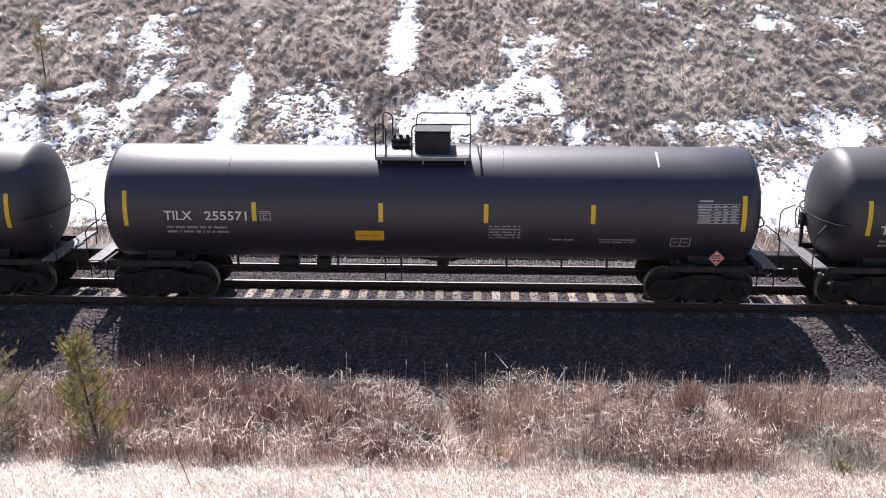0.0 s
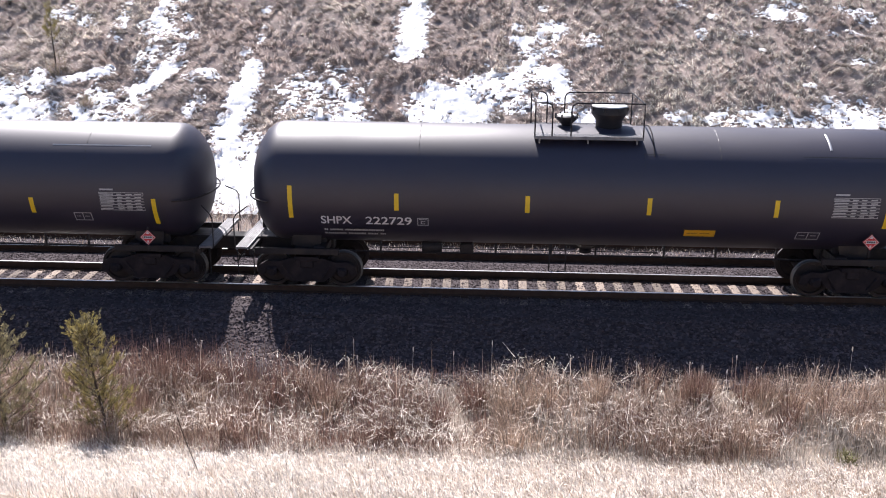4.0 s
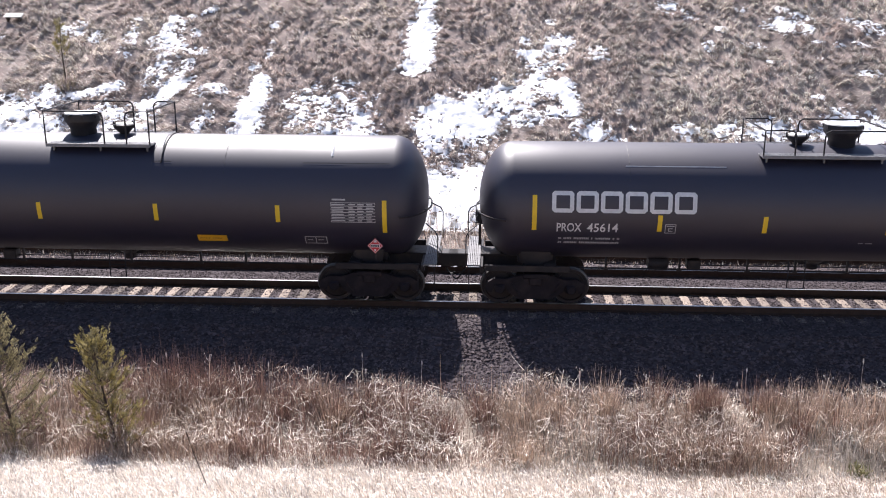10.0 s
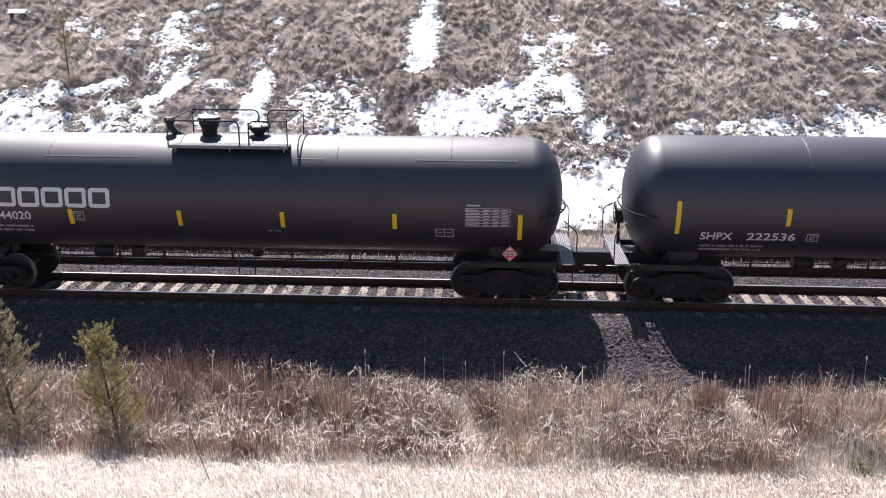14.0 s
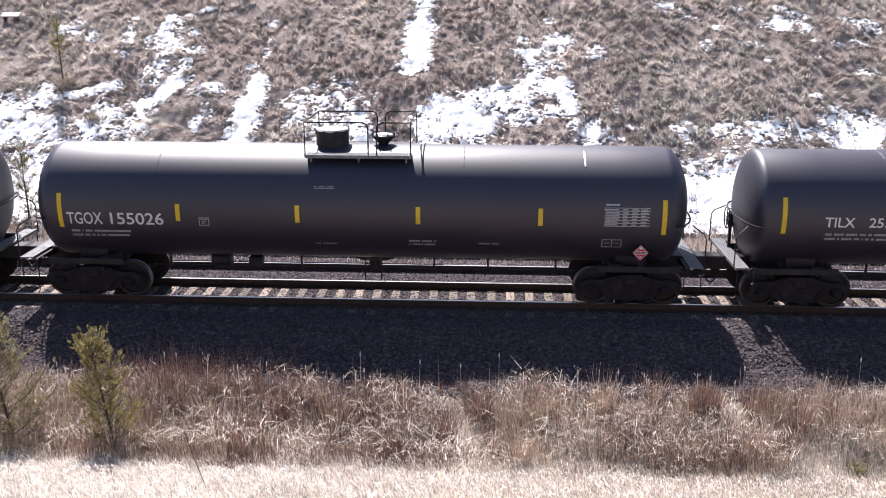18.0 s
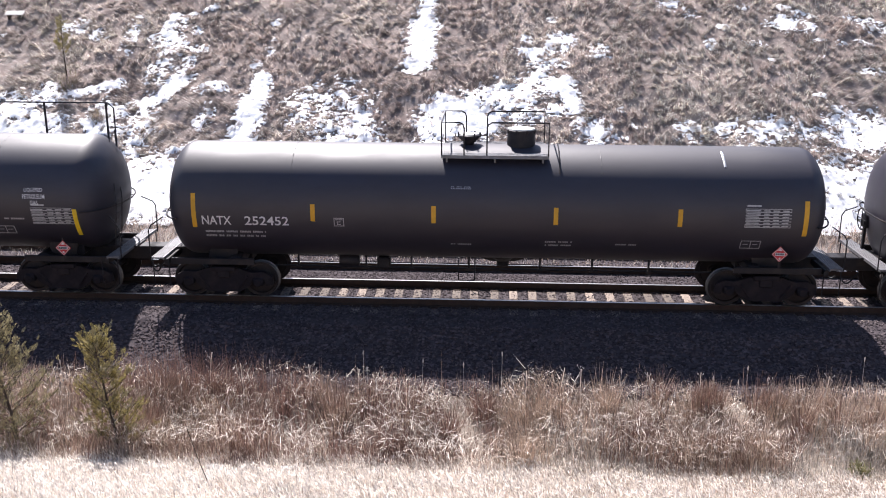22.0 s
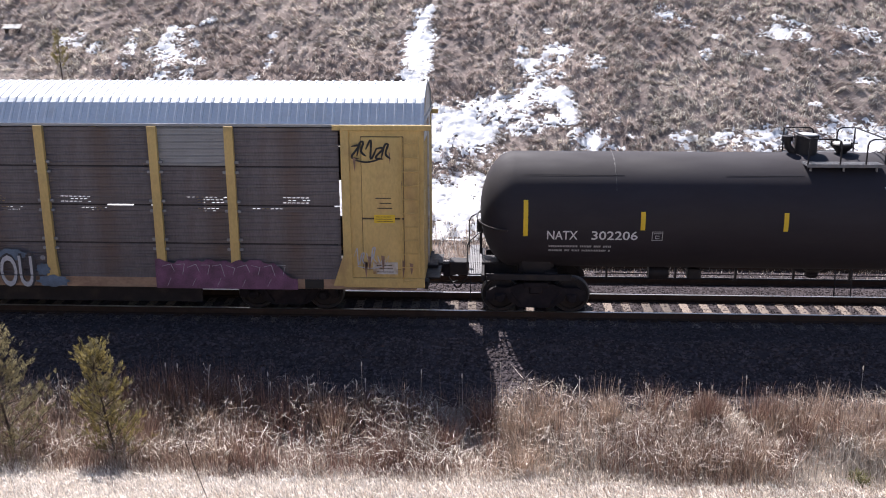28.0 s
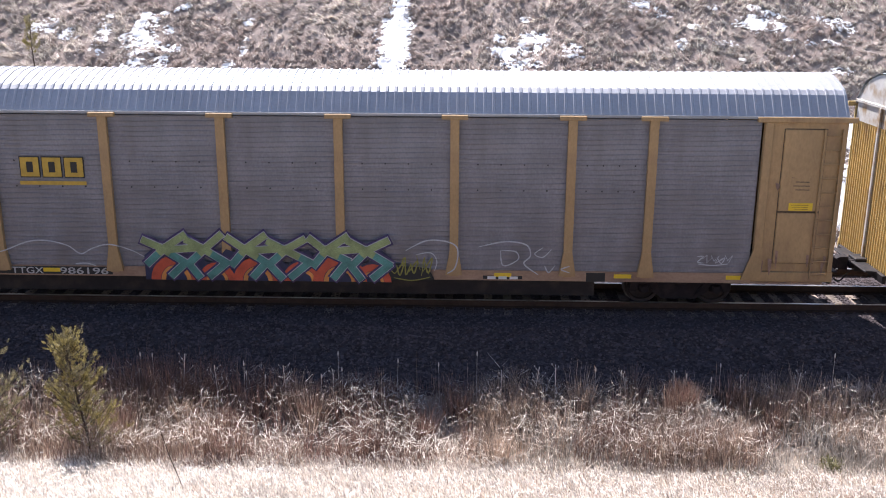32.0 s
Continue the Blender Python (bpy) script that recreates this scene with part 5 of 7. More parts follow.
def under_gear(car, sp, steel):
    """Brake pipe on hangers, brake cylinder and outlet valve below the tank."""
    r, zc, L = sp["r"], sp["zc"], sp["L"]
    zb = zc - r
    q = random.Random(int(abs(sp["xc"]) * 7))
    half = sp["truck"] - 1.5
    pipe = Build()
    zz = zb - 0.23
    pipe.tube([(-half - 0.6, -0.42, zz), (half + 0.6, -0.42, zz)], 0.026, 6)
    pipe.tube([(-half, -0.30, zz + 0.08), (half * 0.4, -0.30, zz + 0.08)], 0.014, 5)
    part("brake_pipe", pipe.mesh("brake_pipe", steel), car)
    x = -half + 0.3
    while x < half:
        part("pipe_hanger", shared(("hanger", steel.name), lambda: Build().box((0, 0, 0.19), (0.05, 0.05, 0.42)).box((0, 0, -0.02), (0.12, 0.09, 0.05)).mesh("pipe_hanger", steel)), car, m=pose(x, -0.42, zz))
        x += q.uniform(1.1, 1.9)
    bx = -half + 1.6
    b = Build().lathe([(0.17, -0.24), (0.19, -0.2), (0.19, 0.2), (0.15, 0.26)], "x", (bx, -0.3, zb - 0.10), 16)
    part("brake_cylinder", b.mesh("brake_cylinder", steel, 40), car)
    part("control_valve", Build().box((bx + 0.9, -0.3, zb - 0.11), (0.34, 0.3, 0.26), 0.03).mesh("control_valve", steel), car)
    b = Build().lathe([(0.30, zb + 0.12), (0.30, zb - 0.02), (0.17, zb - 0.12), (0.15, zb - 0.26), (0.10, zb - 0.28)], "z", (sp.get("outlet", 0.3), 0, 0), 18)
    b.slab([(sp.get("outlet", 0.3) - 0.9, zb + 0.06), (sp.get("outlet", 0.3) + 0.9, zb + 0.06), (sp.get("outlet", 0.3) + 0.3, zb - 0.14), (sp.get("outlet", 0.3) - 0.3, zb - 0.14)], -0.05, 0.05)
    part("outlet_valve", b.mesh("outlet_valve", steel, 40), car)
    for sgn in (-1, 1):
        b = Build()
        cx = sgn * sp["truck"]
        for u in (-1, 1):
            b.slab([(cx - 0.42, zb + 0.55), (cx - 0.30, 1.0), (cx + 0.30, 1.0), (cx + 0.42, zb + 0.55)], u * 0.85 - 0.04, u * 0.85 + 0.04)
        b.box((cx, 0, 0.99), (0.62, 2.2, 0.12), 0.02)
        b.box((cx, 0, zb + 0.10), (sp.get("saddle", 0.9), 1.5, 0.30), 0.04)
        part("saddle", b.mesh("saddle", steel), car)


def quads(b, x0, x1, z0, z1, step=0.07):
    """An upright rectangle in strips low enough to follow the tank."""
    n = max(int((z1 - z0) / step), 1)
    for k in range(n):
        a, d = z0 + (z1 - z0) * k / n, z0 + (z1 - z0) * (k + 1) / n
        b.add([(x0, 0, a), (x1, 0, a), (x1, 0, d), (x0, 0, d)], [(0, 1, 2, 3)])


def logo_blocks(car, x0, x1, z0, z1, r, zc, material):
    """A wordmark as six plain square rings with clipped corners, not lettered."""
    w, t, c = (x1 - x0) / 6, 0.10, 0.06
    for k in range(6):
        b = Build()
        a, e = x0 + k * w + 0.02, x0 + (k + 1) * w - 0.035
        quads(b, a, a + t, z0 + c, z1 - c)
        quads(b, e - t, e, z0 + c, z1 - c)
        for lo, hi in ((z0, z0 + c), (z1 - c, z1)):
            quads(b, a + c, e - c, lo, hi)
        quads(b, a + t, e - t, z0 + c, z0 + t)
        quads(b, a + t, e - t, z1 - t, z1 - c)
        for u, s in ((a, 1), (e, -1)):
            for zz, v in ((z0, 1), (z1, -1)):
                b.add([(u, 0, zz + v * c), (u + s * c, 0, zz), (u + s * c, 0, zz + v * c)], [(0, 1, 2)])
        part("wordmark_block", skin(b, r, zc, 0.009).mesh("wordmark_block", material), car, "large white block of a wordmark")


def smooth_line(pts, fine=5):
    """A soft curve through the points."""
    P = [pts[0]] + list(pts) + [pts[-1]]
    out = []
    for a, b, c, d in zip(P, P[1:], P[2:], P[3:]):
        for k in range(fine):
            t = k / fine
            out.append(tuple(0.5 * (2 * b[i] + (c[i] - a[i]) * t + (2 * a[i] - 5 * b[i] + 4 * c[i] - d[i]) * t * t + (3 * b[i] - a[i] - 3 * c[i] + d[i]) * t ** 3) for i in (0, 1)))
    return out + [tuple(pts[-1])]


def brush_line(pts, w, b):
    """A ribbon of paint along the points, drawn in x and z, thinner at its ends."""
    side, n = [], len(pts) - 1
    for k, (ax, az) in enumerate(pts):
        (px, pz), (nx, nz) = pts[max(k - 1, 0)], pts[min(k + 1, n)]
        ln = math.hypot(nx - px, nz - pz) or 1
        h = w / 2 * min(1.0, 0.45 + 4 * min(k, n - k) / max(n, 1))
        ox, oz = -(nz - pz) / ln * h, (nx - px) / ln * h
        side += [(ax - ox, 0, az - oz), (ax + ox, 0, az + oz)]
    return b.add(side, [(2 * k, 2 * k + 2, 2 * k + 3, 2 * k + 1) for k in range(n)])


STROKES = (((0.0, 0.1), (0.2, 0.9), (0.5, 0.95), (0.35, 0.4), (0.8, 0.1)), ((0.1, 0.85), (0.75, 0.88), (0.2, 0.2), (0.85, 0.08)), ((0.0, 0.5), (0.4, 1.0), (0.5, 0.0), (0.95, 0.6)),
           ((0.1, 0.2), (0.9, 0.9), (0.6, 0.1), (0.2, 0.75)), ((0.1, 0.95), (0.5, 0.3), (0.9, 0.9), (0.65, 0.05)))


def squiggle(x0, x1, z0, z1, r, zc, material, name, seed, loops=6, w=0.03, flat=None):
    """A sprayed tag: handwritten strokes that make no word, with a stroke below."""
    q = random.Random(seed)
    b, step, last = Build(), (x1 - x0) / loops, None
    for k in range(loops):
        g = q.choice([c for c in STROKES if c is not last])
        last = g
        tall, base, slant = (z1 - z0) * q.uniform(0.55, 0.9), z0 + (z1 - z0) * q.uniform(0.08, 0.22), q.uniform(0.0, 0.25) * step
        pts = [(x0 + step * (k + u * 1.45 - 0.22) + slant * v, base + tall * v) for u, v in g]
        if q.random() < 0.6:
            pts = smooth_line(pts)
        brush_line(pts, w, b)
    a, e = x0 + (x1 - x0) * q.uniform(0.0, 0.3), x0 + (x1 - x0) * q.uniform(0.7, 1.0)
    brush_line(smooth_line([(a, z0 + (z1 - z0) * 0.10), ((a + e) / 2, z0), (e, z0 + (z1 - z0) * 0.14)]), w * 0.8, b)
    if flat is None:
        skin(b, r, zc, 0.009)
    else:
        b.v = [(x, flat - 0.0001 * (k // 2 % 9), z) for k, (x, y, z) in enumerate(b.v)]
    return b.mesh(name, material)


CARS = []


def tank_car(sp):
    car = new(sp.get("name", "tank_car"))
    car.location = (sp["xc"], 0, 0)
    tagged(car, sp["label"], "tank car", group="cars of the freight train")
    r, zc, L = sp["r"], sp["zc"], sp["L"]
    steel = sp.get("steel", M["steel"])
    paint = sp.get("paint", M["tank"])
    CARS.append((car, sp["xc"], L / 2 + 1))
    part("tank", shared(("tank", L, r, zc, sp["head"], paint.name), lambda: tank_mesh(L, r, zc, sp["head"], paint, 0)), car)
    for sgn in (-1, 1):
        truck(car, sgn * sp["truck"], sp["xc"], L / 2)
        end_gear(car, L / 2 - 0.06, sgn, steel, L / 2 - sp["truck"] + 0.5)
        head_rail(car, sp, sgn, steel)
    brake_wheel(car, L / 2 - 0.02, -1 if sp.get("brake", 1) > 0 else 1, steel)
    under_gear(car, sp, steel)
    fittings(car, sp, steel)
    # weld seams: faint beads; on the last, sun glint painted pale over the shoulder
    seams = sp.get("seams", (-0.3, 0.12, 0.34))
    for u in seams:
        bright = u == seams[-1] and not sp.get("plain_seams")
        a0, a1, w, up = (50, 74, 0.030, 0.010) if bright else (30, 150, 0.010, 0.006)
        ring = Build()
        for k in range(12):
            pts = []
            for g in (a0 + (a1 - a0) * k / 12, a0 + (a1 - a0) * (k + 1) / 12):
                for dx, lift in ((-w, 0.001), (0.0, up), (w, 0.001)):
                    pts.append((u * L + dx, -(r + lift) * math.cos(radians(g)), zc + (r + lift) * math.sin(radians(g))))
            ring.add(pts, [(0, 1, 4, 3), (1, 2, 5, 4)])
        part("weld_seam", ring.mesh("weld_seam", M["seam_glint"] if bright else sp.get("seam_paint", M["seam"])), car)
    # reflective stripes: the end ones are longer
    z0, z1 = sp["stripe_z"]
    e0, e1 = sp["end_z"]
    xs = sp["stripes"]
    for i, x in enumerate(xs):
        a, d = (e0, e1) if i in (0, len(xs) - 1) else (z0, z1)
        part("reflective_stripe", patch(x - 0.055, x + 0.055, a, d, r, zc, sp.get("stripe", M["yellow"]), "reflective_stripe"), car, "yellow reflective stripe")
    for a, d, at in sp.get("ledges", ()):
        b = Build()
        for k in range(12):
            u0, u1 = a + (d - a) * k / 12, a + (d - a) * (k + 1) / 12
            for g0, g1, r0, r1 in ((at, at + 0.6, r + 0.006, r + 0.007), (at - 0.25, at, r + 0.003, r + 0.006)):
                b.add([(u, -rr * math.cos(radians(g)), zc + rr * math.sin(radians(g))) for u, g, rr in ((u0, g0, r0), (u1, g0, r0), (u1, g1, r1), (u0, g1, r1))], [(0, 1, 2, 3)])
        part("jacket_ledge", b.mesh("jacket_ledge", sp.get("ledge_paint", M["seam_glint"])), car, "narrow ledge along the shoulder of the tank")
    ink = sp.get("ink", M["lettering"])
    soft = sp.get("soft", M["faint"])
    if "mark" in sp:
        text, a, d, lo, hi = sp["mark"]
        words = text.split()
        n_all = len(words[0]) + len(words[1]) + (1.6 if "  " in text else 0.7)
        for word, at, name in ((words[0], 0.0, "owner_mark"), (words[1], 1 - len(words[1]) / n_all, "car_number")):
            b = lettering(word, (d - a) * len(word) / n_all * 0.96, hi - lo, ink)
            b.v = [(x + a + (d - a) * at, 0, z + lo) for x, y, z in b.v]
            part(name, skin(b, r, zc, 0.010).mesh(name, ink), car, "painted " + name.replace("_", " "))
        for k in range(2):
            if "limits" in sp:
                b = lettering(sp["limits"][k], 1.55 - 0.05 * (1 - k), 0.075, soft)
                b.v = [(x + a + 0.05, 0, z + lo - 0.34 + k * 0.135) for x, y, z in b.v]
                part("load_limit", skin(b, r, zc, 0.008).mesh("load_limit", soft), car, "white stencilled load limits")
                continue
            part("load_limit", bars(a + 0.05, a + 1.55, lo - 0.36 + k * 0.12, lo - 0.24 + k * 0.12, 1, r, zc, soft, "load_limit", int(a * 100) + k), car)
    if sp.get("cbox"):
        a, d, lo, hi = sp["cbox"]
        part("class_mark", frame_box(a, d, lo, hi, 0.018, r, zc, soft, "class_mark", 1), car)
    if sp.get("logo"):
        logo_blocks(car, *sp["logo"], r, zc, ink)
    if "label_box" in sp:
        a, d, lo, hi = sp["label_box"]
        lb = part("notice", patch(a, d, lo, hi, r, zc, sp.get("label_paint", M["label_yellow"]), "notice"), car, "amber notice label")
        part("notice_print", bars(a + 0.06, d - 0.06, lo + (hi - lo) * 0.40, lo + (hi - lo) * 0.60, 1, r, zc, M["bark"], "notice_print", 5), lb)
    if "data" in sp:
        data_panel(car, *sp["data"], r, zc, int(abs(sp["xc"])), sp.get("data_ink", soft))
    if sp.get("frame"):
        part("test_box", frame_box(*sp["frame"], 0.02, r, zc, soft, "test_box", 2), car)
    for i, t in enumerate(sp.get("texts", ())):
        h = (t[3] - t[2]) / t[4]
        for k in range(t[4]):
            part("small_print", bars(t[0], t[1], t[2] + k * h, t[2] + (k + 1) * h, 1, r, zc, t[5] if len(t) > 5 else soft, "small_print", i + 3 + k), car)
    for t in sp.get("tags", ()):
        part("sprayed_tag", squiggle(*t[:4], r, zc, t[4], "sprayed_tag", t[5], t[6], t[7]), car, t[8])
    if "placard" in sp:
        placard(car, *sp["placard"], white=sp.get("white_placard", False))
    return car


TILX = dict(L=16.33, r=1.43, zc=2.40, head=0.40, truck=6.75, plat=(-1.30, 0.98), dome=("box", 0.05, 0.86, 0.42), valves=-0.75, ladder=-0.87, gap=(-1.05, -0.42), hoop=1.25,
            stripes=(-7.40, -4.24, -1.16, 1.38, 3.95, 7.54), stripe_z=(2.20, 2.67), end_z=(2.04, 2.91), cbox=(-4.10, -3.84, 2.22, 2.45), label_box=(-1.80, -1.10, 1.70, 1.97),
            data=(6.43, 7.42, 2.24, 2.70), frame=(5.86, 6.34, 1.60, 1.84), placard=(6.98, 1.36), texts=((1.45, 2.22, 1.78, 2.16, 5), (2.91, 3.51, 1.73, 1.82, 1), (4.14, 5.02, 1.68, 1.82, 2)),
            seams=(-0.30, 0.11, 0.34))
PROX = dict(L=16.36, r=1.455, zc=2.535, head=0.85, truck=6.75, plat=(-1.45, 1.50), ladder=0.26, lowrail=True,
            stripes=(-6.84, -3.85, -1.37, 1.52, 4.36, 7.0), stripe_z=(2.07, 2.49), end_z=(2.07, 2.94), cbox=(-3.72, -3.46, 2.03, 2.27), logo=(-6.45, -2.97, 2.53, 3.04), ledges=((-4.68, -2.28, 46), (1.60, 2.30, 46), (4.55, 7.0, 46)),
            data=(5.82, 6.91, 2.01, 2.45), frame=(5.09, 5.52, 1.70, 1.92), placard=(6.90, 1.40), seams=(-0.28, 0.16, 0.33), label_box=(3.06, 3.82, 2.18, 2.47), label_paint=M["yellow"],
            texts=((0.9, 1.25, 1.80, 1.86, 1),))
SHPX = dict(L=16.36, r=1.51, zc=2.58, head=0.80, truck=6.75, plat=(-1.16, 1.42), ladder=-0.60,
            stripes=(-7.03, -4.45, -1.30, 1.60, 4.60, 7.2), stripe_z=(2.19, 2.62), end_z=(1.94, 2.77), cbox=(-3.95, -3.68, 1.78, 2.0), label_box=(2.52, 3.26, 1.61, 1.80),
            data=(5.90, 6.98, 2.21, 2.70), frame=(5.2, 5.75, 1.58, 1.80), ledges=((1.45, 1.95, 42), (5.2, 7.3, 42)), ledge_paint=M["seam"], placard=(6.95, 1.60), seams=(-0.24, 0.09, 0.20, 0.36), texts=())
UTC = dict(L=16.36, r=1.45, zc=2.41, head=0.62, truck=6.75, plat=(-1.24, 1.33), ladder=0.42, paint=M["tank_dull"],
           stripes=(-7.28, -4.35, -1.41, 1.53, 4.48, 7.43), stripe_z=(2.16, 2.59), end_z=(1.96, 2.82), cbox=(-3.84, -3.59, 2.04, 2.26), data=(6.0, 7.08, 2.17, 2.62), frame=(5.98, 6.46, 1.59, 1.82),
           placard=(6.92, 1.50), seams=(-0.3, 0.16, 0.34), texts=((-1.0, -0.45, 1.55, 1.63, 1), (1.3, 2.0, 1.55, 1.75, 2), (3.0, 3.5, 1.6, 1.7, 1), (-1.0, -0.5, 2.98, 3.06, 2)))
OLD = dict(PROX, head=0.80, stripes=(-7.0, -3.97, -1.25, 1.30, 4.05, 7.09), stripe_z=(1.93, 2.34), end_z=(1.66, 2.36), logo=(-6.43, -2.90, 2.38, 2.87), cbox=(-3.90, -3.63, 2.04, 2.28), data=(5.76, 6.86, 2.04, 2.50),
           frame=(5.04, 5.48, 1.73, 1.96), plat=(-1.52, 1.42), dome=("bulb", -0.78, 0.52, 0.42), bowl=0.48, elbow=-1.80, placard=(6.86, 1.36), ladder=0.36)
OLD["plain_seams"] = True
OLD.pop("label_box")
BLACK = "black tank car with yellow stripes"

tank_car(dict(UTC, xc=16.75, label=BLACK + " and white print", mark=("TCBX 251", -7.0, -5.0, 2.0, 2.22), dome=("round", -0.66, 0.88, 0.36), bowl=0.6))
tank_car(dict(TILX, xc=-1.03, label=BLACK + " and a boxy valve housing", mark=("TILX  255571", -6.45, -4.38, 2.21, 2.44)))
tank_car(dict(UTC, xc=-18.77, label=BLACK + " and small yellow spray tag", mark=("TCBX  251161", -7.16, -5.14, 2.0, 2.23), dome=("round", -0.66, 0.88, 0.36), bowl=0.6,
              tags=((-4.84, -3.83, 1.55, 1.85, M["spray_yellow"], 4, 6, 0.035, "yellow-green spray tag"),)))
tank_car(dict(SHPX, xc=-36.59, label=BLACK + " and a flared manway", mark=("SHPX  222729", -6.31, -4.04, 1.79, 2.01), dome=("bulb", 0.72, 0.90, 0.48), bowl=-0.33, gap=(-0.75, -0.30), ladder=-0.52))
tank_car(dict(OLD, xc=-54.08, label=BLACK + ", white wordmark and silver spray tags", mark=("PROX 44018", -6.42, -4.85, 2.04, 2.27),
              tags=((-3.66, -1.67, 1.90, 2.28, M["spray_grey"], 2, 9, 0.025, "silver handwritten tag"), (-1.74, -0.48, 1.60, 1.86, M["spray_grey"], 6, 9, 0.03, "silver spray tag"))))
tank_car(dict(PROX, xc=-71.89, label=BLACK + " and a white wordmark", mark=("PROX 45675", -6.30, -4.79, 2.04, 2.28), dome=("bulb", -0.66, 0.90, 0.50), bowl=0.45, gap=(0.15, 0.75)))
tank_car(dict(PROX, xc=-89.59, label=BLACK + " and a white wordmark", mark=("PROX 45614", -6.30, -4.80, 2.04, 2.27), dome=("bulb", 0.70, 0.90, 0.50), bowl=-0.37, gap=(-0.72, -0.05), ladder=-0.50))
tank_car(dict(SHPX, xc=-107.24, label=BLACK + " and a flared manway", mark=("SHPX  222631", -6.40, -4.19, 1.79, 2.01), dome=("bulb", -0.64, 0.88, 0.50), bowl=0.42, gap=(0.30, 0.85), ladder=0.48))
tank_car(dict(SHPX, xc=-124.95, label=BLACK + " and a flared manway", mark=("SHPX  222536", -6.46, -4.17, 1.79, 2.0), dome=("bulb", 0.60, 0.88, 0.50), bowl=-0.45, gap=(-0.85, -0.35), ladder=-0.67))
tank_car(dict(OLD, xc=-142.82, label=BLACK + " and a white wordmark", mark=("PROX 44020", -6.55, -4.95, 2.04, 2.26), paint=M["tank_dull"]))
tank_car(dict(TILX, xc=-160.74, label=BLACK + " and a pale blue spray tag", mark=("TILX  255603", -6.45, -4.32, 2.22, 2.46), tags=((-0.30, 0.55, 2.40, 3.20, M["spray_blue"], 9, 5, 0.055, "pale blue spray tag"),)))
tank_car(dict(UTC, xc=-178.39, label=BLACK + " and tall white numbers", mark=("TGOX 155026", -7.12, -4.66, 2.05, 2.36), dome=("round", -0.72, 0.82, 0.36), bowl=0.57, paint=M["tank"]))
tank_car(dict(TILX, xc=-196.11, label=BLACK + " and a boxy valve housing", mark=("TILX  255795", -6.46, -4.35, 2.17, 2.42), limits=("LT  WT    79700 LB  36150 KG", "LD  LMT  208300 LB  93600 KG")))
tank_car(dict(UTC, xc=-213.85, label="dull black tank car with dark yellow reflective stripes", mark=("NATX  252452", -7.09, -4.90, 2.04, 2.27), dome=("round", 0.70, 0.70, 0.38), bowl=-0.6, gap=(-0.7, -0.15), ladder=-0.6, stripe=M["label_yellow"]))
lp = tank_car(dict(UTC, xc=-232.52, L=18.29, r=1.47, zc=2.53, truck=7.8, head=0.75, plat=(-1.2, 1.2), label="long dull black gas tank car with a full-length handrail on top", mark=("GATX 9185", -7.55, -5.74, 1.97, 2.19),
                   dome=("bulb", -0.02, 0.92, 0.46), valves=0.7, ladder=0.9, gap=(0.6, 0.95), lowrail=True, stripes=(-8.30, -4.76, -1.19, 1.19, 3.61, 5.97, 8.42), stripe_z=(1.90, 2.31), end_z=(1.66, 2.38),
                   cbox=(-5.59, -5.32, 1.94, 2.17), data=(7.32, 8.36, 1.98, 2.40), frame=(6.34, 6.80, 1.68, 1.91), label_box=(4.31, 5.08, 1.69, 1.90), label_paint=M["cream"], placard=(8.0, 1.36),
                   texts=((6.62, 7.19, 2.07, 2.17, 1), (1.2, 1.7, 2.62, 2.80, 2, M["faint2"])), seams=(-0.3, -0.09, 0.13, 0.35), plain_seams=True))
for i, word in enumerate(("LIQUEFIED", "PETROLEUM", "GAS")):
    w = (0.46, 0.56, 0.20)[i]
    b = lettering(word, w, 0.11, M["lettering"])
    b.v = [(x + 7.44 - w / 2, 0, z + 2.79 - i * 0.155) for x, y, z in b.v]
    part("gas_notice", skin(b, 1.47, 2.53, 0.010).mesh("gas_notice", M["lettering"]), lp, "white stencilled words")
rail = Build().tube([(-8.65, 1.0, 3.2), (-8.65, 1.0, 4.55), (-8.5, 1.0, 4.68), (8.5, 1.0, 4.68), (8.65, 1.0, 4.55), (8.65, 1.0, 3.2)], 0.02, 6)
part("handrail", rail.mesh("handrail", M["steel"]), lp, "full-length handrail")
for k in range(11):
    part("rail_post", shared("rail_post", lambda: Build().box((0, 0, 0), (0.05, 0.03, 1.0)).mesh("rail_post", M["steel"])), lp, m=pose(-8.15 + k * 1.66, 1.0, 4.17))
for sgn in (-1, 1):
    b = Build()
    for u in (-0.2, 0.2):
        b.tube([(sgn * 9.1, u - 0.6, 1.15), (sgn * 9.22, u - 0.6, 2.4), (sgn * 8.7, u + 0.6, 4.0)], 0.015, 5)
    for k in range(8):
        b.tube([(sgn * 9.17, -0.8, 1.3 + k * 0.16), (sgn * 9.17, -0.4, 1.3 + k * 0.16)], 0.012, 5)
    part("end_ladder", b.mesh("end_ladder", M["steel"]), lp)
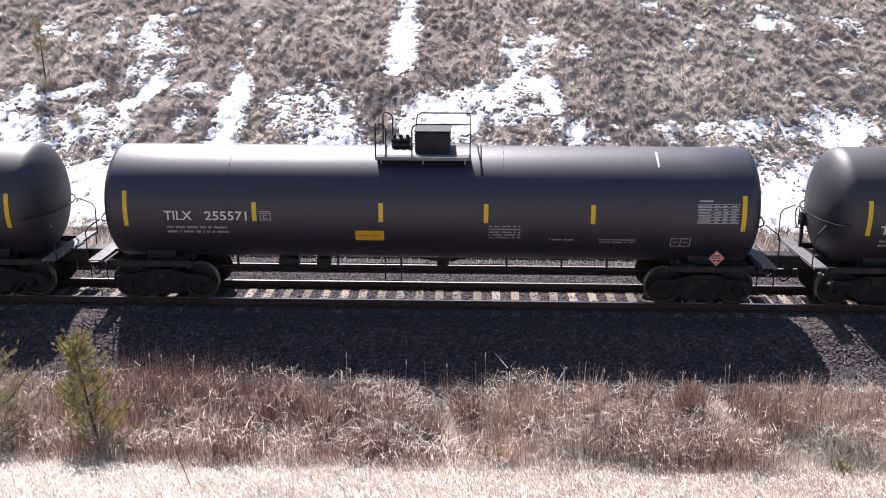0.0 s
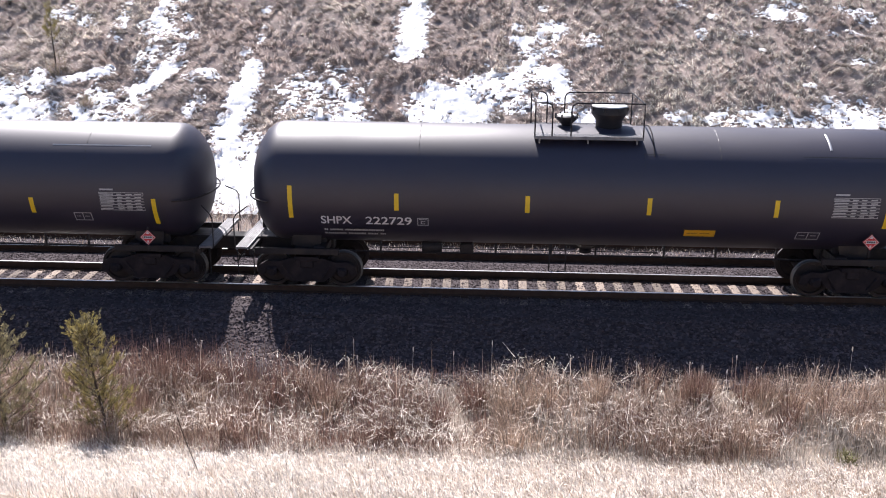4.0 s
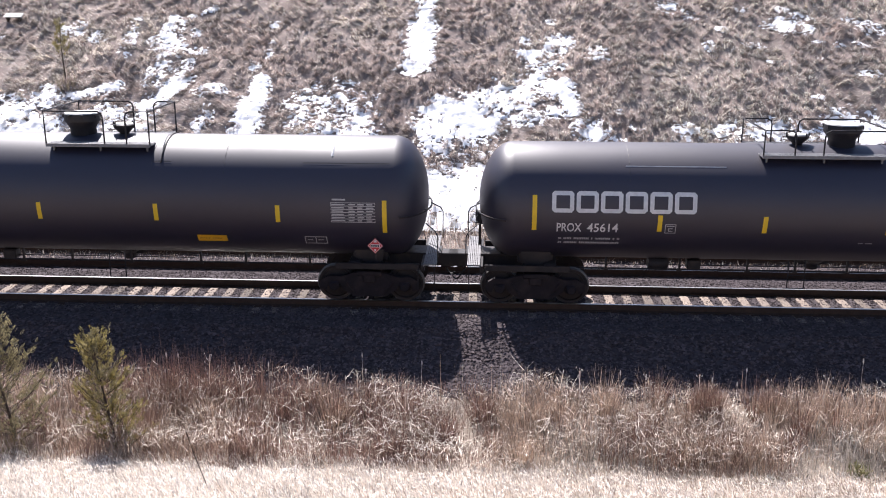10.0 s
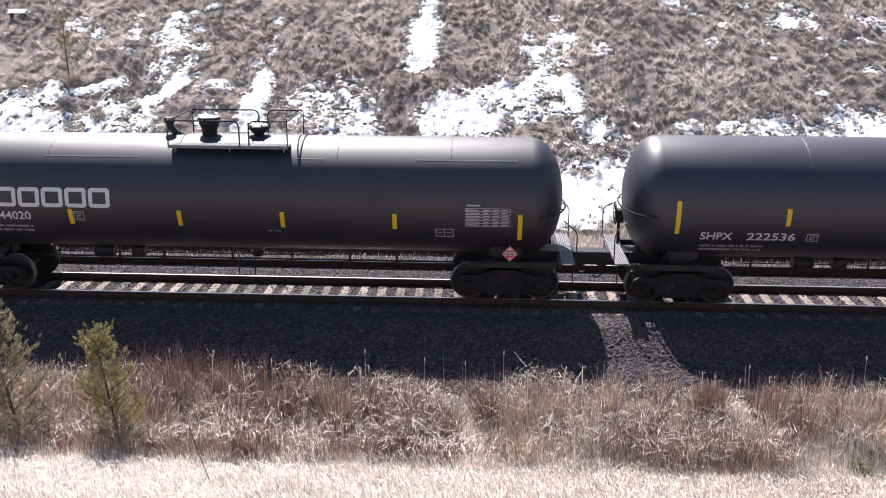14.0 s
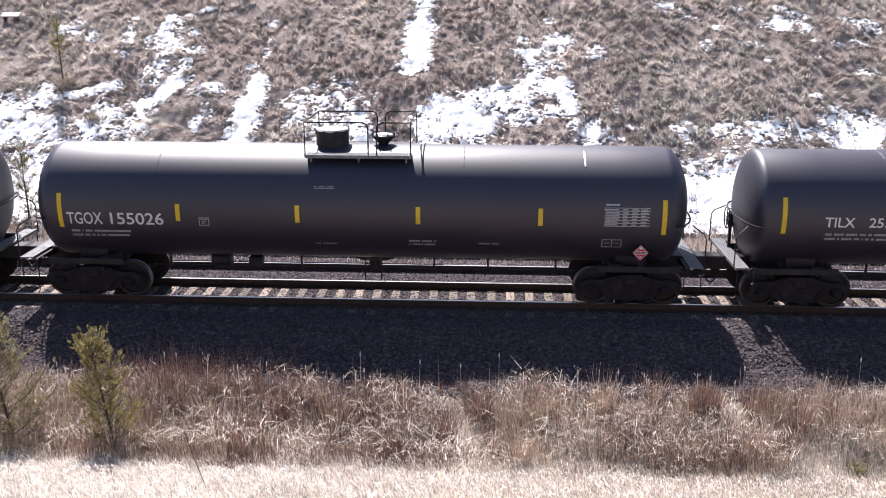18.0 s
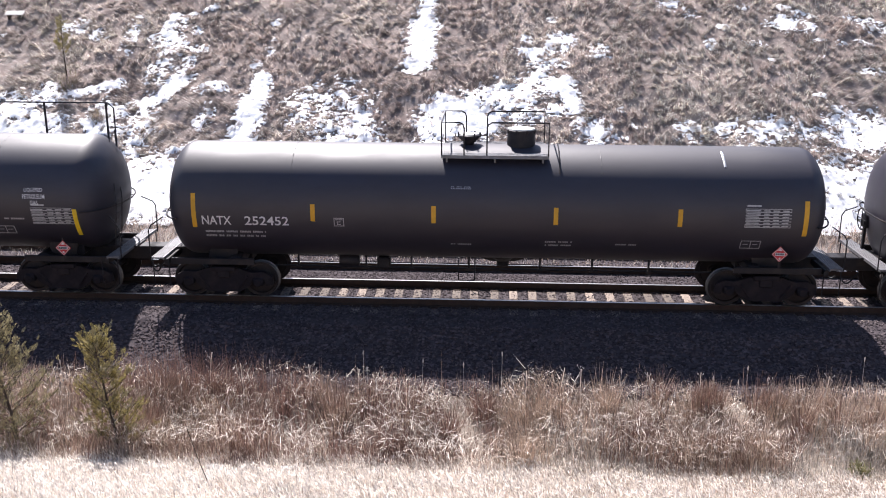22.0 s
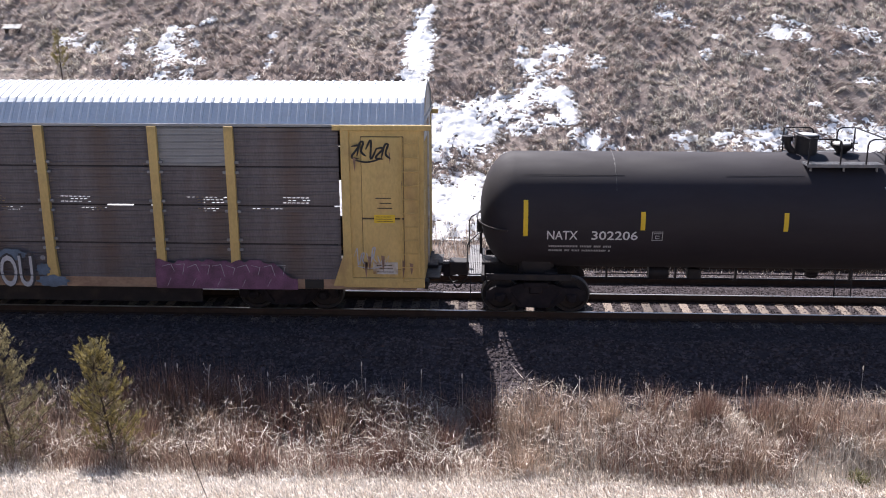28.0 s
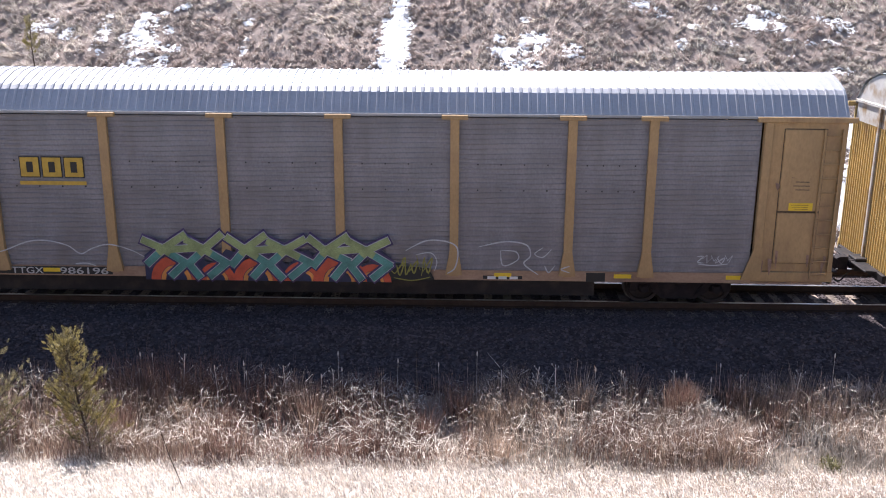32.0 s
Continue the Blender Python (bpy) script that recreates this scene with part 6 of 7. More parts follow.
wc = tank_car(dict(UTC, xc=-248.60, L=10.72, r=1.19, zc=2.29, truck=4.30, head=0.70, paint=M["tank_white"], steel=M["white_steel"], plat=(-0.75, 1.15), dome=("round", -0.40, 0.55, 0.42), valves=0.4, full_ladder=True, ladder_foot=0.32, ladder=0.02,
                   gap=(-0.25, 0.25), label="short white pressure tank car with orange reflective stripes", mark=("NATX  2697", -4.02, -2.38, 1.83, 2.01), ink=M["black"], soft=M["faint"], stripe=M["orange"],
                   stripes=(-4.63, -2.22, 0.87, 2.40, 4.72), stripe_z=(1.81, 2.21), end_z=(1.54, 2.19), cbox=None, data=(2.99, 3.93, 1.78, 2.16), data_ink=M["pale_grey"], frame=(2.49, 2.89, 1.64, 1.86),
                   label_box=(-1.93, -1.23, 1.94, 2.14), label_paint=M["yellow"], placard=(4.32, 1.18), white_placard=True, texts=((1.0, 1.5, 1.66, 1.80, 2, M["faint2"]),), seams=(-0.2, 0.12), plain_seams=True, seam_paint=M["pale_grey"], saddle=0.34, hoop=1.4))
part("rust_strap", patch(0.06, 0.14, 1.2, 3.3, 1.19, 2.29, M["bark"], "rust_strap", 0.004, 16), wc, "rust-stained strap down the side")
part("black_field", patch(2.5, 2.88, 1.65, 1.85, 1.19, 2.29, M["black"], "black_field", 0.004), wc)
for sgn in (-1, 1):
    part("side_rail", Build().tube([(-4.75, sgn * 1.37, 0.98), (4.75, sgn * 1.37, 0.98)], 0.022, 6).mesh("side_rail", M["white_steel"]), wc, "white rail along the side")
part("rust_streak", patch(4.84, 5.0, 1.14, 1.62, 1.19, 2.29, M["rust_brown"], "rust_streak", 0.003, 8), wc, "brown rust streak at the end of the tank")
part("rust_streak", patch(4.15, 4.9, 1.12, 1.16, 1.19, 2.29, M["rust_brown"], "rust_streak", 0.003, 2), wc)
sb = tank_car(dict(PROX, xc=-263.84, L=16.32, r=1.46, zc=2.50, head=0.85, label="dusty black tank car carrying a white slanted company banner", mark=("NATX  302206", -6.54, -4.33, 2.05, 2.28), logo=None, ledges=((-7.1, -4.7, 46), (-2.3, -0.45, 46)), ledge_paint=M["steel"],
                   dome=("round", -0.16, 0.54, 0.44), bowl=0.73, elbow=-0.62, plat=(-0.40, 1.39), gap=(0.35, 0.95), ladder=0.60, paint=M["tank_dusty"], stripes=(-7.06, -4.27, -0.91, 1.56, 4.40, 7.18), stripe_z=(2.31, 2.76), end_z=(2.13, 3.01),
                   cbox=(-4.04, -3.78, 2.04, 2.28), data=(6.01, 7.08, 2.07, 2.52), frame=None, label_box=(5.41, 6.61, 1.65, 1.80), label_paint=M["bark"], placard=(7.0, 1.30), texts=((1.7, 2.4, 1.76, 1.82, 1), (3.5, 4.4, 1.66, 1.8, 2, M["faint2"])),
                   seams=(-0.3, 0.34), plain_seams=True))
b = Build()
for k in range(8):
    za, zd = 2.55 + 0.80 * k / 8, 2.55 + 0.80 * (k + 1) / 8
    sa, se = 0.36 * (1 - k / 8), 0.36 * (1 - (k + 1) / 8)
    b.add([(1.38 + sa, 0, za), (4.0 + sa, 0, za), (4.0 + se, 0, zd), (1.38 + se, 0, zd)], [(0, 1, 2, 3)])
ban = part("banner", skin(b, 1.46, 2.50, 0.006).mesh("banner", M["lettering"]), sb, "white slanted banner with dark blue lettering bars")
b = Build()
for k in range(8):
    za, zd = 2.60 + 0.70 * k / 8, 2.60 + 0.70 * (k + 1) / 8
    sa, se = 0.34 * (1 - k / 8), 0.34 * (1 - (k + 1) / 8)
    b.add([(1.55 + sa, 0, za), (1.80 + sa, 0, za), (1.80 + se, 0, zd), (1.55 + se, 0, zd)], [(0, 1, 2, 3)])
part("banner_stripe", skin(b, 1.46, 2.50, 0.011).mesh("banner_stripe", M["banner_ink"]), ban)
for k in range(4):
    b = Build()
    quads(b, 1.66 + 0.30 * (0.85 - 0.24 * (3 - k)) - 0.02, 1.79 + 0.30 * (0.85 - 0.24 * (3 - k)) - 0.02, 2.66 + 0.155 * (3 - k), 2.775 + 0.155 * (3 - k))
    part("banner_block", skin(b, 1.46, 2.50, 0.015).mesh("banner_block", M["lettering"]), ban)
q = random.Random(2)
for z0, z1, words in ((3.00, 3.20, ((2.10, 3.08), (3.17, 4.02))), (2.70, 2.90, ((2.28, 3.22), (3.31, 3.95)))):
    for a, e in words:
        b, x = Build(), a
        while x < e - 0.03:
            w = q.choice((0.05, 0.06, 0.08))
            z = z1 - (0.0 if x == a else q.choice((0, 0.05, 0.06)))
            b.add([(x, 0, z0), (x + w, 0, z0), (x + w, 0, z), (x, 0, z)], [(0, 1, 2, 3)])
            b.add([(x + w, 0, z0 + 0.05), (x + w + 0.022, 0, z0 + 0.05), (x + w + 0.022, 0, z0 + 0.09), (x + w, 0, z0 + 0.09)], [(0, 1, 2, 3)])
            x += w + 0.022
        part("banner_word", skin(b, 1.46, 2.50, 0.011).mesh("banner_word", M["banner_ink"]), ban)


# ---- closed car carriers ----
def ribbed_panel(w, h, pitch, depth, material, name="side_panel"):
    """A sheet with horizontal ribs; lower left at the origin, facing -y."""
    b = Build()
    n = max(int(h / pitch), 2)
    prof = []
    for i in range(n):
        z = h * i / n
        prof += [(z, 0.0), (z + h / n * 0.55, 0.0), (z + h / n * 0.70, -depth), (z + h / n * 0.90, -depth)]
    prof.append((h, 0.0))
    vs = [(0, y, z) for z, y in prof] + [(w, y, z) for z, y in prof]
    m = len(prof)
    b.add(vs, [(i, m + i, m + i + 1, i + 1) for i in range(m - 1)])
    return b.mesh(name, material)


def post_mesh(h, w, material, foot):
    b = Build()
    b.slab([(-w / 2, 0), (w / 2, 0), (w / 2, h), (-w / 2, h)], -0.09, 0.02)
    if foot:
        b.slab([(-w * foot, 0.02), (w * foot, 0.02), (w * foot * 0.94, 0.14), (w / 2, 0.62), (-w / 2, 0.62), (-w * foot * 0.94, 0.14)], -0.10, 0.015)
    return b.mesh("post", material)


def roof_mesh(L, sections, sheet_paint):
    """The arched galvanised roof, ribbed across."""
    half_prof = [(-1.60, 4.80), (-1.55, 4.88), (-1.25, 5.29), (-1.12, 5.39), (-0.85, 5.49), (-0.45, 5.62)]
    prof = half_prof + [(0.0, 5.68)] + [(-y, z) for y, z in half_prof[::-1]]
    P = np.array(prof)
    nrm = P - np.array([0, 4.2])
    nrm /= np.linalg.norm(nrm, axis=1)[:, None]
    xs, off = [], []
    for k in range(sections):
        a = -L / 2 + L * k / sections
        s = L / sections
        xs += [a, a + s * 0.62, a + s * 0.70, a + s * 0.92]
        off += [0.0, 0.0, 0.028, 0.028]
    xs.append(L / 2)
    off.append(0.0)
    rib = np.array([0, 0.25, 0.5, 1, 1, 1, 1, 1, 1, 1, 0.5, 0.25, 0])
    co = np.array([(x, p[0] + o * k * q[0], p[1] + o * k * q[1]) for x, o in zip(xs, off) for p, q, k in zip(P, nrm, rib)])
    m = len(prof)
    i, j = np.meshgrid(np.arange(len(xs) - 1), np.arange(m - 1), indexing="ij")
    f0 = (i * m + j).ravel()
    return fast_mesh("roof", co, np.stack([f0, f0 + 1, f0 + m + 1, f0 + m], -1), [sheet_paint])


def car_carrier(sp):
    car = new("car_carrier")
    car.location = (sp["xc"], 0, 0)
    tagged(car, sp["label"], "rail car", group="cars of the freight train")
    L, half = 26.75, 13.375
    CARS.append((car, sp["xc"], half + 1))
    frame_paint, panel = sp["frame"], sp["panel"]
    S = -1.60
    # sill and deck
    for sgn in (-1, 1):
        b = Build().box((0, sgn * 1.52, 0.92), (L - 0.4, 0.16, 0.24), 0.01)
        b.box((0, sgn * 1.56, 0.81), (L - 0.4, 0.10, 0.04), 0.005)
        part("side_sill", b.mesh("side_sill", sp["sill"]), car, "rust-streaked side sill")
    part("deck", Build().box((0, 0, 0.90), (L - 0.5, 2.9, 0.10)).mesh("deck", M["steel"]), car)
    part("centre_sill", Build().box((0, 0, 0.72), (L - 1.5, 0.5, 0.4), 0.02).mesh("centre_sill", M["steel"]), car)
    part("roof", roof_mesh(L, 128, sp["roof"]), car, "ribbed galvanised roof")
    for sgn in (-1, 1):
        part("top_chord", Build().box((0, sgn * 1.585, 4.80), (L, 0.07, 0.07), 0.006).mesh("top_chord", M["panel_clean"]), car)
    # posts and side panels
    posts = sp["posts"]
    for sgn in (-1, 1):
        turn = 0 if sgn < 0 else 180
        for x in posts:
            p = part("post", shared(("post", frame_paint.name), lambda: post_mesh(3.86, 0.21, frame_paint, 0.74 if sp["bolts"] else 0.95)), car, m=pose(x * -sgn, sgn * 1.60, 0.92, 0, 0, turn))
            if sp["bolts"]:
                for z in (0.86, 1.10, 1.81, 2.05, 2.76, 3.0):
                    for u in (-0.15, 0.15):
                        part("hinge", shared("hinge", lambda: Build().box((0, -0.03, 0), (0.09, 0.05, 0.07), 0.01).mesh("hinge", M["panel_clean"])), p, m=pose(u, 0, z))
            else:
                part("cap", shared(("cap", frame_paint.name), lambda: Build().box((0, -0.06, 3.84), (0.62, 0.12, 0.10), 0.01).mesh("cap", frame_paint)), p)
        edges = [sp["door"][0]] + list(posts) + [sp["door"][1]]
        for a, d in zip(edges, edges[1:]):
            w = d - a - 0.10
            rows = sp["rows"]
            for i in range(rows):
                h = 3.80 / rows
                key = ("panel", panel.name, round(w, 2), rows)
                pm = shared(key, lambda: ribbed_panel(w, h - 0.035, 0.079 if rows > 1 else 0.115, 0.014, panel))
                if sp.get("new_panel") and sgn < 0 and abs((a + d) / 2 - sp["new_panel"]) < 0.5 and i == rows - 1:
                    pm = ribbed_panel(w, h - 0.035, 0.079, 0.014, M["panel_clean"])
                if sgn > 0 and i == 1 and any(lo_ < -(a + d) / 2 < hi_ for lo_, hi_ in sp.get("open_far", ())):
                    continue
                if sgn < 0 and rows > 1 and i:
                    q = random.Random(int(a * 37) + i)
                    u = a + 0.05
                    while u < d - 0.3:
                        ln = q.uniform(0.12, 0.9)
                        if i != 2 or q.random() < 0.85:
                            ln = min(ln, d - 0.05 - u)
                            part("joint_strip", Build().box((u + ln / 2, -1.565, 0.98 + i * h - 0.018), (ln, 0.012, 0.04)).mesh("joint_strip", M["steel"]), car)
                        u += ln
                xx = a + 0.05 if sgn < 0 else -a - 0.05
                if sgn < 0 and rows > 1 and i in (1, 2):
                    # punched rows of slots beside the joint, through which daylight shows
                    slat, gap = 0.050, 0.013
                    count = 2 if i == 1 else 3
                    rest = h - 0.035 - count * (slat + gap)
                    q = random.Random(int(a * 53) + i)
                    z_low = 0.98 + i * h
                    part("side_panel", shared(("wide_panel", round(w, 2), count), lambda: ribbed_panel(w, rest, 0.079, 0.014, panel)), car, m=pose(xx, -1.575, z_low if i == 1 else z_low + count * (slat + gap)))
                    run0 = q.uniform(0.05, 0.45)
                    run1 = run0 + q.uniform(0.25, 0.55)
                    for k in range(count):
                        base = z_low + (rest + gap if i == 1 else 0.0) + k * (slat + gap)
                        part("slat", shared(("slat", round(w, 2)), lambda: ribbed_panel(w, slat, 0.023, 0.008, panel, "slat")), car, m=pose(xx, -1.575, base))
                        zz = base - gap / 2 if i == 1 else base + slat + gap / 2
                        b = Build()
                        u = a + 0.05
                        trim_ = q.uniform(0, 0.12) + (0.15 if i == 1 and k == 0 else 0.0)
                        while u < d - 0.06:
                            share = (u - a) / (d - a)
                            lit = run0 + trim_ < share < run1 - trim_ * 0.5 and q.random() > 0.12
                            ln = min(0.035 if lit else 0.125, d - 0.05 - u)
                            b.box((u + ln / 2, -1.565, zz), (ln, 0.012, gap + 0.012))
                            u += ln + (0.075 if lit else 0.0)
                        part("slot_bar", b.mesh("slot_bar", panel), car)
                    continue
                part("side_panel", pm, car, m=pose(xx, sgn * 1.575, 0.98 + i * h, 0, 0, turn))
    # end bays with doors, ladders and end walls
    for e in (-1, 1):
        d0 = sp["door"][0] if e < 0 else sp["door"][1]
        w = half - abs(d0)
        for sgn in (-1, 1):
            xm = e * (abs(d0) + w / 2)
            bay = part("end_bay", Build().box((xm, sgn * 1.56, 2.85), (w, 0.07, 3.75), 0.01).mesh("end_bay", frame_paint), car)
            b = Build()
            b.box((e * (abs(d0) + 0.11), sgn * 1.61, 2.80), (0.20, 0.08, 3.85), 0.01)
            b.slab([(e * (abs(d0) - 0.25), 0.9), (e * (abs(d0) + 0.22), 0.9), (e * (abs(d0) + 0.22), 1.7), (e * (abs(d0) + 0.02), 1.7)], sgn * 1.64 - 0.03, sgn * 1.64 + 0.01)
            part("door_post", b.mesh("door_post", frame_paint), bay)
            part("header_beam", Build().box((xm, sgn * 1.63, 4.76), (w + 0.35, 0.10, 0.12), 0.01).mesh("header_beam", frame_paint), bay)
            part("sill_beam", Build().box((xm, sgn * 1.62, 0.98), (w, 0.08, 0.24), 0.01).mesh("sill_beam", frame_paint), bay)
            part("door_gap", Build().box((e * (abs(d0) + w * 0.50), sgn * 1.600, 2.93), (w * 0.512, 0.012, 3.245)).mesh("door_gap", M["bark"]), bay, "dark gap round the door leaves")
            for z0, z1 in ((1.32, 2.56), (2.60, 4.54)):
                part("side_door", Build().box((e * (abs(d0) + w * 0.50), sgn * 1.615, (z0 + z1) / 2), (w * 0.50, 0.05, z1 - z0), 0.015).mesh("side_door", frame_paint), bay)
            q = random.Random(int(sp["xc"]) + e * 7 + sgn)
            for k in range(9):
                # rust runs down from the door's edges and along the bottom
                u, ww = e * (abs(d0) + w * q.uniform(0.04, 0.96)), q.uniform(0.03, 0.12)
                zt, ln = (q.uniform(1.3, 1.7), q.uniform(0.2, 0.5)) if k < 6 else (q.uniform(2.4, 4.4), q.uniform(0.1, 0.35))
                lip = 1.6425 if 0.25 < (abs(u) - abs(d0)) / w < 0.75 and zt - ln > 1.33 else 1.662
                pts = [(u - ww / 2, zt), (u + ww / 2, zt - 0.02), (u + ww * 0.35, zt - ln * 0.6), (u + ww * 0.1, zt - ln), (u - ww * 0.2, zt - ln * 0.7)]
                part("rust_streak", Build().slab(pts, sgn * lip - 0.001, sgn * lip + 0.001).mesh("rust_streak", M["rust_brown"]), bay)
            lad = Build()
            x0 = e * (half - 0.34)
            for k in range(11):
                lad.tube([(x0 - 0.2, sgn * 1.68, 1.05 + k * 0.335), (x0 + 0.2, sgn * 1.68, 1.05 + k * 0.335)], 0.014, 5)
            for u in (-0.21, 0.21):
                lad.box((x0 + u, sgn * 1.65, 2.75), (0.03, 0.08, 3.6))
            part("ladder", lad.mesh("ladder", frame_paint), bay)
            if sgn < 0:
                for z0, z1, u0, u1, m_ in sp["notes"]:
                    note = part("notice", Build().box((e * (abs(d0) + w * 0.52) + (u0 + u1) / 2, -1.645, (z0 + z1) / 2), (u1 - u0, 0.006, z1 - z0)).mesh("notice", M[m_]), bay)
                    q = random.Random(int(z0 * 10))
                    bb = Build()
                    for r_ in range(3):
                        zz = z0 + (z1 - z0) * (0.2 + 0.27 * r_)
                        bb.box((e * (abs(d0) + w * 0.52) + (u0 + u1) / 2 + q.uniform(-0.03, 0.03), -1.651, zz), ((u1 - u0) * q.uniform(0.5, 0.8), 0.004, (z1 - z0) * 0.055))
                    part("notice_print", bb.mesh("notice_print", M["bark"]), note)
        # end wall of upright ribs
        b = Build()
        prof = []
        for k in range(22):
            y = -1.5 + 3.0 * k / 22
            prof += [(y, 0.0), (y + 0.075, 0.0), (y + 0.09, 0.035), (y + 0.125, 0.035)]
        prof.append((1.5, 0.0))
        m = len(prof)
        for z0, z1 in ((0.95, 4.35),):
            b.add([(e * (half - 0.05 + x), y, z) for z in (z0, z1) for y, x in prof], [(i, i + 1, m + i + 1, m + i) for i in range(m - 1)])
        part("end_door", b.mesh("end_door", sp["end_paint"]), car)
        b = Build()
        arch = [(-1.5, 4.35), (-1.5, 4.88), (-1.22, 5.27), (-0.85, 5.46), (-0.45, 5.59), (0, 5.65), (0.45, 5.59), (0.85, 5.46), (1.22, 5.27), (1.5, 4.88), (1.5, 4.35)]
        b.add([(e * (half - 0.03), y, z) for y, z in arch], [tuple(range(len(arch)))])
        b.box((e * (half - 0.03), 0, 4.86), (0.08, 3.1, 0.08), 0.01)
        b.box((e * (half + 0.0), 0, 2.9), (0.05, 0.10, 3.9), 0.01)
        part("end_gable", b.mesh("end_gable", M["chalk"]), car)
        truck(car, e * 9.9, sp["xc"], half)
        b = Build().box((e * (half - 1.2), 0, 0.88), (2.9, 0.5, 0.34), 0.02)
        b.box((e * (half + 0.02), 0, 0.86), (0.10, 2.9, 0.20), 0.01)
        b.box((e * (half + 0.18), 0, 0.95), (0.34, 2.2, 0.04), 0.01)
        part("draft_sill", b.mesh("draft_sill", M["steel"]), car)
        part("coupler", shared("coupler", coupler_mesh), car, m=pose(e * (half + 0.38), 0, 0, 0, 0, 0 if e > 0 else 180))
        part("air_hose", shared("hose", hose_mesh), car, m=pose(e * (half + 0.38), 0, 0, 0, 0, 0 if e > 0 else 180))
    # assumed skirts, drawn deep to hide the ties and keep the underside dark
    for sgn in (-1, 1):
        part("side_skirt", Build().box((0, sgn * 1.2, 0.56), (15.5, 0.08, 0.52), 0.01).mesh("side_skirt", M["steel"]), car)
    return car


def on_side(b, y=-1.715):
    b.v = [(x, y, z) for x, yy, z in b.v]
    return b


UPX = -286.70
rel = (-295.49, -293.65, -290.85, -288.10, -285.32, -282.5, -279.76, -277.93)
up = car_carrier(dict(xc=UPX, label="weathered yellow car carrier with brown galvanised panels and graffiti", frame=M["rack_yellow"], end_paint=M["rack_yellow"], panel=M["panel"], sill=M["sill_rust"], roof=M["roof"], rows=4, bolts=True,
                      posts=[x - UPX for x in rel], door=(-11.40, 11.40), new_panel=-278.85 - UPX, open_far=((-4.5, 13.0),),
                      notes=((2.75, 3.20, -0.25, 0.25, "rack_yellow"), (2.48, 2.68, -0.25, 0.25, "yellow"), (1.2, 1.5, -0.3, 0.3, "chalk"))))
# shield plate between two posts
bx = -294.57 - UPX
pl = part("shield_plate", Build().box((bx, -1.66, 3.86), (1.66, 0.05, 1.80), 0.01).mesh("shield_plate", M["rack_yellow"]), up, "yellow plate with a blue and white shield")
out = [(-0.60, 0.78), (-0.38, 0.74), (0.0, 0.86), (0.38, 0.74), (0.60, 0.78), (0.52, 0.45), (0.60, 0.0), (0.62, -0.35), (0.40, -0.62), (0.0, -0.78), (-0.40, -0.62), (-0.62, -0.35), (-0.60, 0.0), (-0.52, 0.45)]
for k, mm, dy in ((1.0, M["spray_navy"], 0.0), (0.95, M["lettering"], 0.004)):
    part("shield", Build().slab([(bx + u * k * 1.02, 3.88 + v * k * 0.91) for u, v in out], -1.697 - dy, -1.692 - dy).mesh("shield", mm), pl)
part("shield_head", Build().slab([(bx + u * 0.95, 3.88 + v * 0.84) for u, v in out[:6]] + [(bx + 0.52, 3.92), (bx - 0.52, 3.92), (bx - 0.49, 4.26)], -1.708, -1.704).mesh("shield_head", M["spray_navy"]), pl)
for n_, zz, w_ in ((5, 4.34, 0.14), (7, 4.11, 0.125)):
    for k in range(n_):
        part("shield_letter", shared(("shield_letter", n_), lambda: Build().box((0, 0, 0), (w_ * 0.74, 0.004, 0.165)).mesh("shield_letter", M["lettering"])), pl, m=pose(bx + (k - (n_ - 1) / 2) * w_, -1.711, zz))
# readable sprayed words over dull clouds
def cloud(x, z, w, h, seed, y=-1.718, m_=None):
    q = random.Random(seed)
    b = Build()
    n_ = 26
    ring = [(x + w / 2 * math.cos(a) * k, z + h / 2 * math.sin(a) * k) for a, k in ((math.tau * i / n_, 1 + 0.13 * math.sin(i * 1.9 + seed) + q.uniform(-0.05, 0.05)) for i in range(n_))]
    b.add([(u, y, max(v, 0.80)) for u, v in ring], [tuple(range(n_))])
    part("sprayed_cloud", b.mesh("sprayed_cloud", m_ or M["spray_sky"]), up, "dull blue sprayed cloud")


for i, (x, z, w, h) in enumerate(((-288.02, 1.02, 0.75, 0.42), (-287.75, 1.22, 0.5, 0.3), (-286.55, 1.62, 0.85, 0.42), (-285.25, 0.98, 0.62, 0.5), (-284.62, 0.98, 0.5, 0.4), (-284.35, 1.22, 0.5, 0.36),
                                 (-283.5, 1.62, 0.75, 0.28), (-282.72, 1.25, 0.35, 0.3), (-282.5, 0.95, 0.8, 0.3), (-287.72, 1.66, 0.2, 0.18), (-287.3, 1.86, 0.13, 0.12), (-286.95, 1.9, 0.13, 0.12),
                                 (-285.75, 1.70, 0.16, 0.14), (-284.65, 1.66, 0.14, 0.12), (-284.3, 1.63, 0.16, 0.14), (-283.9, 1.78, 0.14, 0.12), (-282.7, 1.55, 0.13, 0.12))):
    cloud(x - UPX, z, w, h, i, -1.716 - 0.0004 * i, M["spray_sky"] if i < 9 else M["spray_grey"])
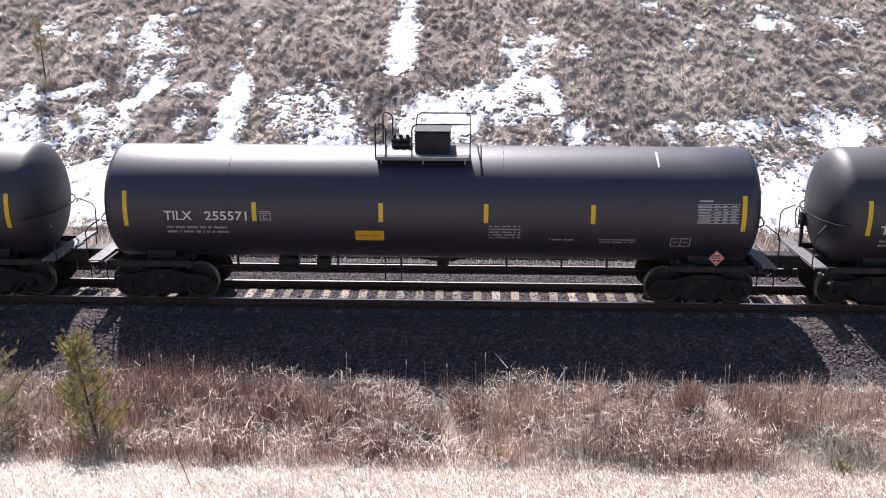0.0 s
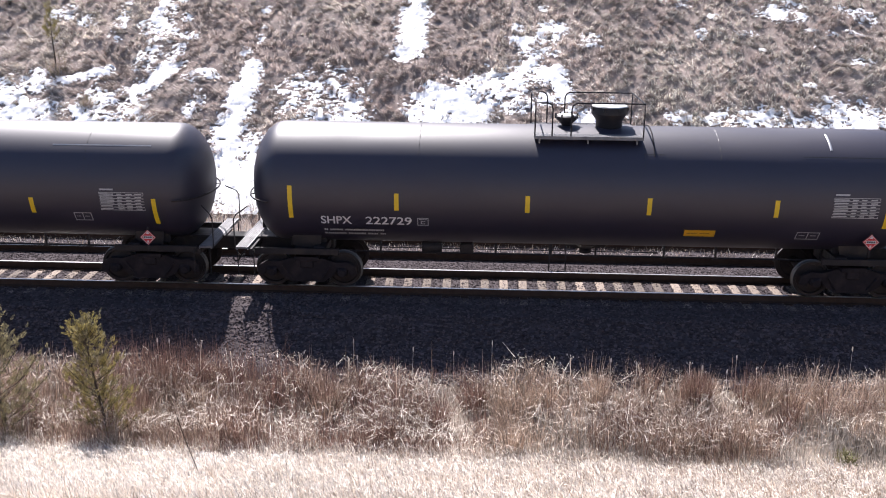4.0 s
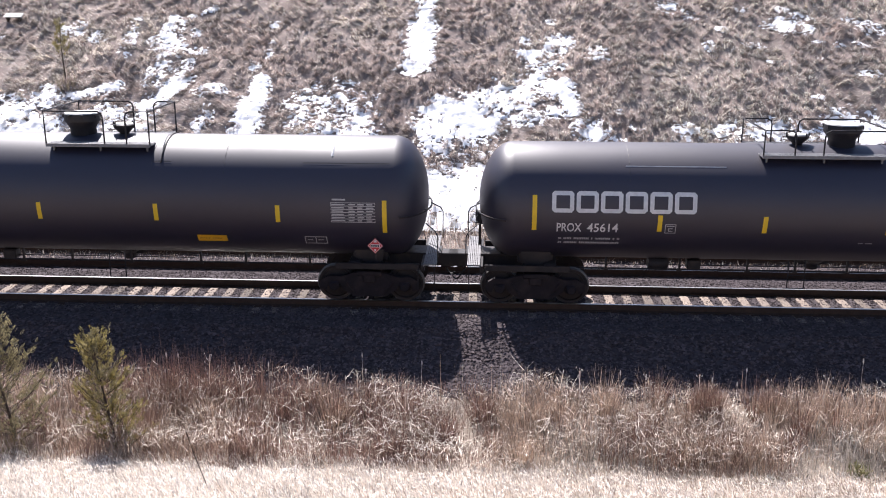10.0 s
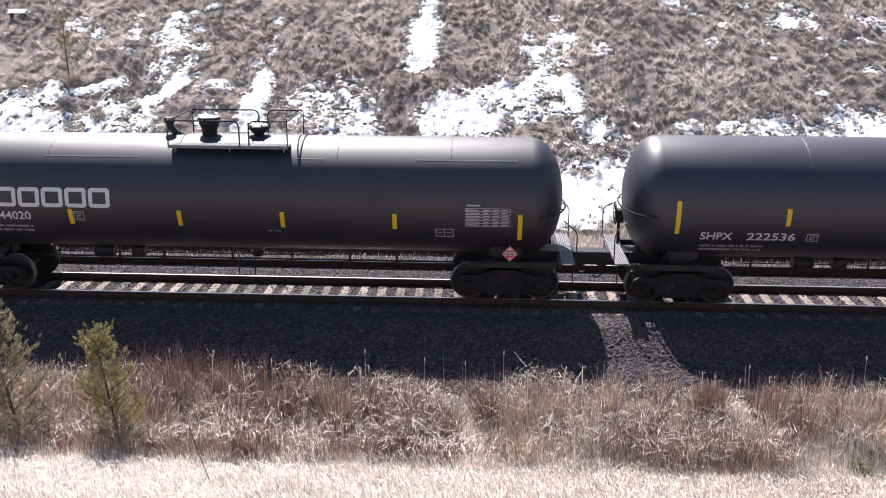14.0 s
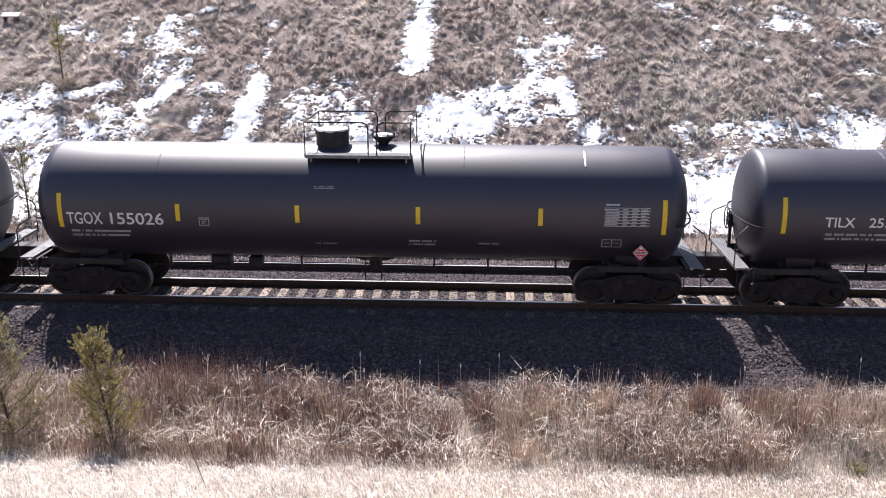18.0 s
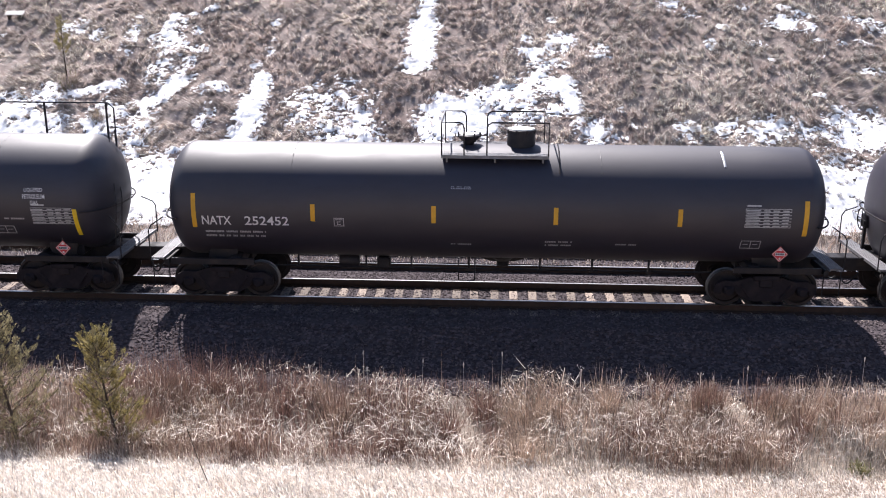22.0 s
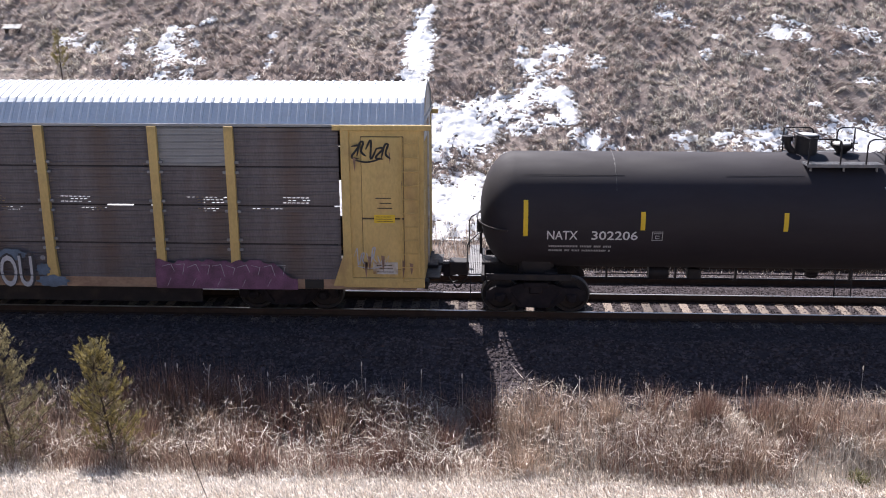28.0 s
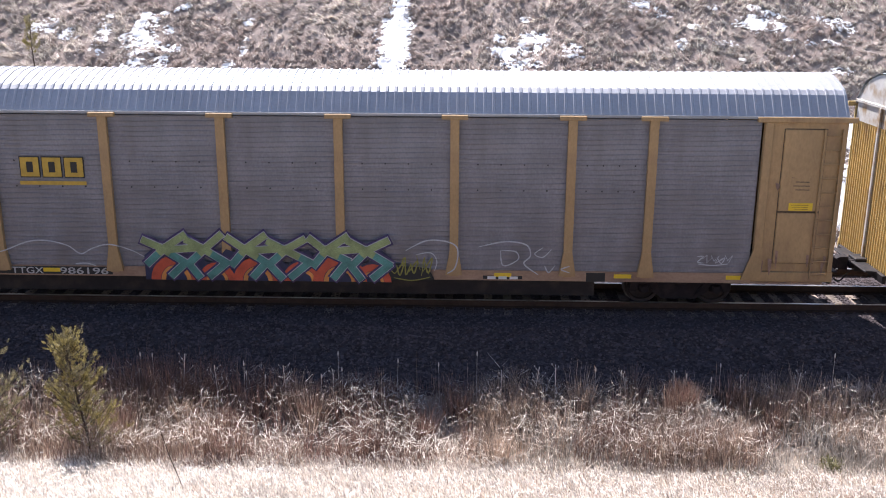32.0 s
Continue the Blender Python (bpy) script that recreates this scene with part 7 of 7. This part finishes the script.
for word, a, e in (("JESUS", -287.68, -285.50), ("YOU", -284.18, -282.98)):
    dk = lettering(word, e - a + 0.12, 0.88, M["spray_dark"])
    dk.v = [(x + a - UPX - 0.06, -1.727, z + 0.78) for x, y, z in dk.v]
    part("sprayed_word", dk.mesh("sprayed_word", M["spray_dark"]), up)
    wt = lettering(word, e - a, 0.80, M["spray_white"])
    wt.v = [(x + a - UPX, -1.732, z + 0.80) for x, y, z in wt.v]
    part("sprayed_word", wt.mesh("sprayed_word", M["spray_white"]), up, "white sprayed word")
    part("paint_break", Build().box(((a + e) / 2 - UPX, -1.736, 1.10), (e - a, 0.004, 0.022)).mesh("paint_break", M["spray_dark"]), up)
cross = Build().box((-284.75 - UPX, -1.726, 1.20), (0.14, 0.004, 0.8)).box((-284.75 - UPX, -1.729, 1.42), (0.50, 0.004, 0.15))
part("sprayed_cross", cross.mesh("sprayed_cross", M["blue"]), up, "dull blue sprayed cross")


def ribbon(pts, ww, yy, pick):
    """A thick sprayed stroke with round ends; pick(z) gives the mesh that each bit goes to."""
    step = 0
    for (ax, az), (bx_, bz) in zip(pts, pts[1:]):
        ln = math.hypot(bx_ - ax, bz - az) or 1
        ux, uz = (bx_ - ax) / ln, (bz - az) / ln
        ox, oz = -uz * ww, ux * ww
        ax, az, bx_, bz = ax - ux * ww * 0.7, az - uz * ww * 0.7, bx_ + ux * ww * 0.7, bz + uz * ww * 0.7
        step += 1
        yy -= 0.0004
        for k in range(5):
            k0, k1 = k / 5, (k + 1) / 5
            p0, p1 = (ax + (bx_ - ax) * k0, az + (bz - az) * k0), (ax + (bx_ - ax) * k1, az + (bz - az) * k1)
            pick((p0[1] + p1[1]) / 2).add([(p0[0] - ox, yy, p0[1] - oz), (p1[0] - ox, yy, p1[1] - oz), (p1[0] + ox, yy, p1[1] + oz), (p0[0] + ox, yy, p0[1] + oz)], [(0, 1, 2, 3)])


def stroke_piece(car, x0, x1, z0, z1, strokes, w, layers, y, label, split=None):
    """A sprayed piece of thick strokes: each layer is (extra width, material, name); split: the upper paint of the last layer."""
    base = None
    lines = [[(x0 + (x1 - x0) * u, z0 + (z1 - z0) * v) for u, v in st] for st in strokes]
    for li, (extra, mm, name) in enumerate(layers[:-1]):
        b = Build()
        for si, pts in enumerate(lines):
            ribbon(pts, (w + extra) / 2, y - 0.012 * li - 0.0016 * si, lambda z: b)
        ob = part(name, b.mesh(name, mm), base or car, label if base is None else "")
        base = base or ob
    extra, mm, name = layers[-1]
    for si, pts in enumerate(lines):
        lo, hi = Build(), Build()
        ribbon(pts, (w + extra) / 2, y - 0.012 * len(layers) - 0.0016 * si, lambda z: hi if split and z > z0 + (z1 - z0) * 0.55 else lo)
        for b, paint in ((lo, mm), (hi, split)):
            if b.v:
                part(name, b.mesh(name, paint), base)
    return base


piece = stroke_piece(up, -295.40 - UPX, -291.0 - UPX, 0.92, 1.98, [[(0.04, 0.82), (0.15, 0.12), (0.24, 0.80)], [(0.29, 0.85), (0.36, 0.72), (0.30, 0.5), (0.37, 0.28), (0.30, 0.12)], [(0.41, 0.10), (0.47, 0.92), (0.53, 0.05)],
                                              [(0.58, 0.78), (0.80, 0.80), (0.62, 0.32), (0.78, 0.24)], [(0.72, 0.50), (0.98, 0.45)], [(0.85, 0.42), (0.84, 0.18)], [(0.94, 0.42), (0.93, 0.2)]],
                    0.20, [(0.27, M["spray_grey"], "sprayed_piece"), (0.21, M["spray_dark"], "sprayed_shadow"), (0.0, M["spray_fill"], "sprayed_fill")], -1.712, "black and silver graffiti piece with a pale outline")
for i, (x, z, r_) in enumerate(((-294.75, 1.36, 0.06), (-294.3, 1.40, 0.06), (-293.7, 1.30, 0.07), (-293.35, 1.34, 0.10), (-293.0, 1.40, 0.05), (-292.6, 1.72, 0.07), (-293.2, 1.52, 0.06))):
    part("sprayed_dot", Build().lathe([(0.0001, 0), (r_, 0.001)], "y", (x - UPX, -1.768, z), 10).mesh("sprayed_dot", M["spray_white"]), piece)
field, q = Build(), random.Random(6)
hs = [1.52 + q.uniform(-0.10, 0.06) - 0.45 * max(0, k - 24) / 6 for k in range(31)]
for k in range(30):
    u0, u1 = -279.92 + 3.5 * k / 30 - UPX, -279.92 + 3.5 * (k + 1) / 30 - UPX
    field.add([(u0, -1.712, 0.80), (u1, -1.712, 0.80), (u1, -1.712, hs[k + 1]), (u0, -1.712, hs[k])], [(0, 1, 2, 3)])
mv = part("sprayed_piece", field.mesh("sprayed_piece", M["spray_mauve"]), up, "faded mauve graffiti piece")
q = random.Random(17)
for k in range(5):
    x = -279.75 + 0.62 * k - UPX
    for shape in ([(x, 1.30 + q.uniform(0, 0.12)), (x + 0.22, 1.42), (x + 0.30, 1.18 + q.uniform(-0.1, 0.1))], [(x + 0.34, 1.40), (x + 0.56, 1.38 + q.uniform(-0.05, 0.05)), (x + 0.50, 1.16)], [(x + 0.1, 0.86), (x + 0.2, 1.06)]):
        part("sprayed_line", on_side(brush_line(shape, 0.018, Build()), -1.716).mesh("sprayed_line", M["spray_white"]), mv)
part("sprayed_tag", squiggle(-275.05 - UPX, -274.1 - UPX, 3.95, 4.45, 1, 1, M["black"], "sprayed_tag", 3, 5, 0.05, -1.66), up, "black sprayed tag on the door")
part("sprayed_tag", squiggle(-275.0 - UPX, -274.2 - UPX, 1.35, 1.85, 1, 1, M["spray_white"], "sprayed_tag", 7, 6, 0.03, -1.66), up, "white sprayed tag on the door")
for word, x, w in (("TTG", -294.5, 0.62), ("254101", -293.15, 1.18)):
    b = lettering(word, w, 0.17, M["faint"])
    b.v = [(u + x - UPX, -1.772, z + 0.83) for u, y, z in b.v]
    part("car_number", b.mesh("car_number", M["faint"]), up)
part("test_box", Build().box((-276.03 - UPX, -1.615, 0.92), (0.46, 0.02, 0.24), 0.004).mesh("test_box", M["black"]), up, "black test plate")

CSX = -314.82
rel = (-324.35, -321.58, -318.81, -316.04, -313.27, -310.54, -307.80, -305.92)
cs = car_carrier(dict(xc=CSX, label="weathered tan car carrier with grey perforated panels and bright graffiti", frame=M["rack_tan"], end_paint=M["rack_tan"], panel=M["panel_grey"], sill=M["sill_tan"], roof=M["roof_dull"], rows=1, bolts=False,
                      posts=[x - CSX for x in rel], door=(-11.44, 11.44),
                      notes=((3.05, 3.40, -0.28, 0.28, "rack_tan"), (2.62, 2.80, -0.28, 0.28, "yellow"))))
q = random.Random(4)
zig = []
for k in range(6):
    # arrow-headed letters: a bent leg from the upper left, an arm from the upper right, a kick to the foot
    a, w = k / 6 - 0.01, 0.225
    j = [q.uniform(-0.05, 0.05) for _ in range(8)]
    zig.append([(a + w * (0.05 + j[0]), 0.90 + j[1]), (a + w * (0.34 + j[2]), 0.70), (a + w * (0.80 + j[3]), 0.42 + j[4]), (a + w * (0.52 + j[5]), 0.10)])
    zig.append([(a + w * (0.72 + j[6]), 0.95 + j[7]), (a + w * 0.40, 0.70), (a + w * (0.12 + j[1]), 0.36)])
    if k % 2 == 0:
        zig.append([(a + w * 0.42, 0.66), (a + w * (0.98 + j[2]), 0.74 + j[3])])
    else:
        zig.append([(a + w * 0.10, 0.34), (a + w * (0.30 + j[4]), 0.08)])
field = Build()
for k in range(24):
    u0, u1 = (-318.05 + 6.0 * k / 24 - CSX), (-318.05 + 6.0 * (k + 1) / 24 - CSX)
    h0, h1 = 1.35 + 0.22 * math.sin(k * 1.7), 1.35 + 0.22 * math.sin((k + 1) * 1.7)
    field.add([(u0, -1.709, 0.74), (u1, -1.709, 0.74), (u1, -1.709, h1), (u0, -1.709, h0)], [(0, 1, 2, 3)])
part("sprayed_ground", field.mesh("sprayed_ground", M["spray_navy"]), cs, "navy sprayed ground of a graffiti piece")
for i, (x, r_) in enumerate(((-317.3, 0.62), (-316.3, 0.45), (-315.3, 0.60), (-314.2, 0.50), (-313.3, 0.66), (-312.5, 0.45))):
    for mm, k0, k1 in ((M["spray_red"], 0.62, 1.0), (M["spray_orange"], 0.42, 0.60)):
        b = Build()
        for k in range(12):
            a, d = math.pi * k / 12, math.pi * (k + 1) / 12
            b.add([(x - CSX + r_ * f * math.cos(g), -1.711 - 0.0003 * i, 0.745 + r_ * f * math.sin(g)) for f, g in ((k0, a), (k1, a), (k1, d), (k0, d))], [(0, 1, 2, 3)])
        part("sprayed_arc", b.mesh("sprayed_arc", mm), cs)
stroke_piece(cs, -318.0 - CSX, -312.1 - CSX, 0.76, 1.90, zig, 0.17, [(0.12, M["spray_violet"], "sprayed_piece"), (0.03, M["spray_white"], "sprayed_rim"), (0.0, M["spray_teal"], "sprayed_fill")], -1.714, "teal, lime and red graffiti piece", M["spray_green"])
part("sprayed_field", Build().slab([(-312.2 - CSX, 0.80), (-311.0 - CSX, 0.82), (-311.15 - CSX, 1.12), (-312.1 - CSX, 1.18)], -1.712, -1.709).mesh("sprayed_field", M["black"]), cs, "black sprayed patch")
for shape, w_ in (([(-311.7, 1.55), (-311.2, 1.80), (-310.7, 1.78), (-310.45, 1.60), (-310.5, 1.15), (-310.7, 0.98)], 0.035), ([(-311.45, 1.45), (-311.1, 1.50), (-310.95, 1.3), (-311.0, 1.05)], 0.025),
                  ([(-309.95, 1.66), (-309.3, 1.80), (-308.8, 1.72), (-308.7, 1.45), (-308.85, 1.25), (-308.5, 0.98)], 0.035), ([(-309.4, 1.58), (-309.05, 1.55), (-309.0, 1.35), (-309.35, 1.20), (-309.42, 1.58)], 0.03),
                  ([(-308.4, 1.66), (-308.6, 1.5), (-308.4, 1.42), (-308.2, 1.62)], 0.025), ([(-308.35, 1.20), (-308.25, 1.04), (-308.1, 1.22)], 0.03), ([(-307.75, 1.2), (-307.95, 1.12), (-307.75, 1.04)], 0.03),
                  ([(-322.4, 1.30), (-321.6, 1.40), (-320.9, 1.66), (-320.4, 1.70), (-319.9, 1.58), (-319.6, 1.38), (-319.3, 1.52), (-318.9, 1.62), (-318.4, 1.50), (-318.05, 1.32)], 0.03),
                  ([(-319.75, 1.12), (-319.5, 1.14), (-319.25, 1.08)], 0.03)):
    b = brush_line(smooth_line([(x - CSX, z) for x, z in shape]), w_, Build())
    part("sprayed_tag", on_side(b, -1.712).mesh("sprayed_tag", M["spray_white"]), cs, "white sprayed outline")
part("sprayed_tag", squiggle(-304.7 - CSX, -303.9 - CSX, 1.25, 1.55, 1, 1, M["spray_white"], "sprayed_tag", 8, 5, 0.03, -1.66), cs, "small white sprayed tag")
part("sprayed_tag", squiggle(-312.3 - CSX, -311.1 - CSX, 0.80, 1.45, 1, 1, M["spray_yellow"], "sprayed_tag", 15, 7, 0.035, -1.72), cs, "yellow-green sprayed tag")
for k in range(3):
    x = -320.66 - CSX + k * 0.53
    rim = Build().slab([(x - 0.245, 3.23), (x + 0.245, 3.23), (x + 0.245, 3.74), (x - 0.245, 3.74)], -1.601, -1.599)
    blk = part("sign_block", rim.mesh("sign_block", M["black"]), cs, "gold block sign with a dark rim")
    ring = Build()
    for c_, s_ in (((x, 3.665), (0.44, 0.10)), ((x, 3.305), (0.44, 0.10)), ((x - 0.15, 3.485), (0.14, 0.262)), ((x + 0.15, 3.485), (0.14, 0.262))):
        ring.box((c_[0], -1.606, c_[1]), (s_[0], 0.006, s_[1]))
    part("block_ring", ring.mesh("block_ring", M["sign_gold"]), blk)
part("sign_bar", Build().box((-320.13 - CSX, -1.604, 3.10), (1.60, 0.006, 0.09)).mesh("sign_bar", M["sign_gold"]), cs, "gold underline")
part("number_plate", Build().box((-320.4 - CSX, -1.606, 0.91), (3.0, 0.006, 0.22)).mesh("number_plate", M["black"]), cs, "black field behind the car number")
edges_ = [x - CSX for x in (-324.35, -321.58, -318.81, -316.04, -313.27, -310.54, -307.80, -305.92)]
for a, d in zip(edges_, edges_[1:]):
    for zz in (3.02, 3.64):
        for k in range(4):
            part("bolt", shared("panel_bolt", lambda: Build().lathe([(0.022, 0.0), (0.018, -0.012), (0.0001, -0.014)], "y", (0, 0, 0), 6).mesh("bolt", M["black"])), cs, m=pose(a + (d - a) * (k + 1) / 5, -1.591, zz))
for x, w, mm in ((-309.35, 0.42, "yellow"), (-306.45, 0.42, "yellow"), (-303.75, 0.42, "yellow"), (-320.4, 0.42, "yellow"), (-309.35, 0.95, "black")):
    part("reflective_stripe", Build().box((x - CSX, -1.607 if mm == "yellow" else -1.604, 0.93 if mm == "yellow" else 0.86), (w, 0.006, 0.10)).mesh("reflective_stripe", M[mm]), cs)
part("test_box", Build().box((-307.1 - CSX, -1.607, 0.90), (0.46, 0.01, 0.22), 0.003).mesh("test_box", M["black"]), cs, "black test plate")
for word, x, w in (("TTGX", -321.4, 0.80), ("986196", -320.2, 1.2)):
    b = lettering(word, w, 0.17, M["lettering"])
    b.v = [(u + x - CSX, -1.616, z + 0.83) for u, y, z in b.v]
    part("car_number", b.mesh("car_number", M["faint"]), cs)
for k in range(3):
    part("sign_block", Build().box((-309.62 + 0.27 * k - CSX, -1.611, 0.86), (0.20, 0.006, 0.07)).mesh("sign_block", M["lettering"]), cs, "white block of a small sign")


# ---- what moves ----
def run(t):
    """How far the train has run by t seconds."""
    def poly(v):
        u = (v - 16) / 16
        return u * (155.138 + u * (-0.786 + u * (0.232 + u * (0.105 - u * 0.210))))
    return poly(t) - poly(0.0)


def motions():
    for car, xc, half in CARS:
        walk(car, [(t, pose(xc + run(t), 0, 0)) for t in range(33)])
    # wheels roll while their car is near the camera
    for w, x, xc, half in WHEELS:
        near = [k for k in range(0, 961, 2) if abs(xc + x + run(k / 30)) < 19]
        ks = sorted({0, 960, *near})
        rows, last = [], 0.0
        for k in ks:
            if k in near:
                last = math.degrees(run(k / 30) / WHEEL_R)
            rows.append((k / 30, pose(x, 0, WHEEL_R, 0, last if near and k >= near[0] else (math.degrees(run(near[0] / 30) / WHEEL_R) if near else 0), 0)))
        walk(w, rows)


motions()
